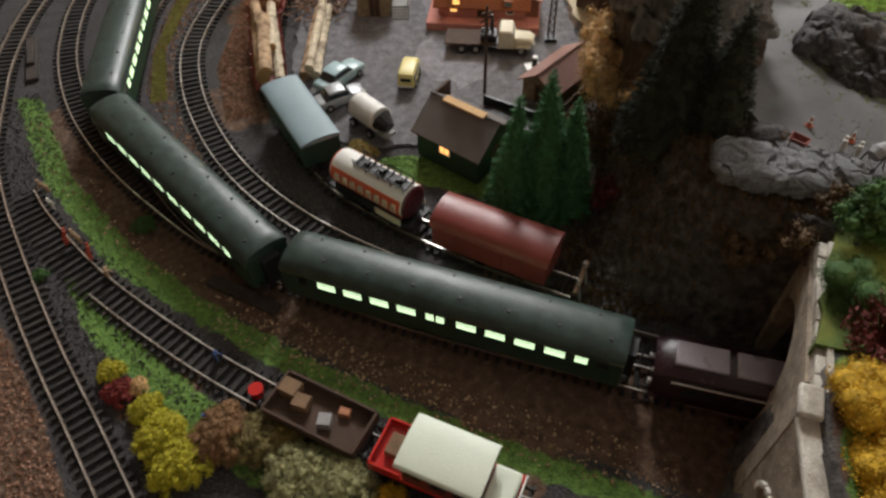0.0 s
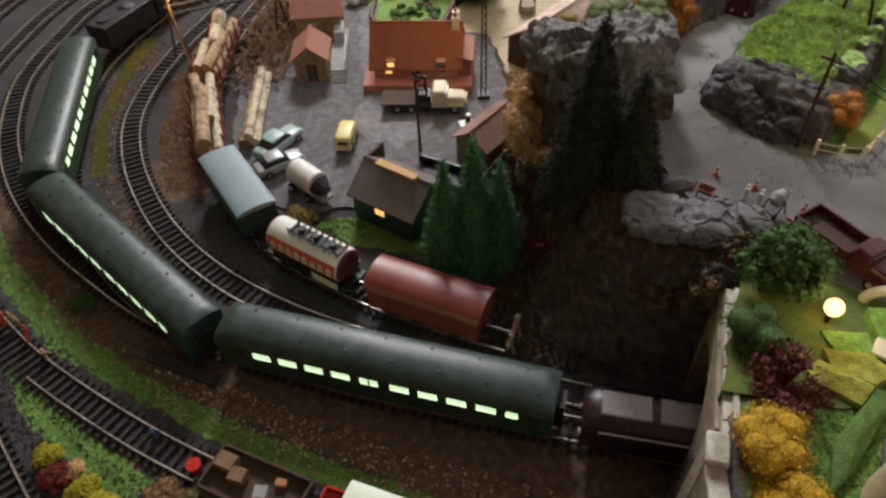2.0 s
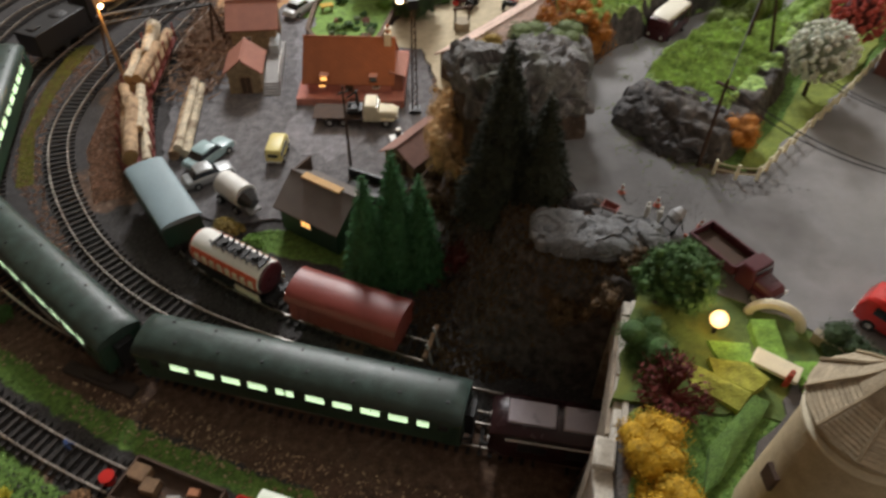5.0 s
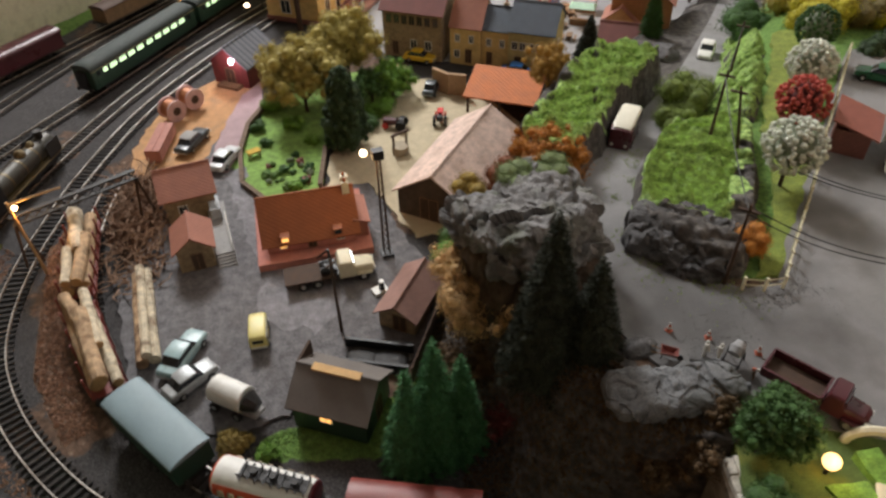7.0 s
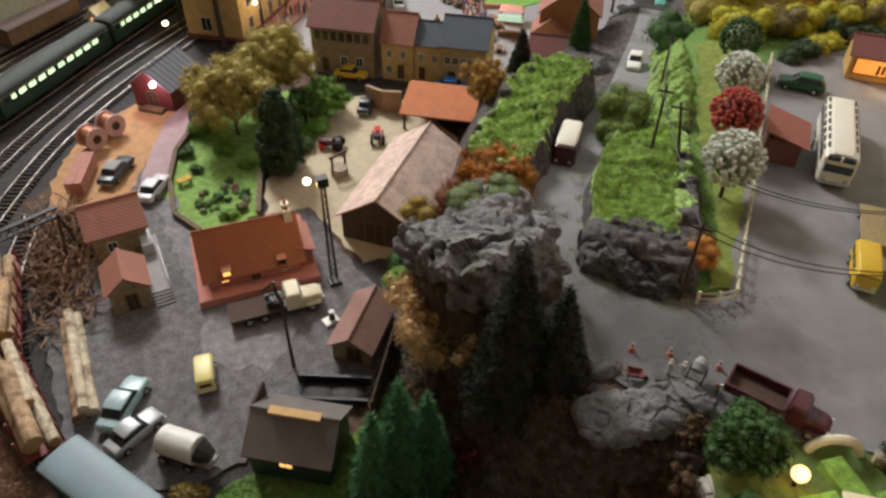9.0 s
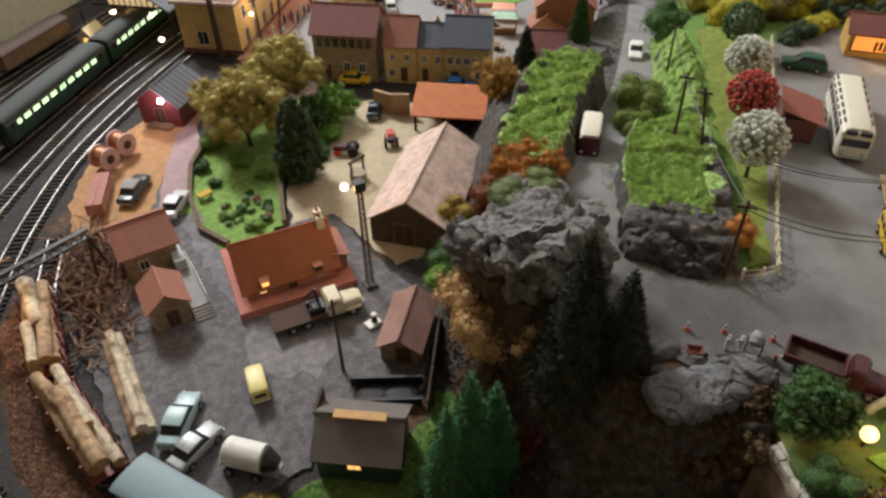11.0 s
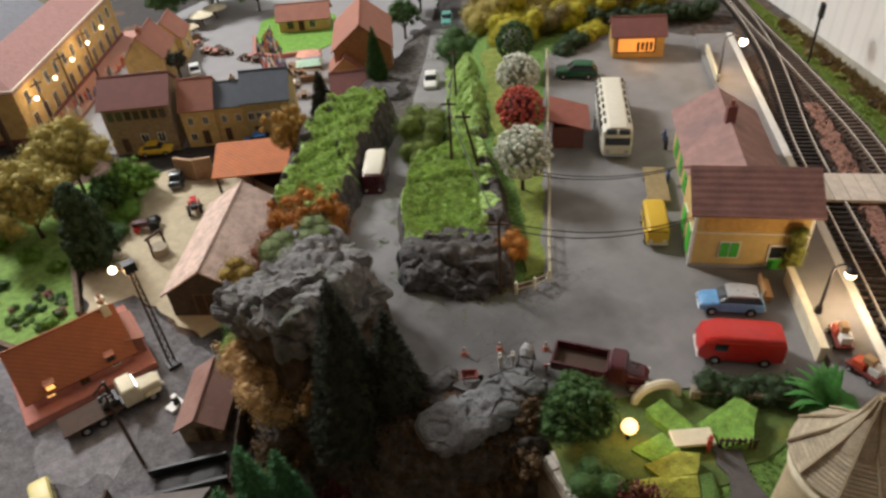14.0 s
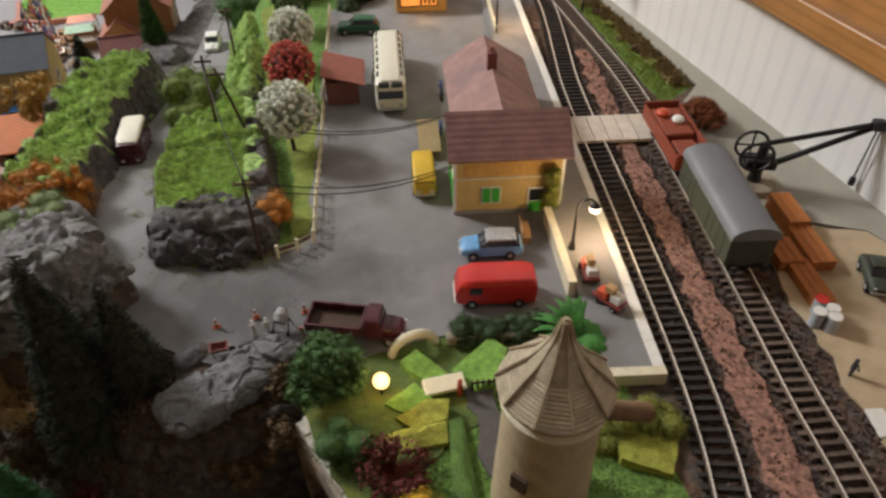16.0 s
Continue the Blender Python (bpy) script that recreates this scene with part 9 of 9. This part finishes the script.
for x, y, r, mm, lab in ((43.0, 57.6, 2.5, L_WHITE, "white blossoming tree by the fence"), (48.8, 63.6, 2.35, L_RED, "red blossoming tree by the fence"), (54.4, 69.4, 2.3, L_WHITE, "white blossoming tree near the shelter"), (60.6, 76.0, 2.3, L_GREEN, "dark green round tree by the fence")):
    t = thing("tree", x, y, LOT, random.uniform(0, 360), lab, "tree", "blossoming trees")
    part("trunk", Mesh().rod((0, 0, -0.3), (0.08, 0, 2.4), 0.2, 0.13, 8), BARK, t)
    for k in range(5):
        part("limb", Mesh().rod((0.05, 0, 1.7), (r * 0.5 * math.cos(k * 1.26), r * 0.5 * math.sin(k * 1.26), 2.2 + r * 0.6), 0.09, 0.03, 6), BARK, t)
    cz = 2.0 + r * 0.8
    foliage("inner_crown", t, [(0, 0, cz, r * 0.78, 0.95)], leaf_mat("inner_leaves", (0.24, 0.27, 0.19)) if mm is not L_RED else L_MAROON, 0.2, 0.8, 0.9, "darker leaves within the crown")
    dots = []
    for k in range(180):
        zz = 1 - 1.8 * (k + 0.5) / 180
        a = k * 2.39996 + random.uniform(-0.2, 0.2)
        q = math.sqrt(1 - zz * zz) * r * random.uniform(0.84, 0.98)
        dots.append((q * math.cos(a), q * math.sin(a), cz + zz * r * 0.92, r * random.uniform(0.07, 0.13), 1.0))
    foliage("crown", t, dots, mm, 0.13, 0.8, 0.8)
tree(26.3, 36.9, LOT - 0.3, 2.05, 0.8, L_GREEN, "dense dark green garden tree", 20, 0.22, 0.95, inner=0.78)
for x, y, z, r, mm, lab in ((23.9, 33.2, LOT - 0.4, 1.7, L_GREEN, "dark green bush behind the parapet"), (22.5, 27.0, LOT - 0.3, 1.85, L_YELLOW, "bright yellow round bush behind the parapet"), (22.4, 24.0, LOT - 0.6, 1.6, L_YELLOW, "bright yellow bush behind the wall"), (22.4, 21.8, LOT - 0.8, 1.7, L_YELLOW, "yellow bush beside the tower"), (33.6, 22.6, LOT - 0.4, 1.8, L_OLIVEGREEN, "light green bank beside the tower"), (35.8, 20.4, LOT - 0.5, 1.5, L_OLIVEGREEN, "olive yellow bank by the track")):
    bush(x, y, z, r, mm, lab, 8, 0.17, 0.8)
for n, (x, y) in enumerate(((34.6, 32.7), (35.6, 31.6), (36.6, 30.4), (37.4, 29.6))):
    bush(x, y, LOT, 1.1, hedge_mat, "clipped dark green hedge bush by the red van", 9, 0.17, 0.85)
iv = thing("climbing_plant", 48.72, 35.25, LOT + 0.1, 0, "yellow-green ivy climbing the yellow station wall", "plant")
foliage("foliage", iv, [(random.uniform(-0.45, 0.45), random.uniform(-0.45, 0.45), 0.4 + 0.16 * k, random.uniform(0.35, 0.62), 1.0) for k in range(24)], L_OLIVEGREEN, 0.13, 0.9, 0.6)
part("stem", Mesh().rod((0, 0, -0.1), (0, 0, 3.6), 0.08, 0.04, 6), BARK, iv)
TURF_GREEN = mat("folded_turf_green", (0.19, 0.36, 0.06), 0.95, var=0.5, feature=0.5, fine=0.1, bump=1.0)
TURF_LIME = mat("folded_turf_lime", (0.36, 0.38, 0.06), 0.95, var=0.45, feature=0.5, fine=0.1, bump=1.0)
TURF_DARK = mat("folded_turf_dark", (0.10, 0.19, 0.04), 0.95, var=0.5, feature=0.5, fine=0.1, bump=1.0)


def turf_fold(corners, material, label):
    """A folded sheet of turf: corners (x, y, rise), with a crease from the middle to each corner."""
    n = len(corners)
    cx, cy = sum(c[0] for c in corners) / n, sum(c[1] for c in corners) / n
    ring = []
    for (ax, ay, az), (bx, by, bz) in zip(corners, corners[1:] + corners[:1]):
        for k in range(5):
            u = k / 5
            x, y = ax + (bx - ax) * u, ay + (by - ay) * u
            ring.append((x - cx + 0.12 * noise.noise((x, y, 2)), y - cy + 0.12 * noise.noise((x, y, 6)), az + (bz - az) * u))
    m = Mesh()
    m.loft([[(x, y, -0.5) for x, y, z in ring], ring, [(x * 0.5, y * 0.5, z * 0.7 + 0.22 + 0.1 * noise.noise((x, y, 9))) for x, y, z in ring], [(x * 0.06, y * 0.06, z * 0.1 + 0.5) for x, y, z in ring]])
    return solid("turf_fold", m, material, cx, cy, LOT, 0, label, "turf", "turf folds of the garden")


turf_fold([(31.7, 31.9, 0.2), (34.8, 31.2, 0.9), (34.6, 29.8, 1.0), (32.6, 28.8, 0.7), (31.3, 29.7, 0.2)], TURF_GREEN, "bright green folded turf beside the garden fence")
turf_fold([(30.0, 34.5, 0.7), (31.3, 34.2, 0.9), (31.2, 31.8, 0.5), (30.0, 32.2, 0.3)], TURF_GREEN, "bright green folded turf below the arch")
turf_fold([(27.4, 33.5, 0.2), (29.3, 32.8, 0.7), (29.2, 31.4, 0.6), (27.6, 32.2, 0.2)], TURF_GREEN, "green folded turf beside the globe lamp")
turf_fold([(27.0, 32.3, 0.3), (28.7, 31.4, 0.9), (29.6, 30.4, 0.9), (28.6, 29.8, 0.6), (27.0, 31.1, 0.3)], TURF_LIME, "yellow-green folded turf before the slab")
turf_fold([(25.6, 32.2, 0.2), (27.0, 31.0, 0.5), (28.5, 29.7, 0.6), (27.5, 28.9, 0.3), (25.6, 30.7, 0.1)], TURF_LIME, "lime folded turf behind the maroon shrub")
turf_fold([(29.4, 29.4, 0.3), (28.6, 29.7, 0.5), (25.4, 27.0, 0.5), (24.4, 24.6, 0.3), (25.6, 25.4, 0.2)], TURF_DARK, "dark green turf edge along the path")
turf_fold([(34.8, 23.0, 0.6), (36.2, 21.2, 0.3), (35.8, 19.0, 0.2), (33.2, 18.2, 0.3), (32.2, 20.8, 0.6)], TURF_LIME, "yellow-green folded bank beside the tower")
pal = thing("palm_plant", 38.3, 27.3, LOT, 0, "bright green spreading palm-like plant", "plant")
PALM = leaf_mat("palm_leaves", (0.045, 0.19, 0.03))
for k in range(44):
    a, el, n = k * 2.4, 0.45 + 1.0 * ((k * 0.618) % 1), 2.5 * (0.75 + 0.4 * ((k * 0.37) % 1))
    side = Vector((-math.sin(a), math.cos(a), 0.25))
    mid = []
    for j in range(7):
        u = j / 6
        bend = el - 0.7 * u * u
        mid.append((Vector((math.cos(a) * n * u * math.cos(bend), math.sin(a) * n * u * math.cos(bend), 0.2 + n * u * math.sin(bend))), 0.05 + 0.36 * math.sin(math.pi * min(1, 0.12 + 0.88 * u))))
    v = [c for p, w in mid for c in (p - side * w, p + Vector((0, 0, 0.07)), p + side * w)]
    part("frond", Mesh().add(v, [q for j in range(6) for q in ((3 * j, 3 * j + 1, 3 * j + 4, 3 * j + 3), (3 * j + 1, 3 * j + 2, 3 * j + 5, 3 * j + 4))]), PALM, pal)
mp = thing("maroon_shrub", 24.3, 30.2, LOT - 0.2, 0, "spiky dark maroon shrub", "shrub")
for k in range(64):
    a, el = k * 2.4 + 0.7 * math.sin(k * 5.1), math.asin(0.2 + 0.79 * ((k * 0.618) % 1))
    d = Vector((math.cos(a) * math.cos(el), math.sin(a) * math.cos(el), math.sin(el)))
    p = d * (1.7 + 1.2 * ((k * 0.37) % 1))
    part("twig", Mesh().rod((0, 0, 0.1), p, 0.07, 0.02, 4).add(*leaves([(p.x * 0.75, p.y * 0.75, p.z * 0.75, 0.42, 1.3)], 0.26, 0.5)), L_MAROON, mp)
for x, y, r, mm, lab in ((-18.3, 32.8, 0.9, L_LIME, "small lime yellow flock bush"), (-17.2, 31.3, 1.0, leaf_mat("dark_red_flock", (0.20, 0.02, 0.015)), "small dark red flock bush"), (-16.2, 31.8, 0.7, L_TAN, "small tan flock bush"), (-15.0, 30.2, 1.1, L_LIME, "lime yellow flock bush"), (-13.4, 28.4, 1.7, L_LIME, "lime yellow flock bush"), (-11.8, 26.8, 1.8, L_LIME, "lime yellow flock bush"), (-9.8, 28.6, 2.0, leaf_mat("rusty_lichen", (0.26, 0.14, 0.06)), "rusty brown lichen bush"), (-7.6, 28.4, 1.8, L_OLIVE, "olive brown lichen bush"), (-6.2, 28.4, 1.35, leaf_mat("olive_gold", (0.24, 0.17, 0.035)), "olive gold lichen bush"), (-4.6, 26.2, 2.2, L_SAGE, "pale sage green lichen bush"), (-2.2, 25.6, 2.2, L_SAGE, "pale sage green lichen bush"), (0.6, 24.4, 1.6, L_YELLOW, "bright yellow lichen bush"), (-4.9, 53.9, 1.35, leaf_mat("olive_gold", (0.24, 0.17, 0.035)), "olive yellow bush beside the wagon"), (-2.6, 52.4, 0.9, L_LIGHT, "light green bush beside the hut"), (-20.4, 45.4, 0.9, L_GREEN, "low green bush on the grass strip"), (-26.4, 40.4, 0.6, L_GREEN, "small green tuft by the track"), (68.6, 31.2, 2.2, L_RUST, "rust red bush beside the siding")):
    bush(x, y, (LOT if x > 60 else 0.0), r, mm, lab, 120, 0.17, 0.75, 1.0, 0.17)
for n in range(16):
    x, y = 66 + (n % 8) * 3.4 + random.uniform(-1, 1), 84 + (n // 8) * 7 - (n % 8) * 1.0
    mm = (L_LIME, L_GOLD, L_ORANGE, L_GREEN, L_GOLD)[n % 5] if n >= 8 else (L_LIME, L_LIME, L_OLIVE)[n % 3]
    bush(x, y, max(at(x, y), 5.0), 2.6 + (n >= 8) * 0.8, mm, "dense autumn bush behind the forecourt", 8, 0.32, 0.95)
for k in range(7):
    x, y = 78.0 + k * 1.9, 78.4 - k * 1.6
    bush(x, y, LOT - 0.3, 1.7, hedge_mat, "dark clipped hedge beside the kiosk", 6, 0.26, 1.0)
for k in range(6):
    x, y = 68.6 + k * 1.5, 75.2 + 0.2 * k
    bush(x, y, LOT - 0.3, 1.5, hedge_mat if k < 3 else L_LIME, "hedge bush behind the green car", 6, 0.24, 1.0)
for n, (x, y, r, mm) in enumerate(((49, 158, 4, L_GREEN), (57, 156, 4, L_GREEN), (64, 150, 3.6, L_GREEN), (84, 124, 3.4, L_GREEN), (74, 116, 2.6, L_GREEN), (92, 112, 4.5, L_GOLD), (98, 104, 5, L_ORANGE), (90, 100, 4, L_GOLD), (100, 92, 5, L_RUST), (39, 131.0, 1.6, L_FIR_DARK), (60, 160, 5, L_GREEN))):
    tree(x, y, max(at(x, y), 0), r, 2.5, mm, "leafy tree at the far edge of the town", 10, 0.4)
for k in range(9):
    u = k / 8
    bush(74.6 + 17 * u + random.uniform(-0.5, 0.3), 37.0 + 21.5 * u, LOT - 0.2, random.uniform(0.5, 0.9), (L_OLIVE, L_OLIVEGREEN, L_HERB)[k % 3], "low olive brown scrub along the wall side of the track", 6, 0.2, 0.7)


# ---- loose ground cover ----
def scatter(name, polys, count, size, material, label, tall=1.0, patchy=False, avoid=()):
    pts = []
    for poly, share in polys:
        p = np.array(poly)
        lo, hi = p.min(0), p.max(0)
        c = RNG.random((int(count * share * 3), 2)) * (hi - lo) + lo
        c = c[inside(poly, c[:, 0], c[:, 1]) > 0.1]
        for av, gap in avoid:
            c = c[from_line(av, c[:, 0], c[:, 1]) > gap]
        if patchy:
            x, y = c[:, 0], c[:, 1]
            slope = np.hypot(height(x + 0.15, y) - height(x - 0.15, y), height(x, y + 0.15) - height(x, y - 0.15)) / 0.3
            c = c[(inside(poly, x, y) + 5.5 * (fractal(x, y, 2.6, 4, 88) - 0.40) > 0) & (slope < 2.6)]
        pts.append(c[: int(count * share)])
    c = np.concatenate(pts)
    z = height(c[:, 0], c[:, 1])
    n = len(c)
    base = np.stack([c[:, 0], c[:, 1], z], 1)
    a = RNG.random(n) * 2 * math.pi
    s = size * (0.5 + RNG.random(n))[:, None]
    d = np.stack([np.cos(a), np.sin(a), 0 * a], 1) * s
    e = np.stack([-np.sin(a), np.cos(a), 0 * a], 1) * s
    tip = base + np.stack([RNG.normal(size=n) * 0.3, RNG.normal(size=n) * 0.3, np.full(n, tall)], 1) * s
    v = np.stack([base - d * 0.5, base + d * 0.5, tip, base - e * 0.5, base + e * 0.5], 1).reshape(-1, 3)
    f = []
    for i in range(n):
        k = 5 * i
        f += [(k, k + 1, k + 2), (k + 3, k + 4, k + 2), (k + 1, k + 3, k + 2)]
    return solid(name, Mesh().add(v.tolist(), f), material, label=label, category="ground cover", kind="stuff")


LINES = [(t, 1.7) for t in (TRACK_0, TRACK_1, TRACK_2, TRACK_3, TRACK_4, TRACK_6)]
scatter("grass", [(GRASS[0], 0.3), (GRASS[1], 0.04), (GRASS[7], 0.05), (GRASS[3], 0.09)], 120000, 0.065, L_GRASS, "short bright green model grass", 1.2)
scatter("grass", [(GRASS[2], 1.0)], 34000, 0.1, leaf_mat("garden_grass_flock", (0.27, 0.43, 0.09), 0.4), "bright green grass in the cottage garden", 1.0)
twigs = Mesh()
for k in range(320):
    x, y = random.uniform(-15.0, -9.6), random.uniform(73.8, 94)
    a, el, n = random.uniform(0, 6.283), random.uniform(-0.15, 0.75), random.uniform(0.7, 2.2)
    p = Vector((x, y, random.uniform(0.1, 0.8)))
    q = p + Vector((math.cos(a) * math.cos(el), math.sin(a) * math.cos(el), max(0.02, math.sin(el)))) * n
    r = q + Vector((math.cos(a + 0.7), math.sin(a + 0.7), 0.3)) * n * 0.5
    twigs.rod(p, q, 0.09, 0.05, 5).rod(q, r, 0.05, 0.02, 4)
solid("brushwood", twigs, mat("brush_twigs", (0.28, 0.175, 0.115), 0.9, var=0.5), label="heap of tangled brown branches beside the sheds", category="branches", kind="stuff")
scatter("scrub", [([(-15.1, 94.9), (-10.4, 92.8), (-9.6, 83.1), (-9.4, 76), (-12.1, 73.7), (-13.7, 79.2), (-16.1, 84.1)], 1.0)], 2600, 0.3, leaf_mat("dead_brush", (0.26, 0.15, 0.10)), "tangled brown brushwood beside the sheds", 1.3)
scatter("grass", [(STRIP, 1.0)], 14000, 0.1, leaf_mat("yellow_green_grass", (0.26, 0.33, 0.04)), "yellow-green grass beside the fence", 1.2)
scatter("grass", [(ISLAND_GREEN, 0.42), (LEFT_GREEN, 0.38), (FAR_BANK, 0.2)], 60000, 0.09, L_FLOCK, "bright green flock on the banks", 1.0, True)
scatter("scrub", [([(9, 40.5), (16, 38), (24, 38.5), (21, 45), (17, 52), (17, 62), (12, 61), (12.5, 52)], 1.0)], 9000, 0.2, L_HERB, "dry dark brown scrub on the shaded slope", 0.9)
scatter("grass", [(GRASS[8], 1.0)], 15000, 0.13, leaf_mat("wall_side_grass", (0.30, 0.35, 0.06)), "green and yellow grass strip along the wall side", 1.2)
scatter("grass", [([(73.2, 35.6), (79.2, 42.8), (85.8, 51.4), (92.6, 60.4), (95, 61), (87.2, 50.2), (80.8, 41.6), (75.2, 34.6)], 1.0)], 6000, 0.34, leaf_mat("tall_dry_grass", (0.25, 0.18, 0.07)), "tall dry brown grass along the wall side", 1.7)
scatter("scrub", [([(-28.2, 86), (-25.4, 86), (-26.6, 78), (-26.3, 69), (-23.6, 61), (-25.2, 60.5), (-27.4, 68), (-28.2, 77)], 1.0)], 9000, 0.13, leaf_mat("dry_olive_tufts", (0.33, 0.33, 0.09)), "dry olive tufts between the tracks", 0.8)
scatter("scrub", [(BROWN, 1.0)], 9000, 0.12, leaf_mat("dry_brown_tufts", (0.15, 0.09, 0.058)), "brown dry tufts on the embankment", 0.5, avoid=LINES[1:5])
scatter("gravel", [([(-36, 57.5), (-29, 49.4), (-20.6, 42), (-12.6, 37.2), (-4, 33), (6, 29), (18, 25.2), (18.4, 27.2), (6.6, 31), (-3.4, 35), (-11.6, 39.2), (-19.4, 44), (-27.6, 51.4), (-34.4, 59)], 1.0)], 1500, 0.24, mat("tan_stones", (0.50, 0.36, 0.23), 0.95, var=0.6, feature=0.4), "scattered tan stones along the grass edge", 0.6)
scatter("gravel", [([(-14, 36.6), (0, 30.6), (12, 27), (17, 26), (17, 29), (4, 33), (-10, 39)], 1.0)], 900, 0.2, mat("tan_stones", (0.50, 0.36, 0.23)), "tan stones strewn on the brown embankment", 0.6)
scatter("gravel", [([(-38, 26), (-32, 40), (-28.4, 37.2), (-25, 33.6), (-21.4, 29.4), (-17.8, 24.4), (-14, 17), (-24, 14)], 0.5), ([(-21, 86), (-18.6, 86), (-18, 68), (-14.8, 59), (-17.5, 58), (-20.5, 66)], 0.2), ([(-36, 96), (-24, 84), (-25, 70), (-20, 62), (-14, 52), (-18, 51), (-26, 62), (-32, 76)], 0.3)], 22000, 0.22, mat("brown_gravel", (0.36, 0.21, 0.14), 0.95, var=0.7, feature=0.4), "coarse brown gravel beside the tracks", 0.5, avoid=LINES)
scatter("ballast", [([(-33, 50), (-20, 36), (-8, 26), (0, 24), (12, 22), (13, 24), (-7, 31.6), (-27, 46.4)], 0.5), ([(-40, 60), (-27, 36), (-14, 22), (-11, 24), (-25, 42), (-36, 62)], 0.5)], 12000, 0.17, mat("dark_ballast", (0.07, 0.065, 0.065), 0.9, var=0.6), "dark grey crushed ballast between the rails", 0.6)
scatter("ballast", [([(34, 6), (30, 4), (26, 6), (40, 22), (78, 58), (86, 58), (60, 28), (44, 10)], 1.0)], 26000, 0.2, mat("brown_ballast", (0.17, 0.112, 0.09), 0.9, var=0.6), "brownish crushed ballast between the rails", 0.6)
scatter("gravel", [([(29, 8), (33, 8.5), (48.6, 22.0), (57.4, 30.2), (66.4, 38.2), (75.5, 46.2), (74.6, 47.3), (65.2, 39.5), (56.0, 31.4), (47.2, 23.6)], 1.0)], 9000, 0.34, PINK_GRAVEL, "pinkish coarse gravel between two tracks", 0.7)
scatter("ballast", [([(29, 8), (34, 8.5), (49.2, 21.6), (58, 29.8), (67, 37.8), (76.4, 46), (74.6, 47.8), (64.8, 39.8), (55.6, 31.8), (46.8, 24)], 1.0)], 2600, 0.26, mat("dark_brown_ballast", (0.06, 0.042, 0.036), 0.9, var=0.6), "dark crushed stones strewn in the pink gravel", 0.9)


def loose(name, c, size, material, label):
    """Fine crumbs lying on the asphalt at the places c."""
    n = len(c)
    base = np.stack([c[:, 0], c[:, 1], height(c[:, 0], c[:, 1], False) + 0.13], 1)
    base[:, 2] = np.maximum(base[:, 2], LOT + 0.08)
    a = RNG.random(n) * 2 * math.pi
    s = size * (0.4 + RNG.random(n) ** 2 * 1.2)[:, None]
    d = np.stack([np.cos(a), np.sin(a), 0 * a], 1) * s
    e = np.stack([-np.sin(a), np.cos(a), 0 * a], 1) * s
    tip = base + np.stack([0 * a, 0 * a, 0.5 + 0 * a], 1) * s
    v = np.stack([base - d * 0.5, base + e * 0.5, base + d * 0.5, base - e * 0.5, tip], 1).reshape(-1, 3)
    f = [(5 * i + p, 5 * i + (p + 1) % 4, 5 * i + 4) for i in range(n) for p in range(4)]
    return solid(name, Mesh().add(v.tolist(), f), material, label=label, category="ground cover", kind="stuff")


# green flock shed on the asphalt round the foot of the island, and dark grit beside it
c = RNG.random((60000, 2)) * (12, 22) + (24.5, 44.5)
far = -inside(ISLAND, c[:, 0], c[:, 1])
west = smooth(36, 30, c[:, 0])
c = c[(far > 0) & (RNG.random(len(c)) < 1.0 * np.exp(-far / 0.95) * west * smooth(0.3, 0.6, fractal(c[:, 0], c[:, 1], 1.6, 3, 21)))]
loose("grass", c[:14000], 0.1, leaf_mat("shed_flock", (0.19, 0.25, 0.06)), "fine green flock shed on the asphalt")
c = np.concatenate([RNG.normal(size=(420, 2)) * (1.3, 0.6) + (34.6, 46.6), RNG.normal(size=(90, 2)) * (0.7, 1.0) + (37.3, 46.4), RNG.normal(size=(500, 2)) * (1.5, 1.2) + (27.6, 44.2)])
loose("grit", c, 0.075, mat("dark_grit", (0.085, 0.08, 0.075), 0.95), "dark grit strewn on the asphalt")
